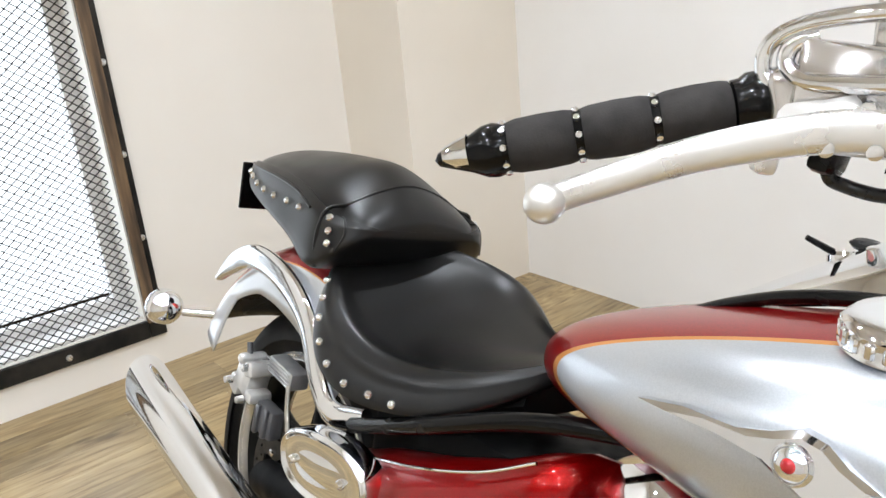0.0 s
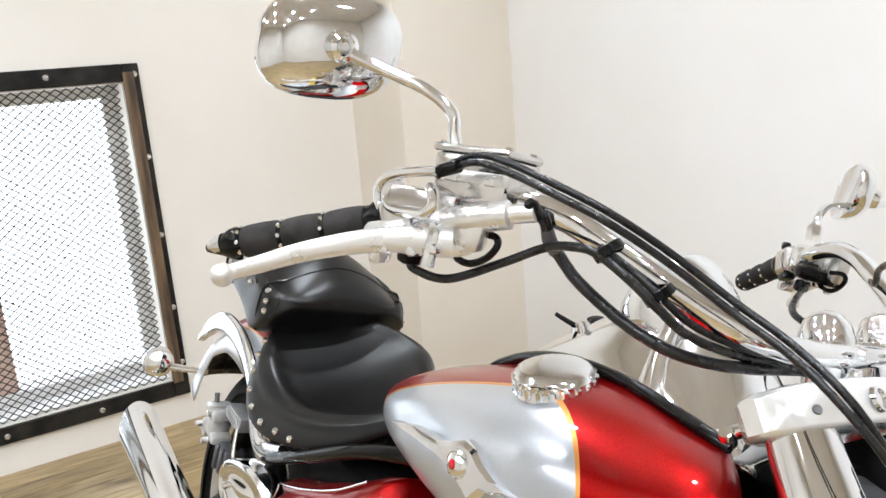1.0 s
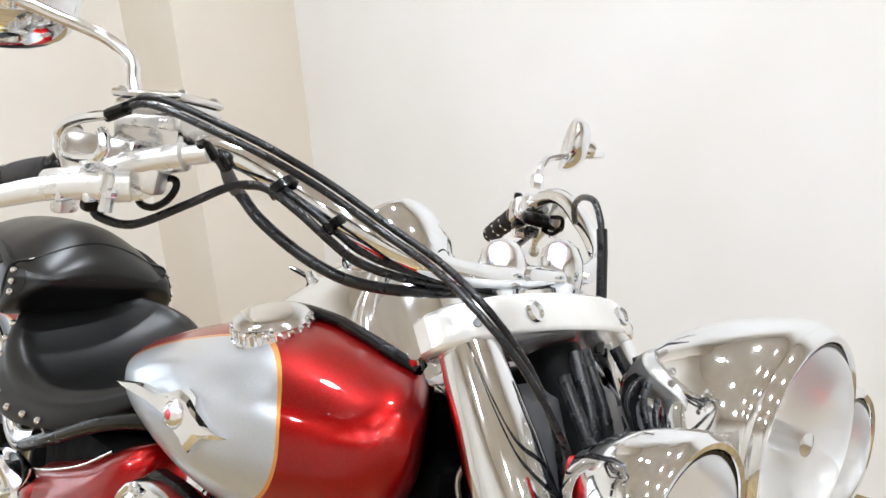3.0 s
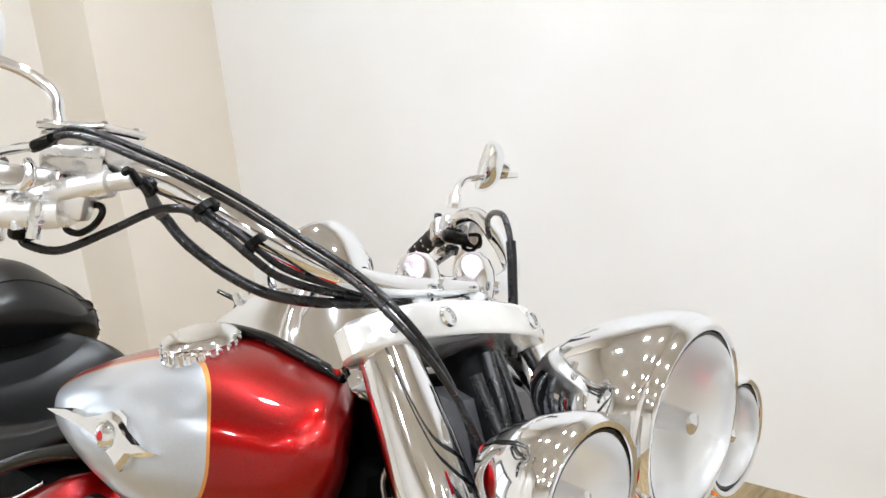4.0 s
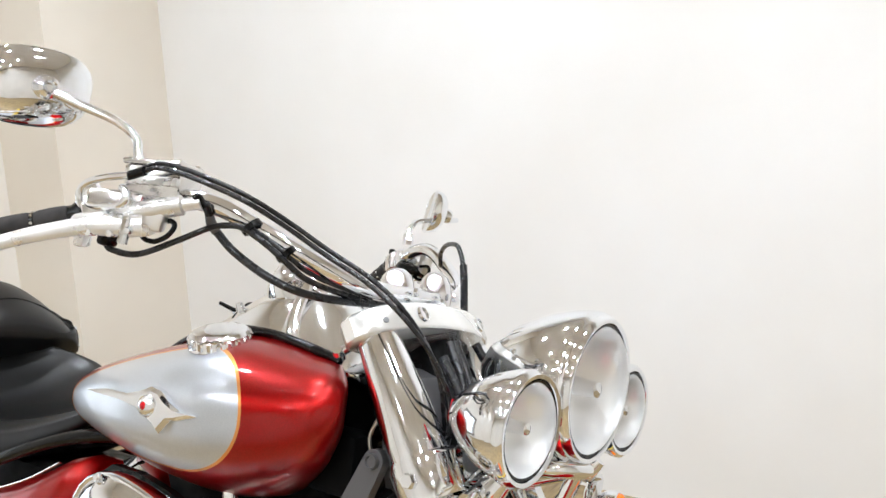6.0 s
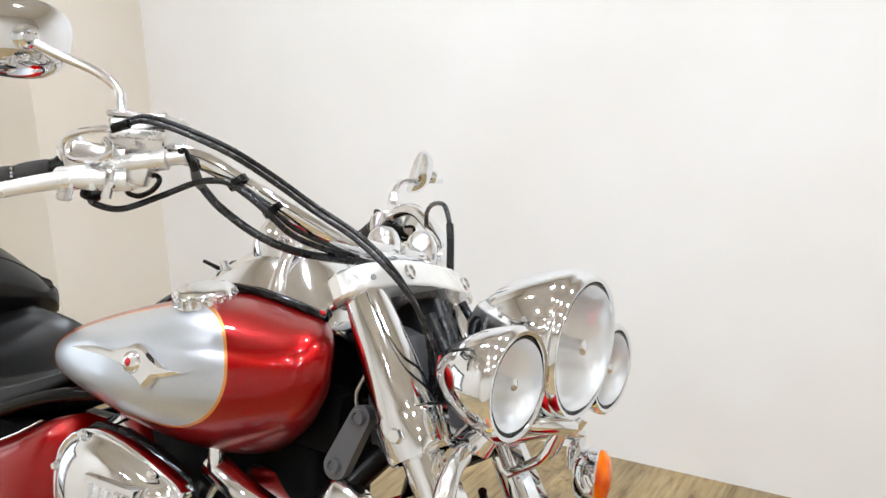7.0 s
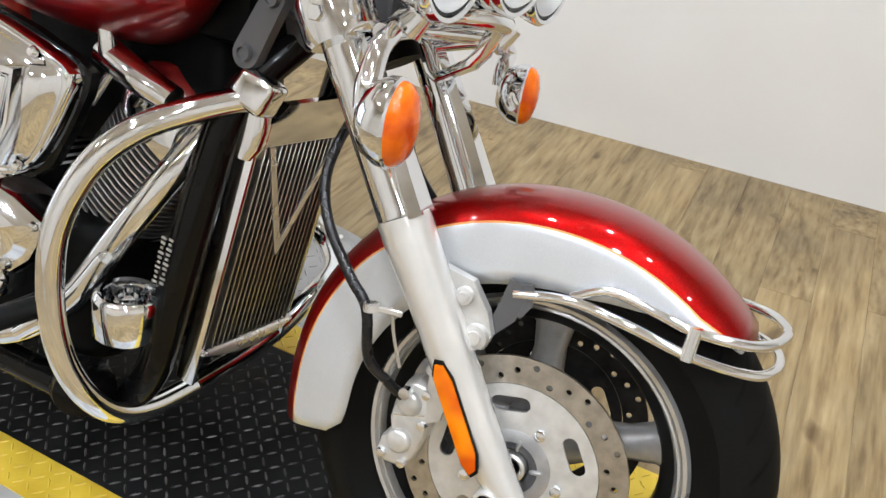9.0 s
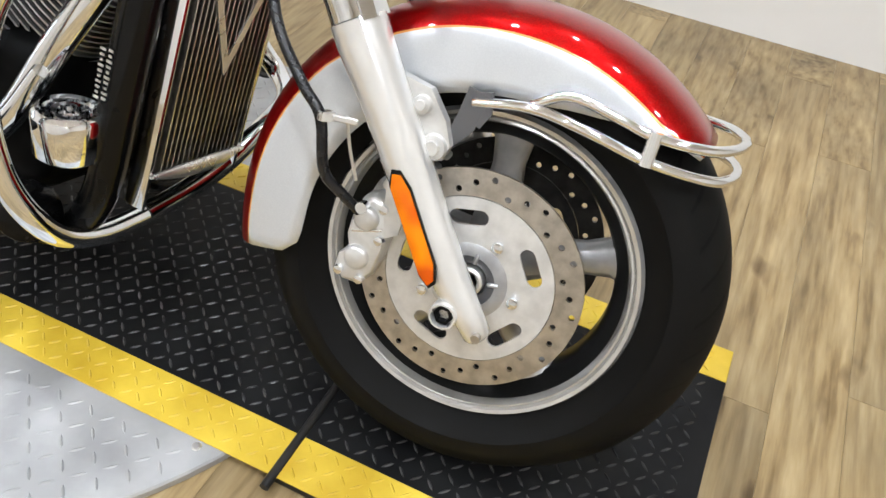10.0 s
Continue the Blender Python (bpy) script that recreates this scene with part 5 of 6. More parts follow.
for sy in (-1, 1):
    mir = (lambda q: q) if sy < 0 else other
    g0, g1 = vec(mir(BAR[-2])), vec(mir(BAR[-1]))
    d = (g1 - g0).normalized()
    gm = frame_of(g0 + d * 0.030, d)
    grip = None
    for k in range(3):
        rows = [(0.0135, 0.0), (0.0165, 0.001), (0.0176, 0.006), (0.0182, 0.022), (0.0176, 0.038), (0.0165, 0.043), (0.0135, 0.044)]
        bmg = lathe([(r, h + k * 0.048) for r, h in rows], gm, 24)
        if grip is None:
            grip = part("grip", bmg, FOAM, bike, "ribbed dark grey handlebar grip")
        else:
            part("grip_band", bmg, FOAM, grip)
        part("ring", lathe([(0.0135, 0.0430 + k * 0.048), (0.0160, 0.0435 + k * 0.048), (0.0160, 0.0485 + k * 0.048), (0.0135, 0.049 + k * 0.048)], gm, 20), BLACK, grip)
        for j in range(9):
            a = 2 * math.pi * j / 9
            part("ring_stud", lathe([(0, 0.003), (0.0022, 0.0023), (0.0028, 0.0), (0, 0)], gm @ Matrix.Rotation(a, 4, "Z") @ frame_of((0.0155, 0, 0.046 + k * 0.048), (1, 0, 0)), 8), CHROME, grip)
    part("grip_collar", lathe([(0.0135, -0.026), (0.017, -0.025), (0.0195, -0.018), (0.0195, -0.010), (0.0170, -0.006), (0.0165, -0.001), (0.0135, 0.0)], gm, 24), BLACK, grip, "black collar at the inner end of the grip")
    part("bar_end", lathe([(0.0165, 0.143), (0.0180, 0.149), (0.0170, 0.156), (0.0120, 0.166), (0.0085, 0.176), (0.0045, 0.187), (0.0, 0.190)], gm, 24), BLACK, grip, "pointed black bar end")
    part("bar_end_tip", lathe([(0.0125, 0.1665), (0.0095, 0.176), (0.0060, 0.184), (0.0, 0.186)], gm @ Matrix.Translation((0.0, 0.0012, 0.0)), 20), CHROME, grip, "bright chrome tip")
    # switch housing: two rounded halves clamped round the bar
    hc = g0.lerp(vec(mir(BAR[-3])), 0.16)
    hm = frame_of(hc, d)
    housing = part("switch_housing", rbox((0.046, 0.046, 0.050), hm @ Matrix.Translation((0, -0.002, 0.004)), 0.013, 3), POLISHED, bike, "chrome switch housing on the handlebar", sharp=50)
    part("seam", lathe([(0.0245, -0.001), (0.0252, 0.0), (0.0245, 0.001)], hm @ Matrix.Translation((0, -0.002, -0.010)), 24), BLACK, housing)
    part("switch", rbox((0.02, 0.012, 0.026), hm @ Matrix.Translation((0.010, -0.028, 0.0)), 0.004, 2), BLACK, housing)
    part("switch_loop", tube([mir(q_) for q_ in ((-0.668, -0.376, 1.098), (-0.660, -0.376, 1.091), (-0.645, -0.372, 1.089), (-0.630, -0.366, 1.097), (-0.622, -0.362, 1.110), (-0.628, -0.362, 1.118), (-0.648, -0.366, 1.117))], 0.0036, 8), BLACK, housing)
    # lever with its ball
    lp = [mir(p) for p in ((-0.648, -0.392, 1.106), (-0.690, -0.438, 1.098), (-0.735, -0.488, 1.076), (-0.766, -0.532, 1.051), (-0.777, -0.557, 1.038))]
    rings = []
    cs = spline(lp, 6)
    for i, q in enumerate(cs):
        dd = (cs[min(i + 1, len(cs) - 1)] - cs[max(i - 1, 0)]).normalized()
        side = dd.cross(Vector((0, 0, 1))).normalized()
        up_ = side.cross(dd)
        t_ = i / (len(cs) - 1)
        rings.append(oval(q, side, up_, 0.005 + 0.002 * (1 - t_), 0.0078 + 0.0065 * (1 - t_) ** 1.5, 14, 2.6))
    lev = part("lever", loft(rings), SATIN, bike, "satin alloy brake lever" if sy < 0 else "satin alloy clutch lever", sharp=60)
    part("lever_ball", lathe([(0.0115 * math.sin(t_) if 0 < k_ < 12 else 0.0, -0.0115 * math.cos(t_)) for k_, t_ in enumerate(np.linspace(0, math.pi, 13))], frame_of(lp[-1], (0, 0, 1)), 28), SATIN, lev)
    # fluid reservoir with its lid, over the master cylinder
    if sy < 0:
        rc = vec((-0.660, -0.356, 1.170))
        xa = (vec((-0.61, -0.34, 1.17)) - rc)
        mm = Matrix.Translation(rc) @ Matrix.Rotation(math.atan2(xa.y, xa.x), 4, "Z")
        res = rbox((0.084, 0.054, 0.046), mm @ Matrix.Translation((-0.004, 0, -0.003)), 0.007, 2, taper=(1.08, 1.08))
        rv = part("reservoir", res, POLISHED, bike, "square alloy brake fluid reservoir", sharp=40)
        part("lid", rbox((0.090, 0.060, 0.008), mm @ Matrix.Translation((-0.006, 0, 0.0235)), 0.003, 2), POLISHED, rv)
        for lx, ly in ((-0.044, -0.021), (0.032, -0.021), (-0.044, 0.021), (0.032, 0.021)):
            part("lid_screw", lathe([(0.0, 0.003), (0.004, 0.0025), (0.005, 0.0)], mm @ pose(lx, ly, 0.0273), 10), CHROME, rv)
        part("sight_step", rbox((0.075, 0.010, 0.012), mm @ Matrix.Translation((0.002, 0.029 * sy, -0.002)), 0.003, 2), SATIN, rv)
        part("master_cylinder", tube([mir(q) for q in ((-0.668, -0.390, 1.124), (-0.645, -0.382, 1.130), (-0.612, -0.362, 1.140), (-0.610, -0.361, 1.141), (-0.590, -0.350, 1.146))], [0.0135, 0.0135, 0.0135, 0.009, 0.009], 18, smooth=False), SATIN, rv)
        part("banjo_bolt", lathe([(0.0, 0.012), (0.0045, 0.012), (0.006, 0.009), (0.0075, 0.007), (0.0075, -0.007), (0.0, -0.007)], frame_of(mir((-0.594, -0.350, 1.147)), (0.1, 0.6 * sy, 0.5)), 12), BLACK, rv)
    lb = part("lever_bracket", loft([oval(vec(mir(q)), vec((0.55, 0.40 * -sy, 0)).normalized(), (0, 0, 1), a_, b_, 16, 3.0) for q, a_, b_ in (((-0.700, -0.440, 1.101), 0.018, 0.012), ((-0.688, -0.425, 1.102), 0.024, 0.015), ((-0.668, -0.404, 1.108), 0.026, 0.019), ((-0.652, -0.388, 1.116), 0.022, 0.022), ((-0.648, -0.378, 1.124), 0.016, 0.018))]), SATIN, bike, "satin alloy lever bracket", sharp=45)
    part("clamp_half", rbox((0.022, 0.030, 0.040), frame_of(mir((-0.642, -0.378, 1.122)), (0.2, 0, 1)) @ Matrix.Rotation(radians(30 * -sy), 4, "Z"), 0.006, 2), SATIN, lb)
    for q_ in ((-0.690, -0.436, 1.090), (-0.672, -0.418, 1.092), (-0.654, -0.406, 1.098), (-0.662, -0.404, 1.118), (-0.680, -0.420, 1.114)):
        part("bolt", lathe([(0.0, 0.008), (0.0045, 0.007), (0.0058, 0.0), (0.0058, -0.008), (0.0, -0.008)], frame_of(mir(q_), (0.35, 0.8 * sy, -0.2)), 10), CHROME, lb)
    part("switch_box", rbox((0.026, 0.016, 0.020), frame_of(mir((-0.704, -0.400, 1.086)), (0.2, 0, 1)), 0.005, 2), BLACK, lb)
    part("adjuster", rbox((0.030, 0.014, 0.022), frame_of(mir((-0.735, -0.416, 1.082)), (0.1, 0, 1)) @ Matrix.Rotation(radians(35 * -sy), 4, "Z"), 0.004, 2), SATIN, lb)
    part("pivot_bolt", lathe([(0.0, 0.019), (0.006, 0.018), (0.007, 0.014), (0.007, -0.018), (0.0, -0.019)], frame_of(mir((-0.660, -0.408, 1.098)), (0.1, 0, 1)), 12), CHROME, lb)
    # throttle tubes: an outer bend and an inner loop on the housing
    if sy < 0:
        lp2 = [(-0.650, -0.420, 1.168), (-0.690, -0.424, 1.164), (-0.722, -0.426, 1.158), (-0.740, -0.426, 1.148), (-0.744, -0.424, 1.134), (-0.736, -0.420, 1.119), (-0.722, -0.414, 1.110)]
        part("cable_guide", tube(lp2, 0.0052, 14), CHROME, housing)
        part("cable_guide", tube([(-0.664, -0.418, 1.152), (-0.653, -0.420, 1.146), (-0.650, -0.421, 1.136), (-0.660, -0.422, 1.128), (-0.690, -0.423, 1.126), (-0.718, -0.423, 1.127), (-0.730, -0.423, 1.136), (-0.728, -0.423, 1.147), (-0.716, -0.418, 1.153)], 0.0056, 12), CHROME, housing)
        part("guide_plate", rbox((0.070, 0.010, 0.042), pose(-0.694, -0.404, 1.130, 0, 0, 36), 0.004, 2), POLISHED, housing)
        part("cable_holder", tube([(-0.655, -0.419, 1.167), (-0.632, -0.412, 1.175)], 0.0062, 12, smooth=False), BLACK, housing)
    else:
        part("lever_perch", rbox((0.075, 0.030, 0.022), frame_of(mir((-0.668, -0.372, 1.108)), (0.2, 0, 1)) @ Matrix.Rotation(radians(-34), 4, "Z"), 0.008, 2), BLACK, housing)
        part("switch_body", rbox((0.050, 0.040, 0.046), frame_of(mir((-0.700, -0.388, 1.128)), (0.3, 0, 1)) @ Matrix.Rotation(radians(-34), 4, "Z"), 0.014, 3), CHROME, housing)
        part("toggle", rbox((0.014, 0.014, 0.014), frame_of(mir((-0.745, -0.40, 1.145)), (0, 0, 1)), 0.004, 2), BLACK, housing)
    # mirror
    ms = [(-0.688, -0.374, 1.178), (-0.698, -0.378, 1.205), (-0.704, -0.382, 1.228), (-0.722, -0.404, 1.246), (-0.750, -0.438, 1.258), (-0.772, -0.464, 1.268)]
    if sy > 0:
        ms = [(-0.764, 0.360, 1.190), (-0.768, 0.368, 1.212), (-0.776, 0.394, 1.234), (-0.772, 0.430, 1.244), (-0.762, 0.480, 1.253), (-0.754, 0.528, 1.262)]
    stem = part("mirror", tube(ms, [0.0085] + [0.0062] * (len(ms) - 1), 14), CHROME, bike, "chrome rear-view mirror on a bent stem")
    part("stem_nut", lathe([(0.0, 0.016), (0.0085, 0.015), (0.012, 0.010), (0.012, -0.010), (0.0, -0.010)], frame_of(vec(ms[0]), (0, 0, 1)), 6), CHROME, stem)
    mc = vec((-0.803, -0.470, 1.277)) if sy < 0 else vec((-0.772, 0.472, 1.268))
    hm = frame_of(mc, (1.0, -0.10, -0.10) if sy < 0 else (0.70, 0.71, -0.10))
    size_ = 1.0 if sy < 0 else 0.82
    rings = []
    for z, k in ((-0.016, 0.93), (-0.018, 0.985), (-0.012, 1.0), (-0.004, 0.97), (0.006, 0.85), (0.014, 0.62), (0.018, 0.3), (0.019, 0.05)):
        rings.append([hm @ Vector((x * k, y * k, z)) for x, y, _ in [tuple(q) for q in oval((0, 0, 0), (1, 0.12 * -sy, 0), (0, 1, 0), 0.076 * size_, 0.055 * size_, 32, 2.7)]])
    part("mirror_shell", loft(rings), CHROME, stem, sharp=60)
    part("mirror_boss", lathe([(0.0, 0.032), (0.004, 0.032), (0.006, 0.029), (0.010, 0.034), (0.0145, 0.031), (0.0165, 0.024), (0.0165, 0.012), (0.0, 0.01)], hm, 28), CHROME, stem)

# ---- cables and hoses along the handlebar ----
def cable(name, pts, r, label="", mat=CABLE):
    return part(name, tube(pts, r, 10), mat, bike, label)


TOP = [(-0.645, -0.414, 1.170), (-0.618, -0.406, 1.180), (-0.585, -0.396, 1.176), (-0.540, -0.382, 1.164), (-0.505, -0.352, 1.149), (-0.480, -0.305, 1.127), (-0.440, -0.262, 1.096), (-0.395, -0.236, 1.070), (-0.352, -0.222, 1.040), (-0.320, -0.200, 1.004), (-0.302, -0.170, 0.960), (-0.306, -0.130, 0.915), (-0.33, -0.09, 0.85)]
cable("throttle_cable", TOP, 0.0034, "black throttle cable along the handlebar")
cable("throttle_cable", [(x - 0.004 + 0.004 * i / 12, y + 0.006, z + 0.0074 - 0.0004 * i / 12) for i, (x, y, z) in enumerate(TOP[:9])] + [(-0.328, -0.186, 1.006), (-0.318, -0.150, 0.955), (-0.335, -0.10, 0.90), (-0.35, -0.06, 0.84)], 0.0034, "black throttle cable along the handlebar")
cable("brake_hose", [(-0.594, -0.340, 1.146), (-0.600, -0.326, 1.134), (-0.604, -0.314, 1.120), (-0.598, -0.306, 1.110), (-0.577, -0.296, 1.090), (-0.538, -0.274, 1.064), (-0.503, -0.250, 1.048), (-0.485, -0.214, 1.042), (-0.474, -0.165, 1.041), (-0.470, -0.08, 1.042), (-0.462, 0.0, 1.036), (-0.44, 0.06, 1.02)], 0.0058, "thick black brake hose below the handlebar")
cable("switch_wire", [(-0.704, -0.402, 1.080), (-0.698, -0.396, 1.072), (-0.668, -0.377, 1.070), (-0.630, -0.348, 1.094), (-0.600, -0.324, 1.116), (-0.570, -0.318, 1.122), (-0.548, -0.310, 1.120), (-0.520, -0.292, 1.102), (-0.500, -0.272, 1.082), (-0.490, -0.245, 1.065), (-0.480, -0.20, 1.054), (-0.47, -0.13, 1.046), (-0.455, -0.05, 1.036)], 0.0044, "black switch wiring below the handlebar")
cable("switch_wire", [(-0.552, -0.306, 1.126), (-0.528, -0.280, 1.108), (-0.505, -0.262, 1.090), (-0.490, -0.240, 1.074), (-0.476, -0.20, 1.062), (-0.462, -0.13, 1.05)], 0.0036, "thin black wire along the handlebar")
cable("clutch_cable", [other((-0.60, -0.35, 1.146)), (-0.60, 0.25, 1.132), (-0.57, 0.2, 1.152), (-0.527, 0.15, 1.163), (-0.481, 0.11, 1.160), (-0.463, 0.1, 1.143), (-0.454, 0.098, 1.121)], 0.0042, "thin black clutch hose looped over the handlebar")
cable("hose_sleeve", [(-0.455, 0.098, 1.126), (-0.450, 0.098, 1.10), (-0.447, 0.1, 1.07), (-0.443, 0.1, 1.04), (-0.43, 0.09, 0.98)], 0.0066, "black rubber sleeve on the clutch hose")
cable("switch_wire", [other((-0.700, -0.396, 1.082)), (-0.70, 0.24, 1.075), (-0.64, 0.20, 1.06), (-0.56, 0.12, 1.05), (-0.48, 0.06, 1.04)], 0.005, "black switch wiring below the handlebar")
for q, dr in (((-0.548, -0.296, 1.124), (0.5, 0.35, -0.6)), ((-0.512, -0.262, 1.094), (0.45, 0.4, -0.6))):
    part("cable_clip", lathe([(0.0145, -0.005), (0.0175, -0.004), (0.0175, 0.004), (0.0145, 0.005)], frame_of(q, dr), 18, squash=(1.0, 0.85)), BLACK, bike, "black strap round the bar and wiring")
part("hose_fitting", tube([(-0.600, -0.326, 1.134), (-0.603, -0.318, 1.124), (-0.600, -0.310, 1.113)], [0.006, 0.0072, 0.0065], 10), DARK_ALLOY, bike)
for k, (a, b_) in enumerate((((-0.37, -0.05, 1.0), (-0.33, -0.05, 0.86)), ((-0.38, -0.02, 1.0), (-0.34, -0.01, 0.84)), ((-0.38, 0.04, 1.0), (-0.33, 0.05, 0.86)), ((-0.37, 0.075, 0.99), (-0.33, 0.07, 0.86)), ((-0.36, -0.08, 0.98), (-0.31, -0.07, 0.83)))):
    cable("wiring", [a, vec(a).lerp(vec(b_), 0.5) + Vector((0.02, 0.01 * (k % 3 - 1), 0)), b_], 0.007, "black wiring behind the headlight")

# ---- lights ----
def headlamp(name, centre, r, length, axis, label, bezel=0.012, fat=1.0):
    m = frame_of(centre, axis)
    shell = part(name, lathe([(0.0, -length), (r * 0.16, -length * 0.985), (r * 0.42, -length * 0.88), (r * 0.70 * fat, -length * 0.65), (r * 0.92 * fat, -length * 0.38), (r * 1.03 * fat, -length * 0.16), (r * 1.05 * fat, -length * 0.05), (r * 1.03 * fat, 0.002), (r, 0.006)], m, 48), CHROME, bike, label, sharp=60)
    part("bezel", lathe([(r - 0.002, -0.012), (r + 0.004, -0.010), (r + 0.006, 0.0), (r + 0.006, bezel * 0.7), (r + 0.001, bezel + 0.003), (r - 0.004, bezel + 0.002), (r - 0.006, bezel - 0.003)], m, 56), CHROME, shell)
    part("gasket", lathe([(r - 0.005, bezel - 0.003), (r - 0.006, bezel + 0.0005), (r - 0.009, bezel), (r - 0.010, bezel - 0.003)], m, 56), BLACK, shell)
    part("reflector", lathe([(r - 0.004, 0.003), (r * 0.8, -r * 0.25), (r * 0.5, -r * 0.5), (r * 0.2, -r * 0.62), (0.0, -r * 0.64)], m, 40), MIRROR, shell)
    ln = [(r - 0.009, bezel - 0.002)] + [((r - 0.009) * math.cos(t_), bezel - 0.002 + r * 0.24 * math.sin(t_)) for t_ in np.linspace(0.15, math.pi / 2, 8)]
    ln = ln[:-1] + [(0.0, ln[-1][1])]
    back_ = [(q[0] * 0.985, q[1] - 0.003) for q in ln[::-1]]
    back_[0] = (0.0, back_[0][1])
    part("lens", lathe(ln + back_[0:], m, 40), GLASS, shell, "clear domed glass lens").visible_shadow = False
    part("bulb", lathe([(0.0, -r * 0.1), (r * 0.1, -r * 0.14), (r * 0.11, -r * 0.3), (r * 0.09, -r * 0.6), (0.0, -r * 0.6)], m, 16), CHROME, shell)
    return shell, m


headlamp("headlight", (-0.172, 0.0, 0.962), 0.098, 0.175, (1, -0.08, -0.06), "large chrome teardrop headlight", fat=1.06)
for sy in (-1, 1):
    sp, m = headlamp("passing_lamp", (-0.184 + 0.008 * sy, 0.172 * sy, 0.920 + 0.012 * sy), 0.067, 0.105, (1, -0.12, -0.05), "small chrome passing lamp beside the headlight", 0.010)
    part("marker", rbox((0.012, 0.03, 0.05), m @ Matrix.Translation((0.0, 0.0, -0.085)), 0.004, 2), DARK_RED, sp)
# light bar and brackets
part("light_bar", tube([(-0.235, -0.215, 0.815), (-0.238, -0.17, 0.825), (-0.272, -0.08, 0.822), (-0.285, 0, 0.820), (-0.272, 0.08, 0.822), (-0.238, 0.17, 0.825), (-0.235, 0.215, 0.815)], 0.011, 16), CHROME, bike, "chrome light bar below the headlight")
for sy in (-1, 1):
    part("lamp_bracket", tube([(-0.225, 0.17 * sy, 0.825), (-0.205, 0.172 * sy, 0.85)], [0.018, 0.012], 16, smooth=False), CHROME, bike)
    part("bar_stay", tube([(-0.30, 0.10 * sy, 0.80), (-0.26, 0.13 * sy, 0.815), (-0.225, 0.16 * sy, 0.825)], 0.011, 12), CHROME, bike)
    lift, out = (-0.010, 0.252) if sy < 0 else (0.012, 0.214)
    ts = part("turn_signal", tube([(-0.228, 0.205 * sy, 0.818), (-0.225, 0.235 * sy, 0.805 + lift / 2), (-0.222, out * sy, 0.775 + lift), (-0.218, out * sy, 0.75 + lift)], [0.012, 0.012, 0.014, 0.016], 14), CHROME, bike, "oval chrome turn signal with an orange lens")
    tm = frame_of((-0.190, (out + 0.004) * sy, 0.742 + lift), (1, 0.0 if sy < 0 else 0.12, 0.02))
    part("shell", lathe([(0.0, -0.034), (0.016, -0.032), (0.028, -0.022), (0.035, -0.004), (0.036, 0.008), (0.033, 0.011), (0.0, 0.011)], tm, 32, squash=(1.0, 1.35)), CHROME, ts)
    part("lens", lathe([(0.0335, 0.010), (0.032, 0.018), (0.025, 0.026), (0.012, 0.0305), (0.0, 0.032)], tm, 32, squash=(1.0, 1.35)), ORANGE, ts)
# chrome visor bracket under the headlight
part("headlight_bracket", tube([(-0.30, -0.06, 0.83), (-0.24, -0.055, 0.845), (-0.19, -0.045, 0.852), (-0.17, 0, 0.85), (-0.19, 0.045, 0.852), (-0.24, 0.055, 0.845), (-0.30, 0.06, 0.83)], 0.012, 12), CHROME, bike)
part("lamp_yoke", loft([oval(q, (0, 1, 0), ey, 0.022, 0.0085, 16, 4.0) for q, ey in (((-0.290, 0.045, 0.802), (0.7, 0, 0.7)), ((-0.268, 0.045, 0.769), (0.75, 0, 0.66)), ((-0.258, 0.045, 0.764), (0.1, 0, 1)), ((-0.216, 0.045, 0.792), (-0.6, 0, 0.8)), ((-0.205, 0.045, 0.808), (-0.85, 0, 0.5)), ((-0.192, 0.045, 0.846), (-0.95, 0, 0.3)))]), CHROME, bike, "chrome yoke below the headlight")
part("headlight_mount", rbox((0.10, 0.05, 0.05), pose(-0.285, 0, 0.90, 0, 30), 0.012, 2), DARK_ALLOY, bike)

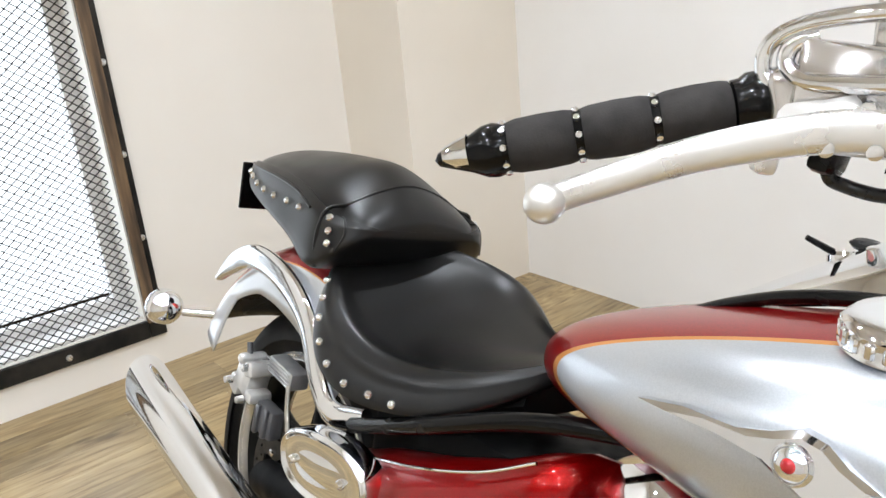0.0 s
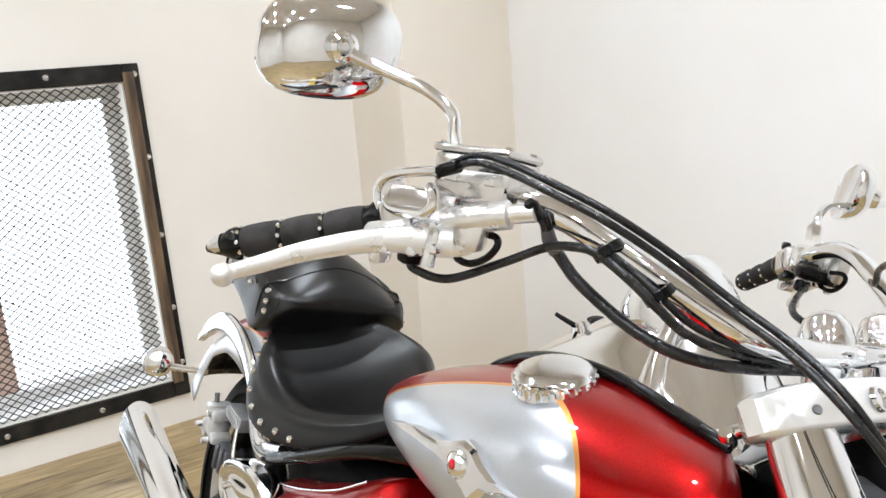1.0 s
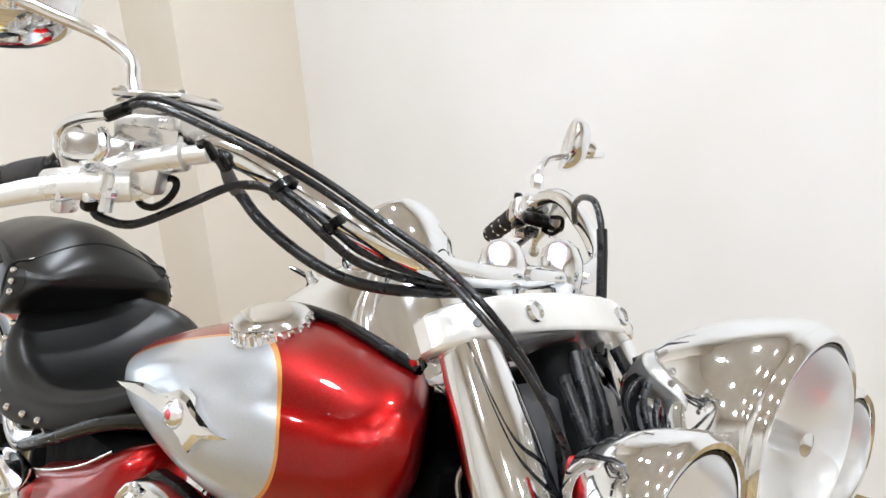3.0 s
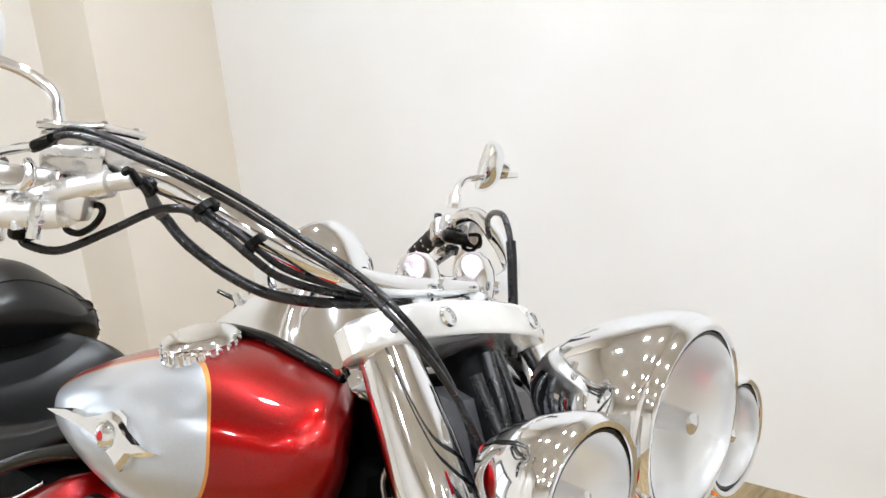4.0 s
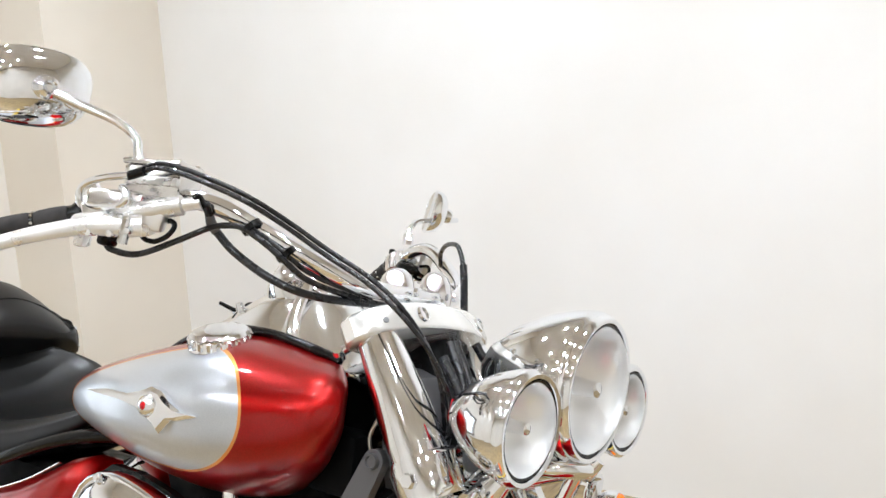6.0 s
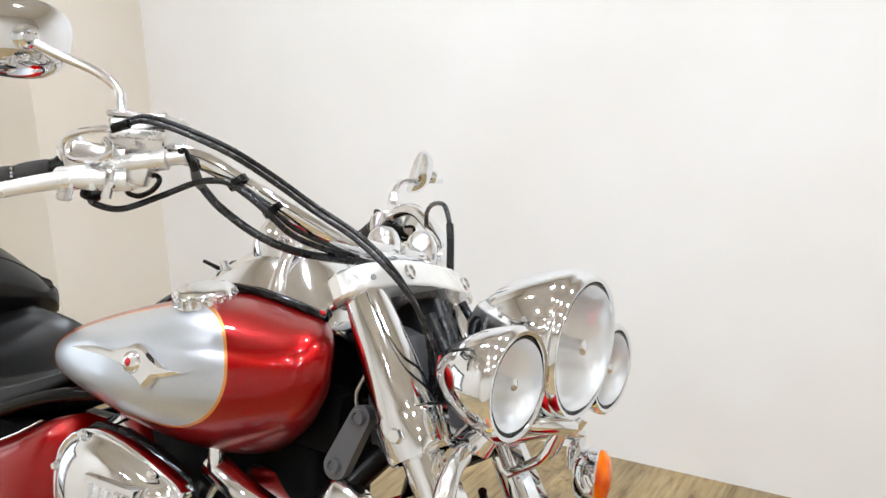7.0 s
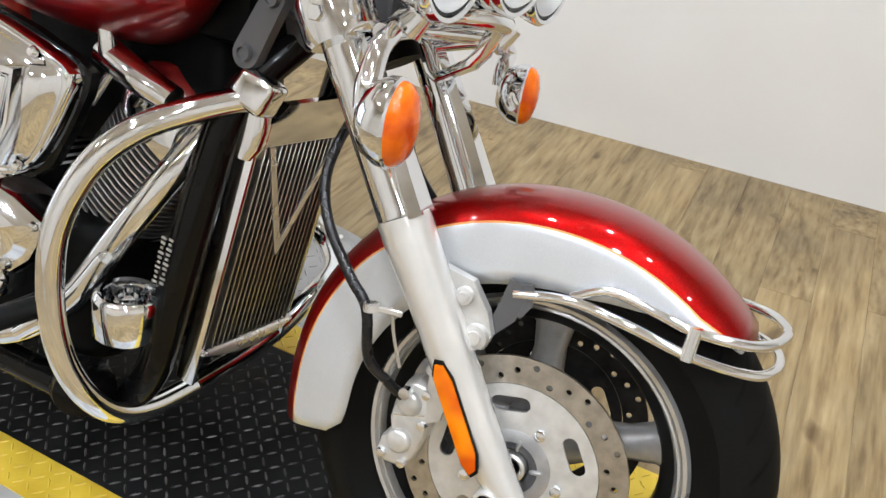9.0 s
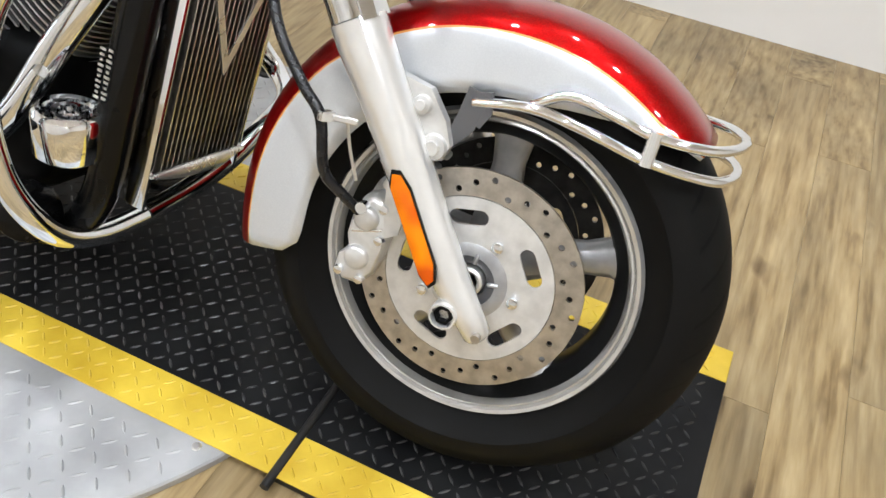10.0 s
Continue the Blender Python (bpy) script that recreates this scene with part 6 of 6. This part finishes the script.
# ---- front brake ----
for sy in (-1, 1):
    y = 0.098 * sy
    cb = loft([[Vector((-0.142 + (x + 0.142) * k, y + sy * d, 0.335 + (z - 0.335) * k)) for x, z in ((-0.163, 0.270), (-0.176, 0.285), (-0.174, 0.305), (-0.160, 0.318), (-0.167, 0.340), (-0.165, 0.362), (-0.155, 0.392), (-0.138, 0.402), (-0.118, 0.398), (-0.108, 0.375), (-0.112, 0.330), (-0.122, 0.290), (-0.142, 0.270))] for d, k in ((-0.020, 0.94), (-0.014, 1.0), (0.012, 1.0), (0.020, 0.92), (0.022, 0.85))])
    cal = part("front_caliper", cb, CALIPER, bike, "silver two-piston front brake caliper", sharp=35)
    for q in ((-0.143, 0.368), (-0.146, 0.312)):
        part("piston_boss", lathe([(0.0, 0.028), (0.012, 0.0275), (0.0165, 0.024), (0.018, 0.018), (0.0195, 0.0)], frame_of((q[0], y + 0.002 * sy, q[1]), (0, sy, 0)), 24), CALIPER, cal)
    for q in ((-0.122, 0.388), (-0.166, 0.287), (-0.120, 0.345), (-0.136, 0.283)):
        part("bolt", lathe([(0, 0.010), (0.006, 0.009), (0.0075, 0), (0, 0)], frame_of((q[0], y + 0.019 * sy, q[1]), (0, sy, 0)), 8), CHROME, cal)
    part("bridge", rbox((0.030, 0.030, 0.022), pose(-0.118, y + 0.006 * sy, 0.418, 0, 30), 0.006, 2), CALIPER, cal)
    part("pad_pin", tube([(-0.160, y + 0.018 * sy, 0.345), (-0.120, y + 0.018 * sy, 0.358)], 0.0045, 10, smooth=False), CHROME, cal)
    part("caliper_bracket", plate([(-0.128, 0.455), (-0.108, 0.458), (-0.092, 0.42), (-0.098, 0.36), (-0.115, 0.35), (-0.124, 0.40)], [circle(0.006, 10, (-0.115, 0.445))], 0.008, Matrix(((1, 0, 0, 0), (0, 0, 1, 0.118 * sy), (0, 1, 0, 0), (0, 0, 0, 1)))), CALIPER, cal)
    part("banjo", tube([(-0.148, y + 0.026 * sy, 0.385), (-0.148, y + 0.038 * sy, 0.385)], 0.008, 10, smooth=False), CHROME, cal)
    cable("brake_hose", [(-0.315, 0.06 * sy, 0.72), (-0.318, 0.10 * sy, 0.665), (-0.312, 0.125 * sy, 0.62), (-0.285, 0.145 * sy, 0.575), (-0.235, 0.16 * sy, 0.525), (-0.203, 0.165 * sy, 0.495), (-0.190, 0.160 * sy, 0.43), (-0.168, 0.145 * sy, 0.402), (-0.146, 0.13 * sy, 0.38)], 0.0070, "black front brake hose")
    clip = part("hose_clip", lathe([(0.0075, -0.006), (0.0105, -0.005), (0.0105, 0.005), (0.0075, 0.006)], frame_of((-0.203, 0.165 * sy, 0.495), (0.15, 0, -1)), 16), SATIN, bike, "bright ring clip on the brake hose")
    part("tab", rbox((0.040, 0.004, 0.008), pose(-0.182, 0.166 * sy, 0.497, 0, -6), 0.0015, 1), SATIN, clip)
    part("wire", tube([(-0.180, 0.158 * sy, 0.50), (-0.172, 0.15 * sy, 0.46), (-0.160, 0.14 * sy, 0.42)], 0.0022, 8), SATIN, clip)
    # fender stay
    fm = Matrix(((1, 0, 0, 0), (0, 0, 1, 0.112 * sy), (0, 1, 0, 0), (0, 0, 0, 1)))
    fs = part("fender_stay", plate([(-0.140, 0.560), (-0.098, 0.552), (-0.072, 0.520), (-0.060, 0.492), (-0.066, 0.472), (-0.086, 0.468), (-0.098, 0.482), (-0.110, 0.520)], [], 0.016, fm), CALIPER, bike, "cast silver fender stay")
    for q, r_ in (((-0.079, 0.486), 0.017), ((-0.104, 0.532), 0.012)):
        part("boss", lathe([(0.0, 0.020), (r_ * 0.5, 0.020), (r_ * 0.55, 0.016), (r_ * 0.9, 0.015), (r_, 0.010), (r_, -0.006), (0.0, -0.006)], frame_of((q[0], 0.112 * sy, q[1]), (0, sy, 0)), 20), CALIPER, fs)
    part("strap", plate([(-0.058, 0.565), (-0.030, 0.560), (-0.040, 0.515), (-0.062, 0.488), (-0.074, 0.492), (-0.064, 0.530)], [], 0.004, Matrix(((1, 0, 0, 0), (0, 0, 1, 0.104 * sy), (0, 1, 0, 0), (0, 0, 0, 1)))), DARK_ALLOY, fs)
# fender guard rails
low_rail = [(-0.050, -0.102, 0.548), (0.02, -0.106, 0.562), (0.09, -0.108, 0.556), (0.162, -0.104, 0.543), (0.230, -0.088, 0.538), (0.258, -0.054, 0.539), (0.268, 0, 0.540)]
up_rail = [(0.018, -0.100, 0.566), (0.06, -0.104, 0.588), (0.12, -0.105, 0.580), (0.162, -0.103, 0.572), (0.220, -0.092, 0.572), (0.250, -0.062, 0.575), (0.264, -0.02, 0.576), (0.265, 0.0, 0.576)]
rail = None
for pts in (low_rail, up_rail):
    b = tube(pts + [mirror(p) for p in pts[-2::-1]], 0.0065, 12)
    if rail is None:
        rail = part("fender_rail", b, CHROME, bike, "double chrome guard rail round the fender")
    else:
        part("upper_rail", b, CHROME, rail)
for sy in (-1, 1):
    part("post", tube([(0.162, 0.105 * sy, 0.538), (0.162, 0.104 * sy, 0.578)], 0.009, 10, smooth=False), CHROME, rail)
    part("bracket", plate([(-0.050, 0.560), (-0.028, 0.566), (-0.024, 0.540), (-0.034, 0.520), (-0.046, 0.524)], [], 0.005, Matrix(((1, 0, 0, 0), (0, 0, 1, 0.103 * sy), (0, 1, 0, 0), (0, 0, 0, 1)))), DARK_ALLOY, rail)

# ---- radiator ----
RD = Vector((0.154, 0, 1.0)).normalized()  # up along the radiator, which leans with the down tubes
rm = Matrix(((RD.z, 0, RD.x, -0.478), (0, 1, 0, 0), (-RD.x, 0, RD.z, 0.465), (0, 0, 0, 1)))
core = part("radiator", rbox((0.030, 0.205, 0.37), rm @ Matrix.Translation((-0.004, 0, 0)), 0.006, 2), ENGINE, bike, "black radiator behind a slatted chrome grille")
for sy in (-1, 1):
    part("side_trim", rbox((0.034, 0.010, 0.40), rm @ Matrix.Translation((0.004, 0.109 * sy, -0.022)), 0.004, 2), CHROME, core, "chrome radiator side strip")
    part("side_cap", loft([oval(rm @ Vector((0.0, 0.109 * sy, z)), RD.cross(Vector((0, 1, 0))), (0, 1, 0), a, 0.016, 18, 2.6) for z, a in ((0.150, 0.018), (0.168, 0.026), (0.195, 0.028), (0.225, 0.024), (0.240, 0.014))]), CHROME, core, sharp=50)
slat0 = None
for k in range(17):
    y = -0.094 + 0.188 * k / 16
    m = rm @ Matrix.Translation((0.018, y, 0.004))
    if slat0 is None:
        slat0 = part("slat", rbox((0.014, 0.0024, 0.335), Matrix(), 0.0009, 1), STEEL, core)
        slat0.matrix_basis = m
    else:
        share(slat0, m)
rings = [[rm @ Vector((x, y, z)) for y, z in ((-0.100, 0.172), (-0.100, 0.205), (-0.07, 0.232), (0.06, 0.236), (0.095, 0.200), (0.100, 0.172))] for x in (0.014, 0.026)]
part("grille_top", loft(rings), CHROME, core, "polished grille top", sharp=20)
vb = None
for sy in (-1, 1):
    rings = [[rm @ Vector((x, sy * y, z)) for y, z in ((0.092, 0.172), (0.080, 0.172), (-0.001, 0.010), (0.001, -0.018))] for x in (0.0245, 0.0275)]
    vb = loft(rings) if vb is None else loft(rings, bm=vb)
part("grille_vee", vb, SATIN, core, "V-shaped grille ornament", sharp=20)
part("lower_trim", loft([oval(rm @ Vector((0.022 + 0.01 * (1 - k * k), 0.112 * k, -0.166 - 0.004 * k)), (1, 0, 0), (0, 0, 1), 0.006, 0.003 + 0.010 * (1 - k * k), 12, 2.4) for k in np.linspace(-1, 1, 15)]), SATIN, core, "curved satin strip along the grille's foot", sharp=50)
for sy in (-1, 1):
    part("down_tube", tube([(-0.41, 0.05 * sy, 0.79), (-0.465, 0.12 * sy, 0.69), (-0.492, 0.135 * sy, 0.56), (-0.514, 0.140 * sy, 0.42), (-0.545, 0.140 * sy, 0.26), (-0.61, 0.14 * sy, 0.18), (-0.72, 0.14 * sy, 0.165), (-1.2, 0.14 * sy, 0.17)], [0.022, 0.025, 0.0275, 0.0275, 0.026, 0.025, 0.025, 0.025], 18), BLACK, bike)
    cbp = [(-0.440, -0.115, 0.698), (-0.465, -0.14, 0.686), (-0.495, -0.18, 0.668), (-0.531, -0.22, 0.641), (-0.563, -0.25, 0.600), (-0.584, -0.27, 0.550), (-0.599, -0.28, 0.491), (-0.604, -0.28, 0.425), (-0.599, -0.275, 0.358), (-0.588, -0.26, 0.295), (-0.574, -0.232, 0.242), (-0.566, -0.185, 0.200), (-0.560, -0.12, 0.182), (-0.556, -0.03, 0.184)]
    if sy > 0:
        cbp = [mirror(p) for p in cbp[:7]] + [(-0.590, 0.30, 0.42), (-0.545, 0.305, 0.372), (-0.490, 0.250, 0.348), (-0.482, 0.180, 0.318), (-0.505, 0.115, 0.260), (-0.535, 0.05, 0.213), (-0.556, -0.02, 0.186)]
    part("crash_bar", tube(cbp, 0.0180, 18), CHROME, bike, "curved chrome engine guard")
    part("guard_clamp", rbox((0.056, 0.048, 0.050), pose(-0.436, 0.118 * sy, 0.704, 10 * sy, 20), 0.010, 3), CHROME, bike, "rounded chrome clamp of the engine guard")
    part("footpeg", tube([(-0.70, 0.17 * sy, 0.33), (-0.70, 0.30 * sy, 0.33)], 0.017, 14, smooth=False), RUBBER, bike)

# ---- engine ----
cyl_dir = {"front": Vector((0.58, 0, 0.815)), "rear": Vector((-0.42, 0, 0.907))}
crank = Vector((-0.82, 0, 0.33))
part("crankcase", rbox((0.44, 0.28, 0.26), pose(-0.87, 0, 0.33), 0.06, 4), ENGINE, bike, "black engine crankcase", sharp=60)
part("engine_cover", lathe([(0.0, 0.022), (0.05, 0.021), (0.08, 0.015), (0.097, 0.006), (0.10, 0.0), (0.10, -0.03), (0.0, -0.03)], frame_of((-0.965, -0.155, 0.315), (0, -1, 0)), 40), ENGINE, bike, "round black engine side cover")
cam_out = [(-0.915, 0.415), (-0.895, 0.448), (-0.838, 0.480), (-0.790, 0.470), (-0.728, 0.447), (-0.726, 0.420), (-0.752, 0.375), (-0.795, 0.340), (-0.850, 0.345), (-0.895, 0.372)]
cam_cover = part("cam_cover", loft([[Vector((-0.82 + (x + 0.82) * k, y - 0.02 * (z - 0.41) / 0.07 * (1 - k), 0.412 + (z - 0.412) * k)) for x, z in cam_out] for y, k in ((-0.12, 0.98), (-0.172, 1.0), (-0.186, 0.93), (-0.190, 0.80), (-0.203, 0.62), (-0.206, 0.30), (-0.206, 0.05))]), CHROME, bike, "faceted chrome cam cover", sharp=22)
for q in ((-0.888, 0.425), (-0.838, 0.462), (-0.745, 0.435), (-0.800, 0.357)):
    part("cover_bolt", lathe([(0.0, 0.009), (0.006, 0.0085), (0.0085, 0.004), (0.009, 0.0)], frame_of((q[0], -0.186, q[1]), (0, -1, 0)), 14), CHROME, cam_cover)
knob = part("drain_cap", lathe([(0.0, 0.026), (0.012, 0.026), (0.016, 0.020), (0.026, 0.016), (0.031, 0.008), (0.032, -0.03), (0.0, -0.03)], frame_of((-0.838, -0.175, 0.318), (0.1, -1, 0)), 24), CHROME, bike, "small round chrome cover")
part("plug", lathe([(0.0, 0.028), (0.008, 0.028), (0.010, 0.024)], frame_of((-0.838, -0.175, 0.318), (0.1, -1, 0)), 6), ENGINE, knob)
part("shift_rod", tube([(-0.885, -0.20, 0.222), (-0.80, -0.203, 0.277), (-0.716, -0.20, 0.333)], [0.013, 0.012, 0.011], 14), RUBBER, bike, "black rubber-sleeved lever")
part("lower_pipe", tube([(-0.90, -0.19, 0.222), (-0.85, -0.195, 0.228), (-0.79, -0.195, 0.252), (-0.715, -0.18, 0.275)], 0.010, 14), CHROME, bike)
part("oil_line", tube([(-1.02, -0.17, 0.36), (-0.985, -0.195, 0.392), (-0.945, -0.20, 0.448), (-0.914, -0.195, 0.505), (-0.895, -0.18, 0.535)], [0.015, 0.016, 0.016, 0.014, 0.012], 16), CHROME, bike, "chrome pipe beside the air cleaner")
for nm, d in cyl_dir.items():
    ux = Vector((d.z, 0, -d.x))
    cy = None
    for k in range(16):
        q = crank + d * (0.15 + k * 0.0108)
        b = loft([oval(q + d * h, ux, (0, 1, 0), 0.092, 0.112, 28, 3.0) for h in (0.0, 0.0034)])
        if cy is None:
            cy = part("cylinder", loft([oval(crank + d * h, ux, (0, 1, 0), 0.075, 0.095, 28, 3.0) for h in (0.1, 0.33)]), ENGINE, bike, "black finned engine cylinder")
        part("fin", b, FIN, cy, "fin with a bright machined edge")
    part("cylinder_head", loft([oval(crank + d * h, ux, (0, 1, 0), a, b_, 28, 3.2) for h, a, b_ in ((0.325, 0.095, 0.115), (0.35, 0.10, 0.12), (0.40, 0.095, 0.11), (0.425, 0.07, 0.085))]), CHROME, bike, "chrome rocker cover", sharp=40)
    for off in (-0.022, 0.022) if nm == "rear" else ():
        part("pushrod_tube", tube([crank + d * 0.10 + ux * off + Vector((0, -0.15, 0)), crank + d * 0.33 + ux * off * 1.4 + Vector((0, -0.128, 0))], 0.0125, 14, smooth=False), CHROME, bike)
# air cleaner: a teardrop chrome cover over a red-edged black body
ac_out = [(-0.945, 0.665), (-0.93, 0.705), (-0.885, 0.735), (-0.82, 0.735), (-0.745, 0.722), (-0.67, 0.700), (-0.635, 0.685), (-0.64, 0.655), (-0.665, 0.60), (-0.695, 0.545), (-0.735, 0.515), (-0.78, 0.512), (-0.845, 0.53), (-0.905, 0.565), (-0.935, 0.61)]
cx, cz = -0.80, 0.63
rings = [[Vector((cx + (x - cx) * k, y, cz + (z - cz) * k)) for x, z in ac_out] for y, k in ((-0.15, 0.92), (-0.20, 0.98), (-0.224, 1.0), (-0.235, 0.975), (-0.238, 0.935), (-0.232, 0.905), (-0.237, 0.87), (-0.250, 0.78), (-0.260, 0.60), (-0.265, 0.35), (-0.266, 0.1))]
ac = part("air_cleaner", loft(rings), CHROME, bike, "teardrop chrome air cleaner cover with a stepped edge", sharp=50)
sub = ac.modifiers.new("smooth", "SUBSURF")
sub.levels = sub.render_levels = 1
part("inset", loft([[Vector((-0.752 + x * k, y, 0.606 + z * k)) for x, z in ((-0.060, 0.075), (0.060, 0.075), (0.050, 0.0), (0.026, -0.065), (-0.026, -0.065), (-0.050, 0.0))] for y, k in ((-0.250, 1), (-0.272, 0.95), (-0.272, 0.84), (-0.262, 0.76))]), CHROME, ac, sharp=30)
for k in range(4):
    xo = -0.778 + 0.0175 * k
    part("flute", tube([(xo + 0.004 * (k - 1.5), -0.263, 0.662), (xo, -0.270, 0.606), (xo - 0.003 * (k - 1.5), -0.263, 0.556)], 0.0068, 10, 4), CHROME, ac)
part("backplate", loft([[Vector((cx + (x - cx) * 1.008, y, cz + (z - cz) * 1.008)) for x, z in ac_out] for y in (-0.19, -0.205)]), BLACK, ac, sharp=30)
for q in ((-0.925, 0.66), (-0.87, 0.722), (-0.70, 0.698), (-0.72, 0.54), (-0.865, 0.552)):
    part("bolt", lathe([(0.0, 0.008), (0.005, 0.0075), (0.008, 0.003), (0.008, 0.0)], frame_of((q[0], -0.238, q[1]), (0, -1, 0)), 12), CHROME, ac)
# chrome horn cover and oil filter near the down tubes
part("oil_filter", lathe([(0.0, 0.012), (0.014, 0.012), (0.016, 0.024), (0.022, 0.026), (0.025, 0.014), (0.031, 0.014), (0.034, 0.026), (0.041, 0.028), (0.046, 0.024), (0.048, 0.017), (0.048, -0.036), (0.045, -0.040), (0.0, -0.040)], frame_of((-0.566, -0.178, 0.366), (0.05, -0.1, 1)), 40), CHROME, bike, "chrome cylinder beside the down tube")
part("horn", lathe([(0.0, 0.02), (0.02, 0.022), (0.035, 0.018), (0.045, 0.0), (0.046, -0.02), (0.0, -0.03)], frame_of((-0.62, -0.20, 0.22), (0.6, -1, 0.1)), 28), BLACK, bike)
part("cylinder_stay", tube([(-0.545, -0.15, 0.668), (-0.60, -0.155, 0.685), (-0.67, -0.15, 0.707)], [0.020, 0.022, 0.022], 18), CHROME, bike)
ba, bb = Vector((-0.420, 0, 0.826)), Vector((-0.452, 0, 0.752))
bdir = (bb - ba).normalized()
bsd = Vector((bdir.z, 0, -bdir.x))
arm_o = [ba + (bsd * math.cos(t_) - bdir * math.sin(t_)) * 0.017 for t_ in np.linspace(0, math.pi, 9)] + [bb + (-bsd * math.cos(t_) + bdir * math.sin(t_)) * 0.020 for t_ in np.linspace(0, math.pi, 9)]
part("stay_bracket", tube([(-0.665, -0.165, 0.765), (-0.655, -0.165, 0.735), (-0.655, -0.16, 0.705)], [0.008, 0.011, 0.014], 12), CHROME, bike)
part("support_rod", tube([(-0.645, -0.15, 0.700), (-0.690, -0.15, 0.630)], 0.006, 10, smooth=False), CHROME, bike)
br = part("frame_bracket", loft([[q + Vector((0, y, 0)) for q in arm_o] for y in (-0.135, -0.118)]), DARK_ALLOY, bike, "dark alloy frame bracket", sharp=20)
for q in (ba, bb):
    part("bolt", lathe([(0.0, 0.004), (0.007, 0.004), (0.008, 0.008), (0.011, 0.008), (0.012, 0.0), (0.0, 0.0)], frame_of(q + Vector((0, -0.135, 0)), (0, -1, 0)), 16), DARK_ALLOY, br)
# warning label on the down tube: unreadable lines
for k in range(10):
    for c_ in range(2):
        part("label_line", rbox((0.009 - 0.002 * ((k + c_) % 3), 0.0012, 0.0036), pose(-0.5215 + 0.0115 * c_ + 0.0011 * k * -1, -0.1690 + 0.0010 * c_, 0.485 - 0.0075 * k, 0, 8), 0.0, 1), SATIN, bike, "unreadable light line of a warning label")
part("intake_box", rbox((0.40, 0.16, 0.22), pose(-0.72, 0, 0.66, 0, -6), 0.03, 3), ENGINE, bike, "black intake box below the tank")
part("side_stand", tube([(-0.78, 0.16, 0.20), (-0.74, 0.25, 0.085), (-0.72, 0.32, 0.10)], 0.013, 12), ENGINE, bike, "black side stand swung out")


# the steering is turned a little to the left
TURNED = ("front_wheel", "front_fender", "fork_slider", "fork_cover", "fork_shroud", "wind_guard", "reflector", "top_clamp", "lower_clamp", "headlight", "passing_lamp", "light_bar", "lamp_bracket", "bar_stay", "turn_signal", "headlight_bracket", "headlight_mount", "lamp_yoke", "front_caliper", "hose_clip", "fender_stay", "fender_rail")
for o in bike.children:
    if o.name.split(".")[0] in TURNED:
        o.matrix_basis = STEER @ o.matrix_basis

# ---- wood floor, plank by plank ----
floor = tagged(part("floor", block((X0 - 0.2, Y0 - 0.2, FLOOR_Z - 0.12), (X1 + 0.2, Y1 + 0.2, FLOOR_Z - 0.006)), FRAME_BLACK), "worn light oak plank floor", "floor", kind="structure")
PW, PL = 0.125, 1.25
plank_me = rbox((PW - 0.0003, PL - 0.0003, 0.012), Matrix(), 0.0004, 1)
plank0 = part("plank", plank_me, WOOD, floor)
first = True
rng = random.Random(4)
for i in range(int((X1 - X0) / PW) + 1):
    shift = rng.random() * PL
    y = Y0 - shift
    while y < Y1:
        lo_, hi_ = max(y, Y0), min(y + PL, Y1)
        m = pose(X0 + (i + 0.5) * PW, (lo_ + hi_) / 2, FLOOR_Z - 0.006) @ Matrix.Diagonal((1, (hi_ - lo_) / PL, 1, 1))
        if first:
            plank0.matrix_basis = m
            first = False
        else:
            share(plank0, m, floor)
        y += PL
